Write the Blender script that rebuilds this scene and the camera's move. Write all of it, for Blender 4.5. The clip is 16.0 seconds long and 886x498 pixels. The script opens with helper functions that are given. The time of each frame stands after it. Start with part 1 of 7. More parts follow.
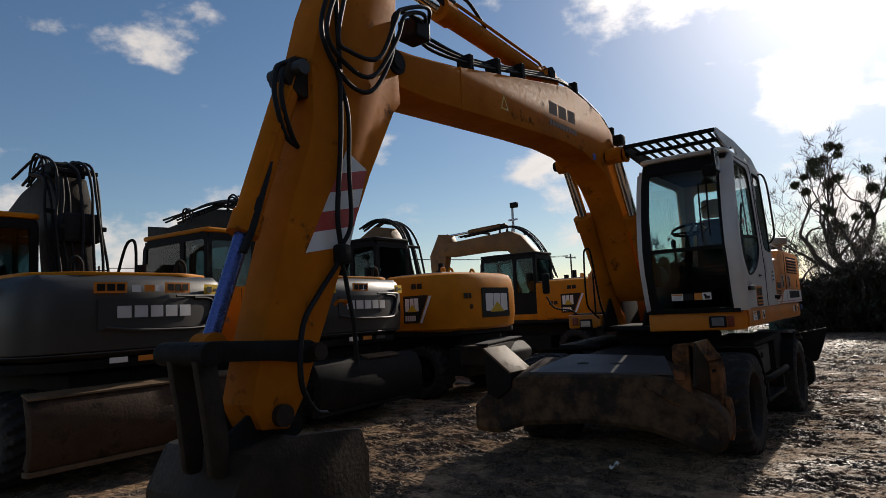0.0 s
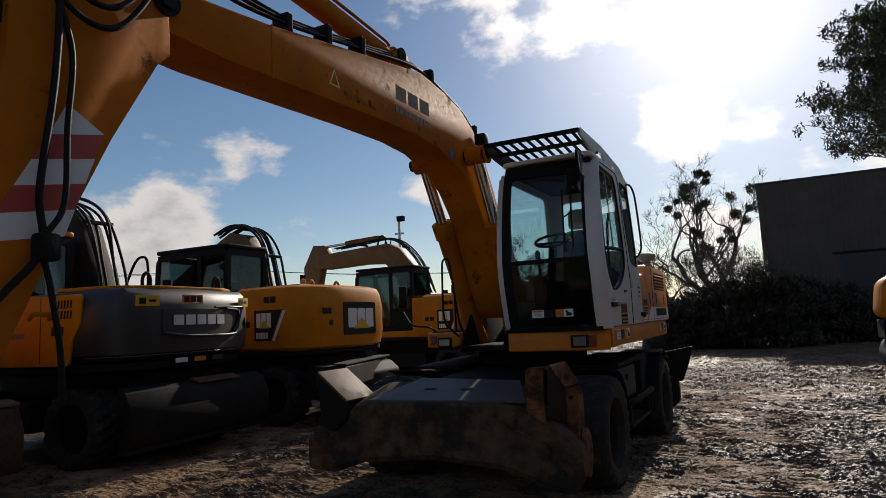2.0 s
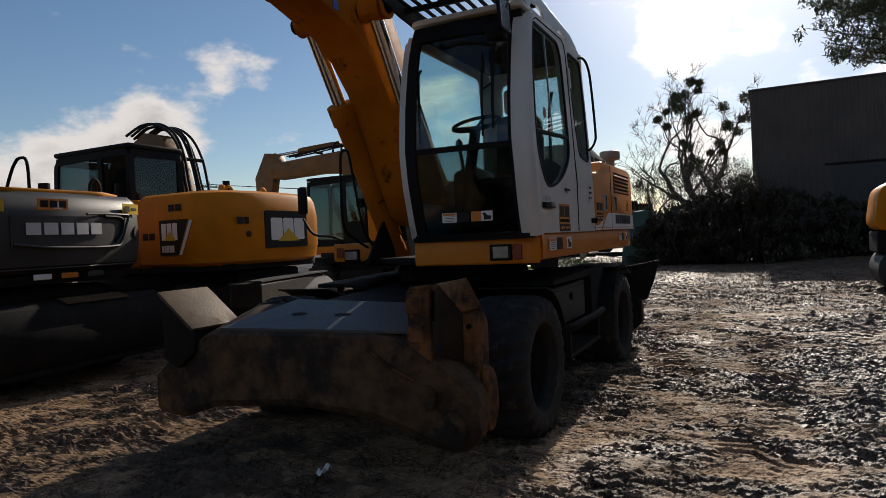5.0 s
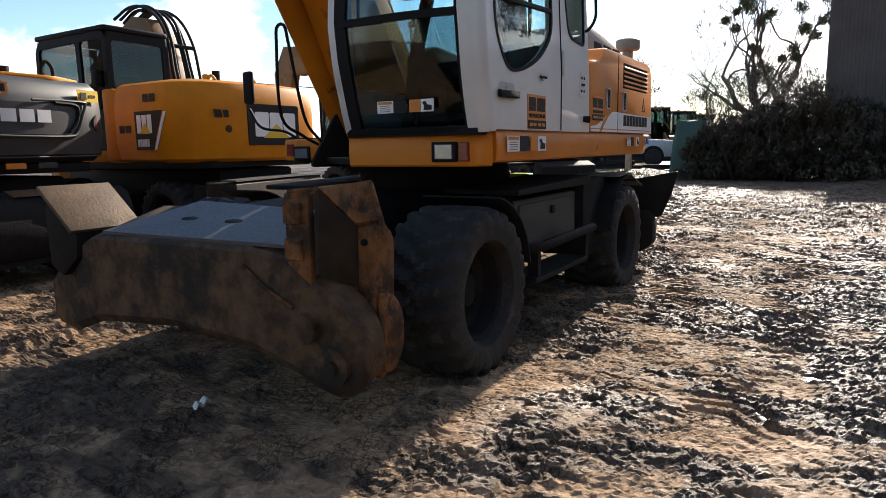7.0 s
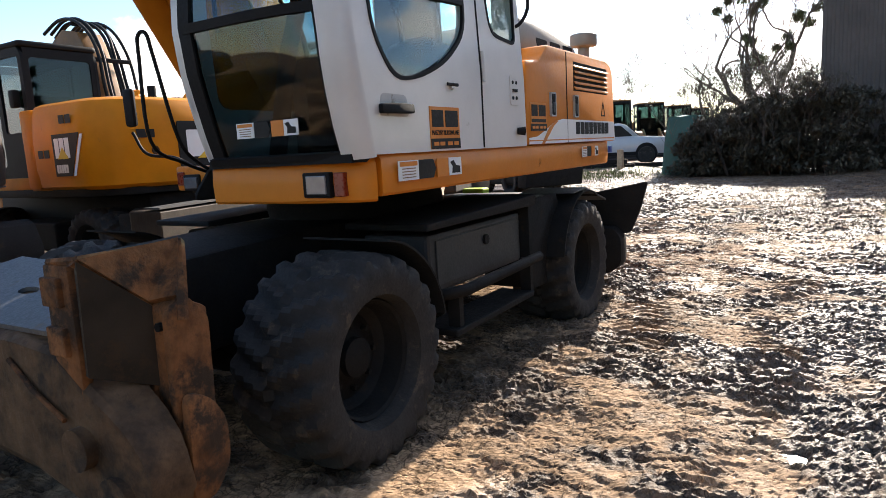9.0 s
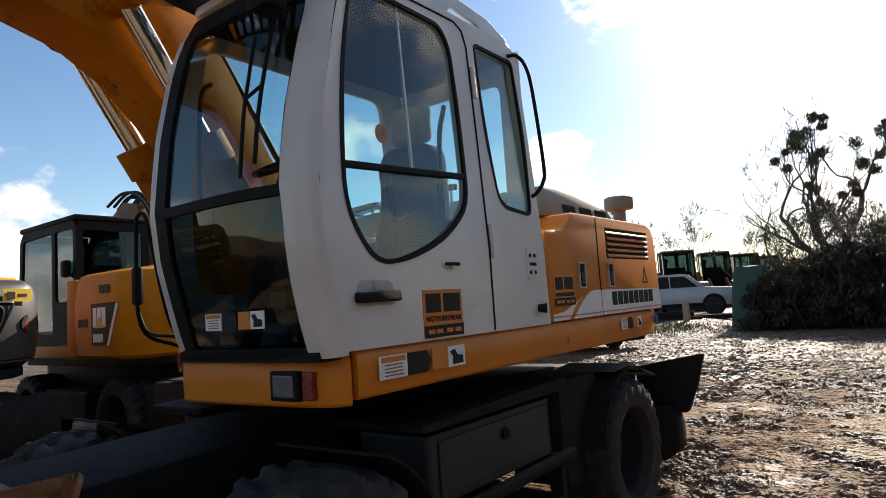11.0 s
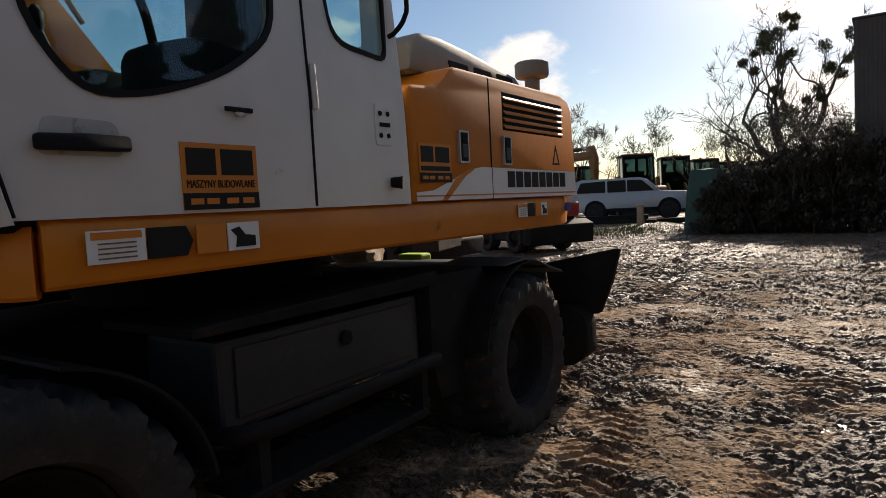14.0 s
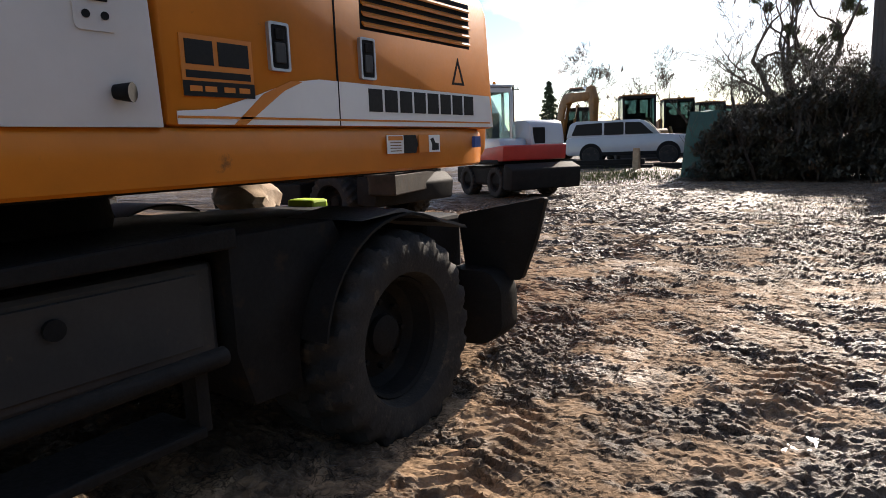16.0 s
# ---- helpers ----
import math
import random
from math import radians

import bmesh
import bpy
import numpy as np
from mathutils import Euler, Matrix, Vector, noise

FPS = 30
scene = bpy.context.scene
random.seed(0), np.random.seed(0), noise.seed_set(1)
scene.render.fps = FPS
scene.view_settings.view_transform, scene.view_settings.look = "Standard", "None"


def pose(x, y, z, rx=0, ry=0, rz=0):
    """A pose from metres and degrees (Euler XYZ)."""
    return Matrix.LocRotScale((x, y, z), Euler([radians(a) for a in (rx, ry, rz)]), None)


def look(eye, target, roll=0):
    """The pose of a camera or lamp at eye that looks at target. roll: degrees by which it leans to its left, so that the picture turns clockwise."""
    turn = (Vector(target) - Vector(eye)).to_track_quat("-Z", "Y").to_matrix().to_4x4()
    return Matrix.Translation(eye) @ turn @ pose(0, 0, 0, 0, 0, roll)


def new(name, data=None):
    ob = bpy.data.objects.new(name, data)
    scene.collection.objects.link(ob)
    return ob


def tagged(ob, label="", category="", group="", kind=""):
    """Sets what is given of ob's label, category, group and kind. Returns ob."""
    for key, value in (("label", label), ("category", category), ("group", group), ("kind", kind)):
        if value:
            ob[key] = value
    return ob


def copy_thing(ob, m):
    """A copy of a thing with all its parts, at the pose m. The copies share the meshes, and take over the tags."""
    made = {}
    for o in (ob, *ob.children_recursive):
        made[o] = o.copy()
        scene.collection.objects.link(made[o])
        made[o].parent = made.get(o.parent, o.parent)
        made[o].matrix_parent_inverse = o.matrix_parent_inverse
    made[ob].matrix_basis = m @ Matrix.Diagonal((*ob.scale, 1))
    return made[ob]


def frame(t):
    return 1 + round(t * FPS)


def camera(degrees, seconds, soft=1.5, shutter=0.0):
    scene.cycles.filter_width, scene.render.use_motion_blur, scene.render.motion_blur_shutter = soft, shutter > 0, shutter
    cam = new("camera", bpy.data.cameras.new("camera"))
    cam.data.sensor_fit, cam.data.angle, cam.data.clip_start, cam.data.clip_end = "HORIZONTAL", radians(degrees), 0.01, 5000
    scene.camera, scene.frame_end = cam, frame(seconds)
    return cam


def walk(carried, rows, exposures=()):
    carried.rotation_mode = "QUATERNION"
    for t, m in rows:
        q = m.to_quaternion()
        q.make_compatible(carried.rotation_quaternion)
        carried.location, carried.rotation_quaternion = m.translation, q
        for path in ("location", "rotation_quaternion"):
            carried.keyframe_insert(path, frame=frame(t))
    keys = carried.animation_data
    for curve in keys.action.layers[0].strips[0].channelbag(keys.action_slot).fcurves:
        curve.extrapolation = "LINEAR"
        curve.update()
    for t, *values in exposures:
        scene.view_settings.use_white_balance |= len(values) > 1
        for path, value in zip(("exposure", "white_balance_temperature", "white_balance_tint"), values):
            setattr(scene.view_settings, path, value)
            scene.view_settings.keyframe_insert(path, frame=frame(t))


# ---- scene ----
cam = camera(69.3, 16.0, 0.8)
PATH = [
    (0, (2.805, -7.398, 1.585), (1.62, -5.799, 1.78), -2.9),
    (0.5, (2.8, -7.154, 1.592), (1.67, -5.53, 1.884), -1.4),
    (1, (2.85, -6.888, 1.626), (1.788, -5.214, 1.888), -0.9),
    (1.5, (2.764, -6.602, 1.594), (1.763, -4.899, 1.905), -0.4),
    (2, (2.733, -6.295, 1.571), (1.829, -4.526, 1.799), -2.6),
    (2.5, (2.765, -6.005, 1.538), (1.892, -4.214, 1.713), -0.6),
    (3, (2.695, -5.725, 1.536), (1.821, -3.933, 1.686), -0.0),
    (3.2, (2.676, -5.615, 1.522), (1.878, -3.781, 1.553), -1.7),
    (5.3, (2.863, -4.464, 1.427), (1.941, -2.69, 1.389), -2.1),
    (5.5, (2.937, -4.366, 1.407), (1.961, -2.621, 1.356), -0.2),
    (6, (3.0, -4.068, 1.388), (2.07, -2.306, 1.213), -1.5),
    (6.2, (2.984, -3.962, 1.379), (1.982, -2.245, 1.164), -0.1),
    (6.5, (3.008, -3.768, 1.386), (2.094, -2.013, 1.092), -0.9),
    (7, (3.07, -3.475, 1.354), (2.037, -1.79, 1.043), -1.0),
    (7.5, (3.164, -3.168, 1.363), (2.121, -1.501, 0.994), -0.9),
    (8, (3.136, -2.859, 1.351), (2.131, -1.174, 0.959), 0.7),
    (8.2, (3.145, -2.774, 1.379), (2.137, -1.089, 0.998), -0.7),
    (10.3, (3.161, -1.934, 1.533), (2.053, -0.27, 1.477), -3.8),
    (10.5, (3.167, -1.9, 1.561), (2.021, -0.26, 1.56), -4.1),
    (11, (3.178, -1.822, 1.628), (1.985, -0.226, 1.798), -3.8),
    (11.5, (3.182, -1.778, 1.671), (1.962, -0.216, 1.936), -4.0),
    (12, (3.192, -1.73, 1.679), (1.936, -0.204, 1.987), -4.2),
    (12.5, (3.232, -1.623, 1.624), (1.981, -0.073, 1.803), -3.9),
    (13, (3.224, -1.418, 1.554), (2.073, 0.217, 1.574), -4.2),
    (13.5, (3.166, -1.086, 1.498), (2.055, 0.575, 1.406), -1.1),
    (14, (3.196, -0.77, 1.444), (2.069, 0.877, 1.309), -3.0),
    (14.5, (3.266, -0.471, 1.406), (2.161, 1.181, 1.183), -1.7),
    (15, (3.206, -0.082, 1.387), (2.21, 1.638, 1.16), -0.9),
    (15.5, (3.159, 0.231, 1.408), (2.153, 1.934, 1.113), -2.6),
    (16, (3.218, 0.536, 1.366), (2.086, 2.155, 1.053), -2.1),
]
EXPOSURES = [(t, stops + 0.07, 6850 if t < 11 else 7050 if t < 13 else 7400 if t < 14.5 else 6950, 13 if t < 13 else 15) for t, stops in ((0.0, -0.20), (1.5, -0.25), (3.0, -0.28), (5.5, -0.08), (6.0, 0.08), (6.5, 0.6), (7.0, 1.15), (8.0, 1.75), (10.5, 1.3), (11.0, 0.84), (12.0, 0.2), (12.5, -0.05), (13.5, 0.05), (14.0, 0.2), (14.5, 0.36), (15.0, 0.58), (16.0, 1.02))]
walk(cam, [(t, look(eye, target, roll)) for t, eye, target, roll in PATH], EXPOSURES)

# ---------------------------------------------------------------- sky and sun
SUN_EL, SUN_AZ = 27.0, -2.0
world = bpy.data.worlds.new("sky")
scene.world = world
world.use_nodes = True
wn, wl = world.node_tree.nodes, world.node_tree.links
wn.clear()


def wnode(kind, **kw):
    n = wn.new(kind)
    for k, v in kw.items():
        n.inputs[k].default_value = v
    return n


sky_tex = wn.new("ShaderNodeTexSky")
sky_tex.sky_type, sky_tex.sun_disc = "NISHITA", False
sky_tex.sun_elevation, sky_tex.sun_rotation = radians(SUN_EL), radians(SUN_AZ)
sky_tex.air_density, sky_tex.dust_density, sky_tex.ozone_density = 1.0, 0.25, 2.2
coord = wn.new("ShaderNodeTexCoord")
split = wn.new("ShaderNodeSeparateXYZ")
wl.new(coord.outputs["Generated"], split.inputs[0])


def wmath(op, a, b=0.0, c=0.0):
    n = wn.new("ShaderNodeMath")
    n.operation = op
    for i, v in enumerate((a, b, c)):
        if isinstance(v, (int, float)):
            n.inputs[i].default_value = v
        else:
            wl.new(v, n.inputs[i])
    return n.outputs[0]


def ramp_world(fac, a, b):
    n = wn.new("ShaderNodeMapRange")
    n.interpolation_type = "SMOOTHSTEP"
    wl.new(fac, n.inputs[0])
    n.inputs[1].default_value, n.inputs[2].default_value = a, b
    return n.outputs[0]


# broken cumulus, lumpy, a little flattened
flat = wn.new("ShaderNodeVectorMath")
flat.operation = "MULTIPLY_ADD"
wl.new(coord.outputs["Generated"], flat.inputs[0])
flat.inputs[1].default_value, flat.inputs[2].default_value = (1.0, 1.0, 1.7), (3.1, 0.4, 1.7)
puff = wnode("ShaderNodeTexNoise", Scale=4.2, Detail=12.0, Roughness=0.58, Distortion=0.0)
wl.new(flat.outputs[0], puff.inputs["Vector"])
# more cloud toward the sun, clear blue away from it
sun_way = Vector((math.sin(radians(SUN_AZ)) * math.cos(radians(SUN_EL)), math.cos(radians(SUN_AZ)) * math.cos(radians(SUN_EL)), math.sin(radians(SUN_EL))))
dot = wn.new("ShaderNodeVectorMath")
dot.operation = "DOT_PRODUCT"
wl.new(coord.outputs["Generated"], dot.inputs[0])
dot.inputs[1].default_value = sun_way
near_sun = wmath("POWER", wmath("MAXIMUM", dot.outputs["Value"], 0.0), 5.0)
density = wmath("ADD", puff.outputs[0], wmath("ADD", wmath("MULTIPLY", near_sun, 0.065), wmath("MULTIPLY", ramp_world(split.outputs[2], 0.30, 0.04), 0.055)))
bank = wmath("MULTIPLY", ramp_world(split.outputs[2], 0.30, 0.10), ramp_world(split.outputs[0], -0.58, -0.88))
density = wmath("ADD", density, wmath("MULTIPLY", bank, 0.085))
density = wmath("SUBTRACT", density, wmath("MULTIPLY", wmath("MULTIPLY", ramp_world(split.outputs[2], 0.12, 0.30), ramp_world(split.outputs[0], -0.10, -0.40)), 0.06))
cover = ramp_world(density, 0.545, 0.66)
core = ramp_world(density, 0.66, 0.82)
aureole = wmath("POWER", wmath("MAXIMUM", dot.outputs["Value"], 0.0), 42.0)
wide = wmath("POWER", wmath("MAXIMUM", dot.outputs["Value"], 0.0), 12.0)
cloud_value = wmath("ADD", wmath("ADD", 10.5, wmath("MULTIPLY", wide, 9.0)), wmath("MULTIPLY", core, -4.0))
cloud_col = wn.new("ShaderNodeCombineColor")
for i, k in enumerate((1.0, 0.98, 0.96)):
    wl.new(wmath("MULTIPLY", cloud_value, k), cloud_col.inputs[i])
mixc = wn.new("ShaderNodeMix")
mixc.data_type = "RGBA"
wl.new(wmath("MULTIPLY", cover, 0.93), mixc.inputs["Factor"])
blue = wnode("ShaderNodeHueSaturation", Saturation=1.14, Value=1.18)
wl.new(sky_tex.outputs[0], blue.inputs["Color"])
wl.new(blue.outputs[0], mixc.inputs["A"])
wl.new(cloud_col.outputs[0], mixc.inputs["B"])
glow = wn.new("ShaderNodeMix")
glow.data_type, glow.blend_type = "RGBA", "ADD"
glow.inputs["Factor"].default_value = 1.0
glow_col = wn.new("ShaderNodeCombineColor")
for i, k in enumerate((10.0, 9.8, 9.6)):
    wl.new(wmath("MULTIPLY", aureole, k), glow_col.inputs[i])
wl.new(mixc.outputs["Result"], glow.inputs["A"])
wl.new(glow_col.outputs[0], glow.inputs["B"])
background = wnode("ShaderNodeBackground", Strength=0.075)
wl.new(glow.outputs["Result"], background.inputs[0])
wout = wn.new("ShaderNodeOutputWorld")
wl.new(background.outputs[0], wout.inputs[0])

sun_data = bpy.data.lights.new("sun", "SUN")
sun_data.energy, sun_data.angle, sun_data.color = 4.6, radians(0.6), (1.0, 0.93, 0.82)
sun = new("sun", sun_data)
sun.matrix_world = look(sun_way * 60, (0, 0, 0))


# ---------------------------------------------------------------- materials
def mat(name, base, rough=0.5, metal=0.0, var=0.12, scale=3.0, bump=0.08, fine=60.0, dirt=None, coat=0.0, spec=0.5, random_tint=0.0):
    """A weathered surface. dirt: (colour, share 0 to 1, scale)."""
    m = bpy.data.materials.new(name)
    m.use_nodes = True
    nt, nd, ln = m.node_tree, m.node_tree.nodes, m.node_tree.links
    bsdf = nd["Principled BSDF"]
    tc = nd.new("ShaderNodeTexCoord")

    def noise_at(s, detail=6.0, r=0.6):
        n = nd.new("ShaderNodeTexNoise")
        n.inputs["Scale"].default_value, n.inputs["Detail"].default_value, n.inputs["Roughness"].default_value = s, detail, r
        ln.new(tc.outputs["Object"], n.inputs["Vector"])
        return n.outputs[0]

    def rng(v, a, b, lo, hi):
        n = nd.new("ShaderNodeMapRange")
        ln.new(v, n.inputs[0])
        for i, x in enumerate((a, b, lo, hi)):
            n.inputs[i + 1].default_value = x
        return n.outputs[0]

    def mix(fac, a, b):
        n = nd.new("ShaderNodeMix")
        n.data_type = "RGBA"
        for key, v in (("Factor", fac), ("A", a), ("B", b)):
            if isinstance(v, (tuple, float, int)):
                n.inputs[key].default_value = (*v, 1) if isinstance(v, tuple) else v
            else:
                ln.new(v, n.inputs[key])
        return n.outputs["Result"]

    big, small = noise_at(scale), noise_at(fine, 3.0)
    lo = tuple(c * (1 - var) for c in base)
    hi = tuple(min(1.0, c * (1 + var)) for c in base)
    col = mix(rng(big, 0.3, 0.7, 0, 1), lo, hi)
    r_out = rng(small, 0.3, 0.7, max(0.03, rough - 0.08), min(1.0, rough + 0.1))
    if random_tint:
        info = nd.new("ShaderNodeObjectInfo")
        hsv = nd.new("ShaderNodeHueSaturation")
        ln.new(rng(info.outputs["Random"], 0, 1, 1 - random_tint, 1 + random_tint), hsv.inputs["Value"])
        ln.new(col, hsv.inputs["Color"])
        col = hsv.outputs[0]
    if dirt:
        dcol, share, ds = dirt
        mask = rng(noise_at(ds, 8.0, 0.7), 0.72 - share * 0.45, 0.80 - share * 0.40, 0, 1)
        col = mix(mask, col, dcol)
        n = nd.new("ShaderNodeMix")
        ln.new(mask, n.inputs["Factor"])
        ln.new(r_out, n.inputs["A"])
        n.inputs["B"].default_value = 0.85
        r_out = n.outputs["Result"]
    ln.new(col, bsdf.inputs["Base Color"])
    ln.new(r_out, bsdf.inputs["Roughness"])
    bsdf.inputs["Metallic"].default_value = metal
    bsdf.inputs["Coat Weight"].default_value = coat
    bsdf.inputs["Specular IOR Level"].default_value = spec
    if bump:
        b = nd.new("ShaderNodeBump")
        b.inputs["Strength"].default_value, b.inputs["Distance"].default_value = bump, 0.01
        ln.new(small, b.inputs["Height"])
        ln.new(b.outputs[0], bsdf.inputs["Normal"])
    return m


def glass_mat(name, tint, gloss_rough=0.01):
    m = bpy.data.materials.new(name)
    m.use_nodes = True
    nd, ln = m.node_tree.nodes, m.node_tree.links
    nd.clear()
    clear = nd.new("ShaderNodeBsdfTransparent")
    clear.inputs[0].default_value = (*tint, 1)
    shine = nd.new("ShaderNodeBsdfGlossy")
    shine.inputs["Roughness"].default_value = gloss_rough
    facing = nd.new("ShaderNodeLayerWeight")
    power = nd.new("ShaderNodeMath")
    power.operation, power.inputs[1].default_value = "POWER", 4.0
    ln.new(facing.outputs["Facing"], power.inputs[0])
    fres = nd.new("ShaderNodeMath")
    fres.operation = "MULTIPLY_ADD"
    fres.inputs[1].default_value, fres.inputs[2].default_value = 0.7, 0.035
    ln.new(power.outputs[0], fres.inputs[0])
    mixn = nd.new("ShaderNodeMixShader")
    ln.new(fres.outputs[0], mixn.inputs[0])
    ln.new(clear.outputs[0], mixn.inputs[1])
    ln.new(shine.outputs[0], mixn.inputs[2])
    out = nd.new("ShaderNodeOutputMaterial")
    ln.new(mixn.outputs[0], out.inputs[0])
    return m


MUD = (0.10, 0.075, 0.05)
ORANGE = mat("orange_paint", (0.57, 0.176, 0.011), 0.45, var=0.16, scale=2.0, bump=0.03, dirt=((0.20, 0.085, 0.025), 0.14, 5.0), coat=0.03, spec=0.3)
BOOM_ORANGE = mat("boom_paint", (0.46, 0.136, 0.008), 0.62, var=0.26, scale=1.6, bump=0.012, fine=40.0, dirt=((0.10, 0.038, 0.010), 0.30, 4.0), spec=0.06)
WHITE = mat("white_paint", (0.60, 0.575, 0.545), 0.40, var=0.07, scale=2.5, bump=0.03, dirt=((0.30, 0.255, 0.20), 0.15, 6.0), coat=0.2)
# cab white darkened to paint the shade in the handle pocket
SHADED_WHITE = mat("shaded_pocket_white", (0.42, 0.40, 0.375), 0.45, var=0.1, scale=6.0, bump=0.05, dirt=((0.20, 0.17, 0.13), 0.35, 9.0))
CREAM = mat("cream_cover", (0.21, 0.205, 0.185), 0.5, var=0.12, dirt=((0.3, 0.26, 0.2), 0.15, 6.0))
DARK = mat("dark_steel", (0.0125, 0.012, 0.0115), 0.72, var=0.3, scale=5.0, bump=0.25, dirt=((0.032, 0.023, 0.015), 0.26, 6.0), spec=0.14)
GREY_STEEL = mat("grey_steel", (0.027, 0.027, 0.027), 0.55, var=0.2, scale=4.0, bump=0.1, dirt=(MUD, 0.22, 7.0))
PLATE_GREY = mat("plate_grey", (0.048, 0.050, 0.053), 0.5, var=0.15, scale=3.0, bump=0.08, dirt=((0.13, 0.10, 0.075), 0.25, 6.0))
RUST = mat("rusty_steel", (0.165, 0.068, 0.025), 0.75, var=0.65, scale=8.0, bump=0.5, fine=45.0, dirt=((0.040, 0.025, 0.016), 0.55, 4.5), spec=0.2)
# dark greasy steel; for the bucket, shade is put into this colour too
OILY_SHADED = mat("oily_shaded_steel", (0.026, 0.019, 0.013), 0.62, var=0.5, scale=5.0, bump=0.4, fine=40.0, dirt=((0.055, 0.032, 0.016), 0.30, 6.0), spec=0.2)
BLADE = mat("blade_steel", (0.055, 0.030, 0.016), 0.7, var=0.4, scale=3.0, bump=0.3, fine=40.0, dirt=((0.02, 0.014, 0.010), 0.45, 3.0), spec=0.2)
# tan of worn edges, also used to paint a sunlit blade lip
TAN = mat("tan_worn_lit_edge", (0.105, 0.066, 0.036), 0.65, var=0.3, scale=6.0, bump=0.3, dirt=((0.10, 0.065, 0.04), 0.35, 5.0), spec=0.3)
DIM_LENS = mat("dark_red_lens", (0.19, 0.022, 0.010), 0.3, var=0.2, scale=20)
RUST_FACE = mat("worn_steel_face", (0.090, 0.051, 0.026), 0.72, var=0.75, scale=6.0, bump=0.5, fine=35.0, dirt=((0.028, 0.022, 0.017), 0.56, 2.4), spec=0.25)
RUBBER = mat("tyre_rubber", (0.023, 0.022, 0.021), 0.8, var=0.3, scale=8.0, bump=0.3, dirt=((0.075, 0.058, 0.044), 0.36, 7.0), spec=0.3)
BLACK_PLASTIC = mat("black_plastic", (0.011, 0.011, 0.0115), 0.6, var=0.15, bump=0.05, spec=0.12)
HOSE = mat("hose_rubber", (0.010, 0.010, 0.0105), 0.58, var=0.2, bump=0.05, spec=0.22)
CHROME = mat("chrome_rod", (0.72, 0.72, 0.73), 0.12, metal=1.0, var=0.04, bump=0.0)
BLUE_ROD = mat("blue_chrome_rod", (0.10, 0.135, 0.34), 0.26, metal=0.75, var=0.08, bump=0.0)
GLASS = glass_mat("cab_glass", (0.80, 0.90, 0.90))
DARK_GLASS = glass_mat("tinted_glass", (0.36, 0.46, 0.48))
LAMP_GLASS = mat("lamp_glass", (0.24, 0.25, 0.27), 0.12, metal=0.5, var=0.2, scale=9, bump=0.02)
AMBER_LENS = mat("amber_lens", (0.75, 0.22, 0.01), 0.2, var=0.2, scale=20)
STICKER_ORANGE = mat("sticker_orange", (0.60, 0.19, 0.015), 0.5, var=0.05, bump=0.0)
STICKER_WHITE = mat("sticker_white", (0.74, 0.74, 0.72), 0.4, var=0.05, bump=0.0)
STICKER_BLACK = mat("sticker_black", (0.010, 0.0095, 0.009), 0.55, var=0.1, bump=0.0, spec=0.25)
STICKER_RED = mat("sticker_red", (0.46, 0.060, 0.045), 0.45, var=0.12, scale=10, bump=0.0)
FADED_RED = mat("faded_red_sticker", (0.42, 0.20, 0.15), 0.6, var=0.35, scale=18, bump=0.0)
STICKER_YELLOW = mat("sticker_yellow", (0.62, 0.40, 0.02), 0.4, var=0.05, bump=0.0)
FADED = mat("faded_letters", (0.20, 0.105, 0.045), 0.5, var=0.2, scale=12, bump=0.0)
SILVER = mat("silver_letters", (0.66, 0.66, 0.66), 0.35, metal=0.3, var=0.05, bump=0.0)
SEAT = mat("seat_cloth", (0.045, 0.047, 0.05), 0.9, var=0.3, scale=25, bump=0.12, fine=90)
SEAT_TAN = mat("seat_tan", (0.42, 0.36, 0.25), 0.85, var=0.15, scale=14, bump=0.2, fine=120)
GREY_PAINT = mat("anthracite_paint", (0.029, 0.029, 0.028), 0.48, var=0.2, scale=2.0, bump=0.06, dirt=((0.20, 0.18, 0.15), 0.10, 26.0), coat=0.05)
YELLOW = mat("yellow_paint", (0.54, 0.190, 0.006), 0.5, var=0.14, scale=2.2, bump=0.04, dirt=((0.20, 0.11, 0.04), 0.18, 5.0), spec=0.16)
# darker, less saturated yellow with more dirt, for booms and far machines
YELLOW_DULL = mat("dull_yellow_paint", (0.20, 0.085, 0.014), 0.55, var=0.25, scale=2.5, bump=0.1, dirt=((0.09, 0.06, 0.035), 0.34, 4.0))
CAR_WHITE = mat("car_paint", (0.36, 0.37, 0.39), 0.3, var=0.03, bump=0.0, coat=0.6)
RED_PAINT = mat("red_paint", (0.40, 0.03, 0.025), 0.35, var=0.12, bump=0.03, coat=0.2)
SHED = mat("shed_sheet", (0.072, 0.058, 0.051), 0.75, var=0.22, scale=0.8, bump=0.12, fine=18, dirt=((0.075, 0.06, 0.05), 0.3, 1.2))
ROOF = mat("roof_felt", (0.06, 0.058, 0.056), 0.85, var=0.2, scale=1.0)
TARP = mat("green_tarp", (0.015, 0.07, 0.05), 0.55, var=0.25, scale=1.6, bump=0.2, fine=8)
BARK = mat("bark", (0.075, 0.058, 0.045), 0.9, var=0.35, scale=6, bump=0.5, fine=30)
LEAF = mat("dark_leaves", (0.060, 0.050, 0.030), 0.8, var=0.5, scale=1.5, bump=0.0)
PINE = mat("pine_needles", (0.075, 0.11, 0.06), 0.6, var=0.45, scale=1.2, bump=0.0)
MISTLETOE = mat("mistletoe", (0.075, 0.09, 0.035), 0.7, var=0.3, scale=4, bump=0.0)
STONE = mat("stone", (0.34, 0.24, 0.15), 0.8, var=0.3, scale=9, bump=0.4, fine=40)
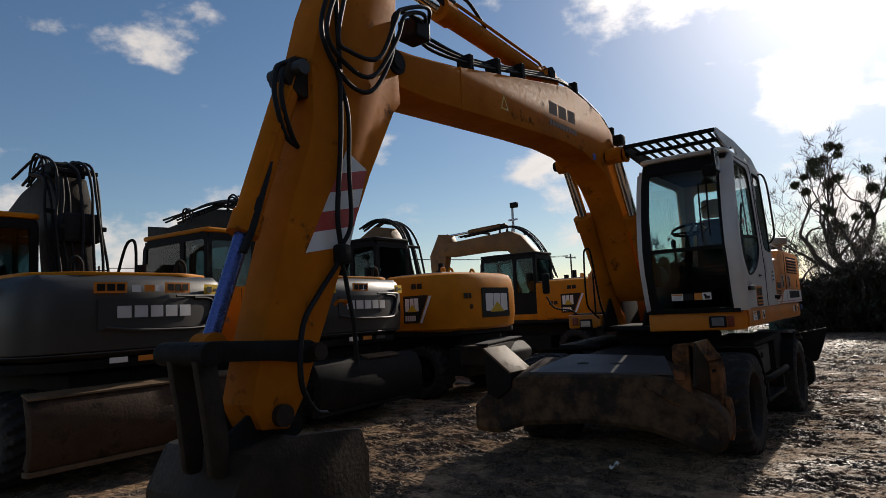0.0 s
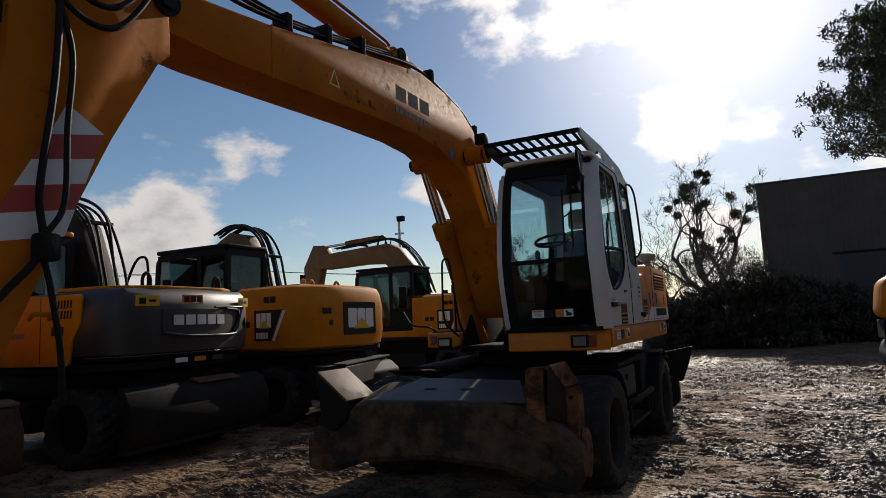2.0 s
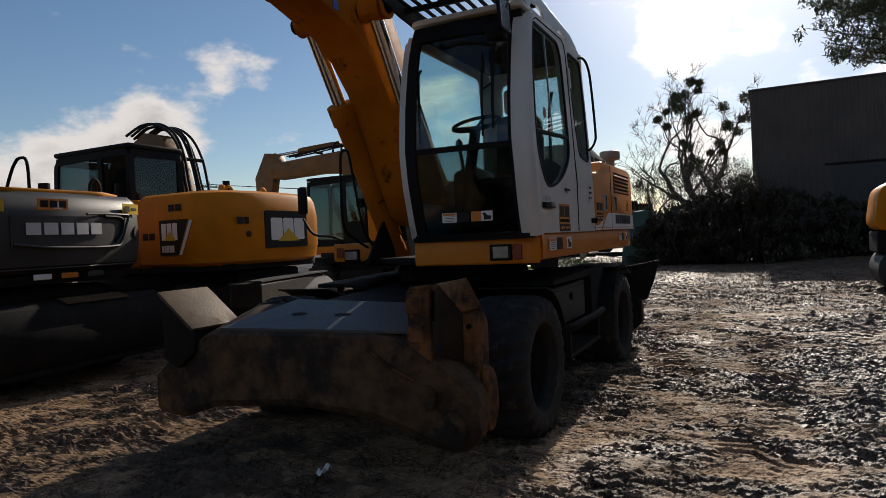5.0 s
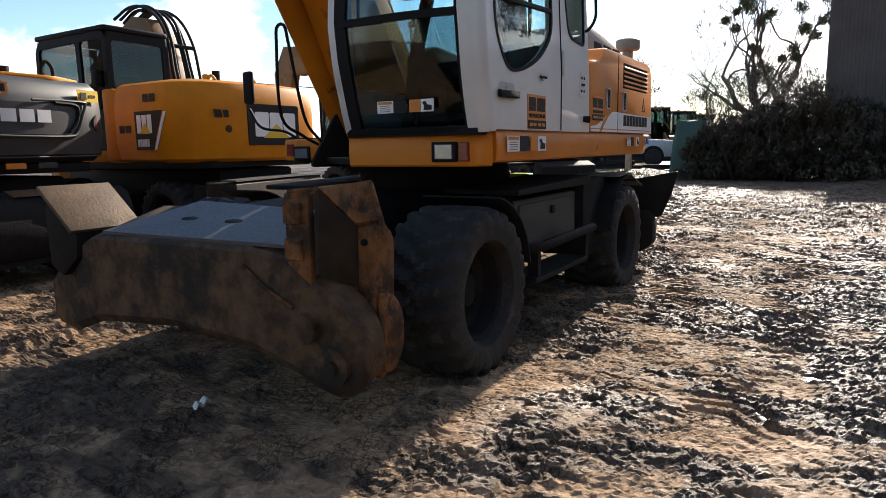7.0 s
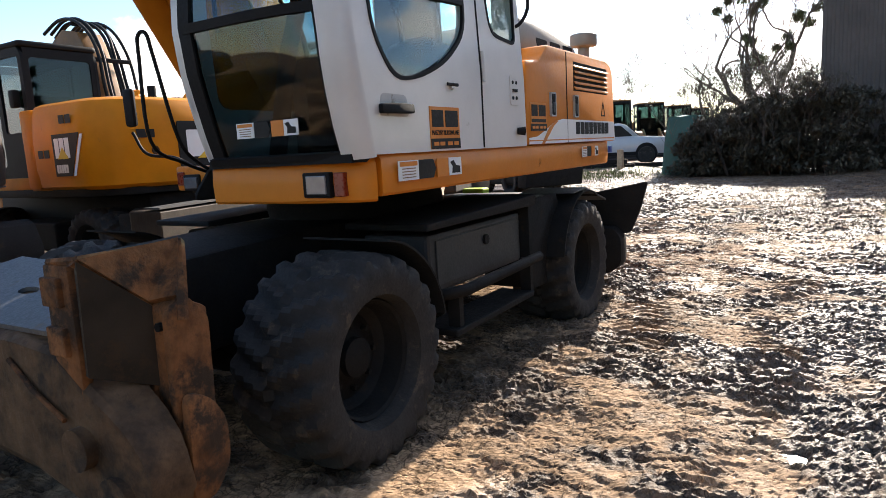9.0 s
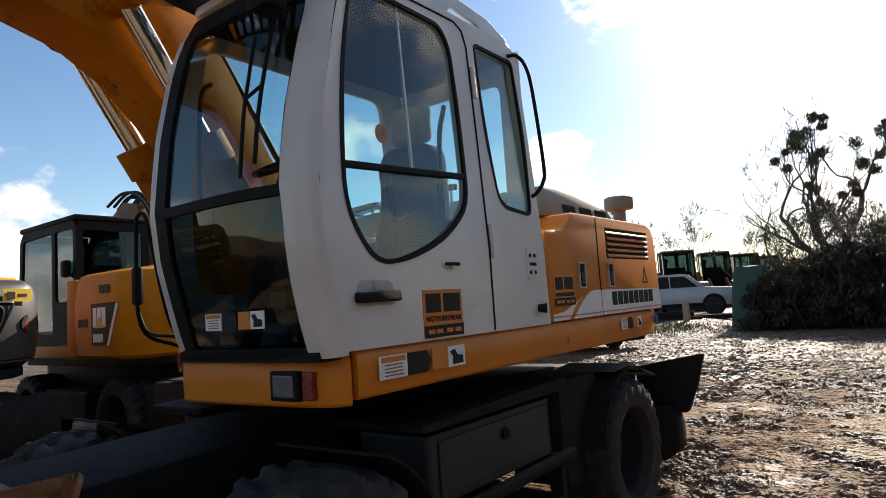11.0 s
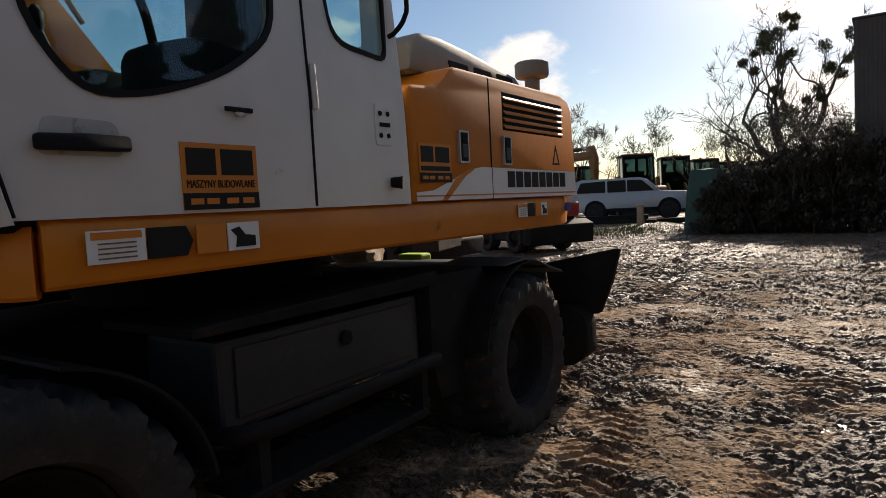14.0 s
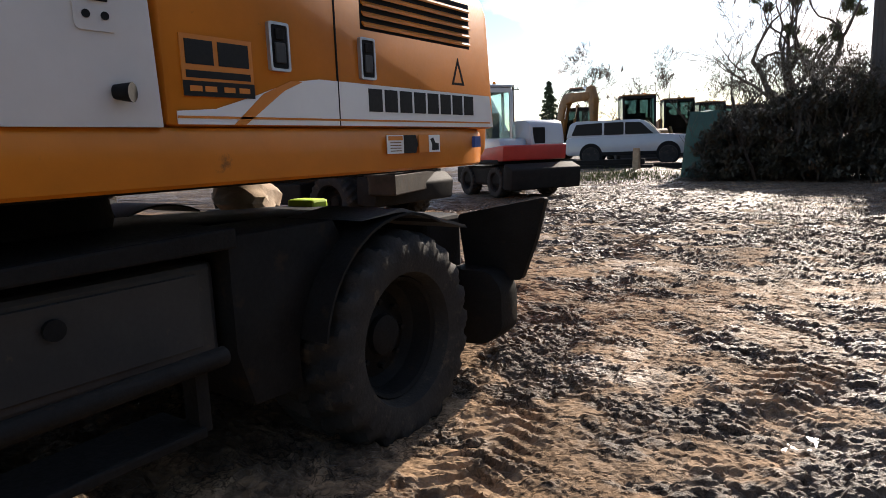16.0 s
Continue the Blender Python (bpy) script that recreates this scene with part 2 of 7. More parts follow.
GALV = mat("galvanised_steel", (0.42, 0.43, 0.44), 0.45, metal=0.7, var=0.15, scale=8)
GRASS = mat("winter_grass", (0.12, 0.13, 0.035), 0.7, var=0.4, scale=3, bump=0.0)
BRIGHT_LIME = mat("bright_lime", (0.55, 0.78, 0.05), 0.5, var=0.1)


def ground_mat():
    m = bpy.data.materials.new("wet_mud")
    m.use_nodes = True
    nd, ln = m.node_tree.nodes, m.node_tree.links
    bsdf = nd["Principled BSDF"]
    geo = nd.new("ShaderNodeNewGeometry")

    def noise_at(s, d=6.0, r=0.6, vec=None):
        n = nd.new("ShaderNodeTexNoise")
        n.inputs["Scale"].default_value, n.inputs["Detail"].default_value, n.inputs["Roughness"].default_value = s, d, r
        ln.new(vec or geo.outputs["Position"], n.inputs["Vector"])
        return n

    def rng(v, a, b, lo, hi):
        n = nd.new("ShaderNodeMapRange")
        ln.new(v, n.inputs[0])
        for i, x in enumerate((a, b, lo, hi)):
            n.inputs[i + 1].default_value = x
        return n.outputs[0]

    def do(op, a, b):
        n = nd.new("ShaderNodeMath")
        n.operation = op
        for i, v in enumerate((a, b)):
            if isinstance(v, (int, float)):
                n.inputs[i].default_value = v
            else:
                ln.new(v, n.inputs[i])
        return n.outputs[0]

    # torn plates: cells on a warped plane
    warp = nd.new("ShaderNodeVectorMath")
    warp.operation = "MULTIPLY_ADD"
    ln.new(noise_at(7.0, 4.0, 0.6).outputs["Color"], warp.inputs[0])
    warp.inputs[1].default_value = (0.16, 0.16, 0.0)
    ln.new(geo.outputs["Position"], warp.inputs[2])

    def cells(s):
        v = nd.new("ShaderNodeTexVoronoi")
        v.inputs["Scale"].default_value = s
        ln.new(warp.outputs[0], v.inputs["Vector"])
        sep = nd.new("ShaderNodeSeparateColor")
        ln.new(v.outputs["Color"], sep.inputs[0])
        e = nd.new("ShaderNodeTexVoronoi")
        e.feature = "DISTANCE_TO_EDGE"
        e.inputs["Scale"].default_value = s
        ln.new(warp.outputs[0], e.inputs["Vector"])
        return sep.outputs[0], e.outputs["Distance"]

    tone, edge = cells(11.0)
    tone2, edge2 = cells(27.0)
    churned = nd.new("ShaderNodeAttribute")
    churned.attribute_name = "wet_and_shade"
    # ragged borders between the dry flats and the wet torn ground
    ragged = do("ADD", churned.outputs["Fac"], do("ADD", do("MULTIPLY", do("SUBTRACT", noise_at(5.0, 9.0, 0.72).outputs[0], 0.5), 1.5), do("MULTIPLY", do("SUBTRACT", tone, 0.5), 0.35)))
    damp_and_shade = rng(ragged, 0.15, 0.95, 0.0, 1.0)
    ramp = nd.new("ShaderNodeValToRGB")
    ln.new(noise_at(1.1, 10.0, 0.68).outputs[0], ramp.inputs[0])
    e = ramp.color_ramp.elements
    e[0].position, e[0].color = 0.32, (0.20, 0.131, 0.080, 1)
    e[1].position, e[1].color = 0.62, (0.385, 0.255, 0.156, 1)
    # wet mud colour, which also paints shade over the far ground
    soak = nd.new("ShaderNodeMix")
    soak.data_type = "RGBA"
    ln.new(damp_and_shade, soak.inputs["Factor"])
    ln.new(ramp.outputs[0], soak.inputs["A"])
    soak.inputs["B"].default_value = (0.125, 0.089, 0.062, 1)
    grain = nd.new("ShaderNodeMix")
    grain.data_type, grain.blend_type = "RGBA", "MULTIPLY"
    grain.inputs["Factor"].default_value = 1.0
    ln.new(soak.outputs["Result"], grain.inputs["A"])
    gcol = nd.new("ShaderNodeCombineColor")
    g = do("MULTIPLY", rng(noise_at(26.0, 8.0, 0.75).outputs[0], 0.3, 0.7, 0.65, 1.25), rng(tone2, 0.0, 1.0, 0.80, 1.15))
    # dark wet cracks, here and there
    where = rng(noise_at(2.6, 5.0, 0.6).outputs[0], 0.44, 0.54, 0.0, 1.0)
    crack = do("MAXIMUM", rng(edge, 0.015, 0.06, 1.0, 0.0), rng(edge2, 0.02, 0.09, 0.8, 0.0))
    g = do("MULTIPLY", g, do("SUBTRACT", 1.0, do("MULTIPLY", do("MULTIPLY", crack, where), 0.72)))
    for i in range(3):
        ln.new(g, gcol.inputs[i])
    ln.new(gcol.outputs[0], grain.inputs["B"])
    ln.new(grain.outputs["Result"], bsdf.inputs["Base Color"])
    film_wet = rng(noise_at(0.9, 6.0, 0.65).outputs[0], 0.44, 0.56, 0.0, 0.16)
    gloss = do("SUBTRACT", rng(damp_and_shade, 0.0, 1.0, 0.74, 0.50), film_wet)
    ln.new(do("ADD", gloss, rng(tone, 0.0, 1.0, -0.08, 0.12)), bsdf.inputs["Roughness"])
    pool = rng(noise_at(0.75, 5.0, 0.6).outputs[0], 0.57, 0.64, 0.0, 0.28)
    shine = nd.new("ShaderNodeAttribute")
    shine.attribute_name = "film"
    film = do("MULTIPLY", shine.outputs["Fac"], rng(damp_and_shade, 0.0, 0.8, 0.25, 1.0))
    ln.new(do("ADD", do("ADD", rng(damp_and_shade, 0.0, 1.0, 0.02, 0.06), pool), do("MULTIPLY", film, 0.32)), bsdf.inputs["Specular IOR Level"])
    # relief: stepped plates, cracks between them, crumbs
    crumbs = noise_at(38.0, 9.0, 0.72).outputs[0]
    height = do("ADD", do("ADD", do("MULTIPLY", tone, 0.10), do("MULTIPLY", tone2, 0.14)), do("MULTIPLY", crumbs, rng(damp_and_shade, 0.0, 1.0, 0.22, 0.60)))
    b = nd.new("ShaderNodeBump")
    b.inputs["Strength"].default_value, b.inputs["Distance"].default_value = 1.0, 0.022
    ln.new(height, b.inputs["Height"])
    ln.new(b.outputs[0], bsdf.inputs["Normal"])
    return m


GROUND = ground_mat()
WATER = mat("puddle_water", (0.035, 0.026, 0.017), 0.2, var=0.1, scale=2, bump=0.03, fine=14)


# ---------------------------------------------------------------- mesh helpers
def thing(name, label, category, group="", kind=""):
    return tagged(new(name), label, category, group, kind)


def part(name, bm, material, parent=None, label="", smooth=None):
    """One bmesh as one mesh object under a thing or a part. smooth: degrees below which edges are shaded round."""
    bmesh.ops.recalc_face_normals(bm, faces=bm.faces)
    if smooth is not None:
        lim = radians(smooth)
        for f in bm.faces:
            f.smooth = True
        for e in bm.edges:
            e.smooth = len(e.link_faces) == 2 and e.calc_face_angle(3.2) < lim
    me = bpy.data.meshes.new(name)
    bm.to_mesh(me)
    bm.free()
    me.materials.append(material)
    ob = new(name, me)
    if parent is not None:
        ob.parent = parent
    if label:
        ob["label"] = label
    return ob


def again(ob, m, parent=None):
    """The same mesh once more, moved by m within its thing."""
    o = ob.copy()
    scene.collection.objects.link(o)
    o.matrix_basis = m
    o.parent = parent or ob.parent
    return o


def bevel(bm, w, seg=2, faces=None):
    if w:
        edges = [e for e in bm.edges if len(e.link_faces) == 2 and e.calc_face_angle(0) > 0.45]
        bmesh.ops.bevel(bm, geom=edges, offset=w, segments=seg, affect="EDGES", profile=0.5, clamp_overlap=True)
    return bm


def box(lo, hi, b=0.0, bm=None, seg=2):
    """A box between two corners, with rounded edges."""
    t = bmesh.new()
    bmesh.ops.create_cube(t, size=1.0)
    for v in t.verts:
        v.co = Vector([lo[i] + (hi[i] - lo[i]) * (v.co[i] + 0.5) for i in range(3)])
    bevel(t, b, seg)
    return add(bm, t)


def add(bm, t):
    if bm is None:
        return t
    me = bpy.data.meshes.new("t")
    t.to_mesh(me)
    t.free()
    bm.from_mesh(me)
    bpy.data.meshes.remove(me)
    return bm


def frame_of(d):
    d = Vector(d).normalized()
    u = d.cross(Vector((0, 0, 1)) if abs(d.z) < 0.95 else Vector((1, 0, 0))).normalized()
    return d, u, d.cross(u).normalized()


def rod(p0, p1, r, seg=16, bm=None, r1=None, cap=True):
    """A round bar from p0 to p1."""
    return tube([p0, p1], r, seg, bm, [r, r if r1 is None else r1])


def tube(pts, r, seg=8, bm=None, radii=None):
    """A round tube through points."""
    bm = bm or bmesh.new()
    pts = [Vector(p) for p in pts]
    rings, u = [], None
    for i, p in enumerate(pts):
        d = (pts[min(i + 1, len(pts) - 1)] - pts[max(i - 1, 0)]).normalized()
        if u is None:
            d, u, v = frame_of(d)
        else:
            u = (u - d * u.dot(d)).normalized()
            v = d.cross(u)
        rr = radii[i] if radii else r
        rings.append([bm.verts.new(p + (u * math.cos(a) + v * math.sin(a)) * rr) for a in (2 * math.pi * k / seg for k in range(seg))])
    for a, b in zip(rings, rings[1:]):
        for k in range(seg):
            bm.faces.new((a[k], a[(k + 1) % seg], b[(k + 1) % seg], b[k]))
    bm.faces.new(rings[0])
    bm.faces.new(rings[-1])
    return bm


def bend(pts, n=6):
    """Points of a smooth curve through the given ones."""
    P = [Vector(p) for p in pts]
    P = [2 * P[0] - P[1]] + P + [2 * P[-1] - P[-2]]
    out = []
    for i in range(1, len(P) - 2):
        for k in range(n):
            t = k / n
            a, b, c, d = P[i - 1:i + 3]
            out.append(0.5 * ((2 * b) + (c - a) * t + (2 * a - 5 * b + 4 * c - d) * t * t + (3 * b - a - 3 * c + d) * t ** 3))
    out.append(P[-2])
    return out


def lathe(profile, axis_at, seg=32, bm=None, axis="x"):
    """A turned body: profile rows of (along the axis, radius)."""
    bm = bm or bmesh.new()
    c = Vector(axis_at)
    rings = []
    for a, r in profile:
        ring = []
        for k in range(seg):
            q = 2 * math.pi * k / seg
            off = (a, r * math.cos(q), r * math.sin(q)) if axis == "x" else (r * math.cos(q), r * math.sin(q), a) if axis == "z" else (r * math.cos(q), a, r * math.sin(q))
            ring.append(bm.verts.new(c + Vector(off)))
        rings.append(ring)
    for a, b in zip(rings, rings[1:]):
        for k in range(seg):
            bm.faces.new((a[k], a[(k + 1) % seg], b[(k + 1) % seg], b[k]))
    bm.faces.new(rings[0])
    bm.faces.new(rings[-1])
    return bm


def slab(outline, at, thick, axis="x", b=0.0, holes=(), bm=None):
    """A plate of the given outline with holes through it. axis x: outline rows are (y, z); y: (x, z); z: (x, y)."""
    t = bmesh.new()

    def place(p, h):
        return (h, p[0], p[1]) if axis == "x" else (p[0], h, p[1]) if axis == "y" else (p[0], p[1], h)

    edges = []
    for loop in (outline, *holes):
        vs = [t.verts.new(place(p, at)) for p in loop]
        edges += [t.edges.new((vs[i], vs[(i + 1) % len(vs)])) for i in range(len(vs))]
    if holes:
        bmesh.ops.triangle_fill(t, use_beauty=True, use_dissolve=False, edges=edges)
    else:
        t.faces.new(vs)
    bmesh.ops.recalc_face_normals(t, faces=t.faces)
    got = bmesh.ops.extrude_face_region(t, geom=list(t.faces))
    way = Vector(place((0, 0), thick)) - Vector(place((0, 0), 0))
    for v in [g for g in got["geom"] if isinstance(g, bmesh.types.BMVert)]:
        v.co += way
    bmesh.ops.recalc_face_normals(t, faces=t.faces)
    bevel(t, b, 2)
    return add(bm, t)


def round_poly(pts, r, n=4):
    """The outline with its corners rounded by r (one radius, or one a corner)."""
    out = []
    for i, p in enumerate(pts):
        rr = r[i] if isinstance(r, (list, tuple)) else r
        p = Vector(p)
        a, b = Vector(pts[i - 1]) - p, Vector(pts[(i + 1) % len(pts)]) - p
        la, lb = min(rr, a.length * 0.49), min(rr, b.length * 0.49)
        a, b = p + a.normalized() * la, p + b.normalized() * lb
        for k in range(n + 1):
            t = k / n
            out.append(tuple(a * (1 - t) ** 2 + p * 2 * t * (1 - t) + b * t * t))
    return out


def sheet(f, us, vs, thick):
    """A curved plate f(u, v) of some thickness."""
    bm = bmesh.new()
    g = [[bm.verts.new(f(u, v)) for v in vs] for u in us]
    for i in range(len(us) - 1):
        for j in range(len(vs) - 1):
            bm.faces.new((g[i][j], g[i + 1][j], g[i + 1][j + 1], g[i][j + 1]))
    bmesh.ops.recalc_face_normals(bm, faces=bm.faces)
    bmesh.ops.solidify(bm, geom=list(bm.faces), thickness=thick)
    return bm


def steps(a, b, n):
    return [a + (b - a) * i / n for i in range(n + 1)]


# ---------------------------------------------------------------- the ground
def hash_noise(x, y, seed):
    xi, yi = np.floor(x).astype(np.int64), np.floor(y).astype(np.int64)
    fx, fy = x - xi, y - yi
    fx, fy = fx * fx * (3 - 2 * fx), fy * fy * (3 - 2 * fy)

    def h(i, j):
        n = (i * 374761393 + j * 668265263 + seed * 974711) & 0x7FFFFFFF
        n = ((n ^ (n >> 13)) * 1274126177) & 0x7FFFFFFF
        return ((n ^ (n >> 16)) & 0xFFFF) / 65535.0

    return (h(xi, yi) * (1 - fx) + h(xi + 1, yi) * fx) * (1 - fy) + (h(xi, yi + 1) * (1 - fx) + h(xi + 1, yi + 1) * fx) * fy


def fbm(x, y, seed, octaves=4, gain=0.5):
    s, a, tot = 0.0, 1.0, 0.0
    for o in range(octaves):
        s = s + a * hash_noise(x * 2 ** o + 17.3 * o, y * 2 ** o - 9.1 * o, seed + o)
        tot += a
        a *= gain
    return s / tot - 0.5


# wheel ruts across the yard: (start, end, half width, depth)
RUTS = [((3.2, -9.0), (2.7, 16.0), 0.30, 0.045), ((5.1, -9.0), (4.4, 16.0), 0.30, 0.045), ((2.2, -2.0), (6.5, 15.0), 0.26, 0.035),
        ((1.9, 2.0), (-1.5, 19.0), 0.26, 0.04), ((-3.2, -8.0), (-2.6, 5.0), 0.28, 0.035), ((-1.2, -9.0), (-2.9, 9.0), 0.24, 0.03), ((6.8, -6.0), (4.6, 13.0), 0.28, 0.04)]


def shelf(v, at, soft):
    """Flat tops with steep sides."""
    t = np.clip((v - at) / soft + 0.5, 0, 1)
    return t * t * (3 - 2 * t)


def plates(x, y, size, stretch, seed):
    """Broken flat plates: each cell has its own height and tilt; also the nearness of a joint."""
    u, v = x / (size * stretch), y / size
    ui, vi = np.floor(u).astype(np.int64), np.floor(v).astype(np.int64)
    best, second, lift = np.full(u.shape, 9.0), np.full(u.shape, 9.0), np.zeros(u.shape)

    def h(i, j, k):
        n = (i * 374761393 + j * 668265263 + (seed + k) * 974711) & 0x7FFFFFFF
        n = ((n ^ (n >> 13)) * 1274126177) & 0x7FFFFFFF
        return ((n ^ (n >> 16)) & 0xFFFF) / 65535.0

    for i in (-1, 0, 1):
        for j in (-1, 0, 1):
            ci, cj = ui + i, vi + j
            du, dv = u - ci - h(ci, cj, 0), v - cj - h(ci, cj, 1)
            d = np.hypot(du, dv)
            own = h(ci, cj, 2) - 0.5 + (h(ci, cj, 3) - 0.5) * du * 1.5 + (h(ci, cj, 4) - 0.35) * dv * 1.6
            nearer = d < best
            second = np.where(nearer, best, np.minimum(second, d))
            lift = np.where(nearer, own, lift)
            best = np.where(nearer, d, best)
    return lift, np.clip((second - best) / 0.16, 0, 1)


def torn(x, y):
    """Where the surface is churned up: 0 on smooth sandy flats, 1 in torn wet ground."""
    # wettest in the lane where machines pass; far-end term paints bush shade
    lane_and_shade = 0.15 * np.exp(-((x - 3.6 - 0.03 * y) / 1.0) ** 2) * shelf(-y, -9.0, 4.0) + 0.20 * shelf(y, 11.0, 8.0) - 0.02 * np.exp(-((x - 1.9) / 0.6) ** 2)
    return shelf(lane_and_shade + 0.45 * fbm(x * 0.9, y * 1.2, 40, 3, 0.6) + 0.75 * fbm(x * 3.1, y * 4.6, 47, 4, 0.62), 0.01, 0.24)


def ground_height(x, y):
    near = np.clip(1.35 - np.hypot(x - 1.5, y - 4.0) / 30.0, 0.0, 1.0)
    wx, wy = x + 0.13 * fbm(x * 5.2, y * 5.2, 5, 5, 0.68), y + 0.13 * fbm(x * 5.2 + 9, y * 5.2, 6, 5, 0.68)
    churn = 0.34 + 0.66 * torn(x, y)
    z = 0.07 * fbm(x * 0.45, y * 0.45, 3, 3) + 0.05 * fbm(wx * 1.6, wy * 1.6, 11, 4, 0.55)
    lift, joint = plates(wx, wy, 0.15, 1.7, 211)
    z = z + churn * (0.026 * lift - 0.010 * (1 - joint))
    lift, joint = plates(wx + 3, wy, 0.075, 1.7, 431)
    z = z + churn * (0.024 * lift - 0.008 * (1 - joint))
    lift, joint = plates(wx - 5, wy + 2, 0.034, 1.3, 577)
    z = z + churn * (0.013 * lift - 0.004 * (1 - joint))
    # thrown-up lumps
    lumps = fbm(wx * 5.0, wy * 5.5, 29, 4, 0.62)
    z = z + churn * churn * 0.16 * np.clip(lumps - 0.11, 0, 1)
    z = z + 0.010 * fbm(x * 26, y * 30, 51, 2)
    for k, (a, b, w, dep) in enumerate(RUTS):
        a, b = np.array(a), np.array(b)
        d = (b - a) / np.hypot(*(b - a))
        along = (x - a[0]) * d[0] + (y - a[1]) * d[1]
        side = (x - a[0]) * -d[1] + (y - a[1]) * d[0] + 0.25 * fbm(along * 0.3, along * 0 + k, 60 + k, 2)
        inside = np.clip(1.25 - np.abs(side) / w, 0, 1) * ((along > 0) & (along < np.hypot(*(b - a))))
        inside = inside * inside * (3 - 2 * inside)
        lug = np.clip(np.sin((along + 0.6 * np.abs(side) + 0.05 * fbm(wx * 4, wy * 4, 90, 2)) * 2 * np.pi / 0.12) * 3.5, -1, 1)
        z = z - inside * (dep * 0.5 - 0.014 * lug * shelf(fbm(along * 0.9, side * 2.0, 80 + k, 3, 0.6), 0.05, 0.12))
    # the yard rises a little towards its far corner
    z = z - 0.055 * np.exp(-((x - 1.15) ** 2 + (y - 2.95) ** 2) / 0.30)
    rise = shelf(y, 24.0, 7.0) * shelf(-x, 3.0, 3.0)
    return z * near - 0.01 + 0.36 * rise


def build_ground():
    def axis(spans, far):
        inner = []
        for (a, step), (b, _) in zip(spans, spans[1:]):
            inner += list(np.arange(a, b - step * 0.3, step))
        lo, hi, g0, g1 = spans[0][0], spans[-1][0], spans[0][1], spans[-2][1]
        out, v = [], hi
        while v < far:
            out.append(v)
            g1 *= 1.22
            v += g1
        low, v = [], lo - g0
        while v > -far:
            low.append(v)
            g0 *= 1.22
            v -= g0
        return np.array(low[::-1] + inner + out)

    xs, ys = axis([(-5.0, 0.035), (1.0, 0.0125), (4.4, 0.028), (7.4, 0.06), (11.0, 0)], 900.0), axis([(-7.5, 0.04), (-3.2, 0.0125), (6.5, 0.028), (13.0, 0.06), (24.0, 0)], 900.0)
    gx, gy = np.meshgrid(xs, ys, indexing="ij")
    # crumbly: every vertex a little off the grid
    cell_x, cell_y = np.gradient(xs)[:, None], np.gradient(ys)[None, :]
    jit = np.random.default_rng(4)
    gx = gx + jit.uniform(-0.36, 0.36, gx.shape) * np.minimum(cell_x, 0.05)
    gy = gy + jit.uniform(-0.36, 0.36, gy.shape) * np.minimum(cell_y, 0.05)
    gz = ground_height(gx, gy) + jit.uniform(-0.0008, 0.0008, gx.shape)
    level = float(np.percentile(gz[(gx > 1.6) & (gx < 6.0) & (gy > -4) & (gy < 12)], 0.7))
    co = np.stack([gx, gy, gz], -1).reshape(-1, 3)
    nx, ny = len(xs), len(ys)
    i = (np.arange(nx - 1)[:, None] * ny + np.arange(ny - 1)[None, :]).reshape(-1)
    faces = np.stack([i, i + ny, i + ny + 1, i + 1], -1)
    me = bpy.data.meshes.new("ground")
    me.vertices.add(len(co))
    me.vertices.foreach_set("co", co.ravel())
    me.loops.add(faces.size)
    me.loops.foreach_set("vertex_index", faces.ravel().astype(np.int32))
    me.polygons.add(len(faces))
    me.polygons.foreach_set("loop_start", np.arange(0, faces.size, 4, dtype=np.int32))
    me.update()
    me.polygons.foreach_set("use_smooth", np.zeros(len(faces), dtype=bool))
    me.materials.append(GROUND)
    wet_and_shade = me.attributes.new("wet_and_shade", "FLOAT", "POINT")
    wet_and_shade.data.foreach_set("value", torn(gx, gy).ravel().astype(np.float32))
    # a film of water stands in the lane
    film = np.exp(-((gx - 3.5 - 0.03 * gy) / 1.15) ** 2) * shelf(-gy, -7.0, 5.0)
    me.attributes.new("film", "FLOAT", "POINT").data.foreach_set("value", film.ravel().astype(np.float32))
    tagged(new("ground", me), "churned wet brown mud with tyre tracks", "ground", kind="structure")
    bm = bmesh.new()
    vs = [bm.verts.new(p) for p in ((-5, -7, level), (9, -7, level), (9, 24, level), (-5, 24, level))]
    bm.faces.new(vs)
    water = part("water", bm, WATER)
    tagged(water, "shallow muddy rainwater lying in the ruts", "puddle", kind="structure")


build_ground()


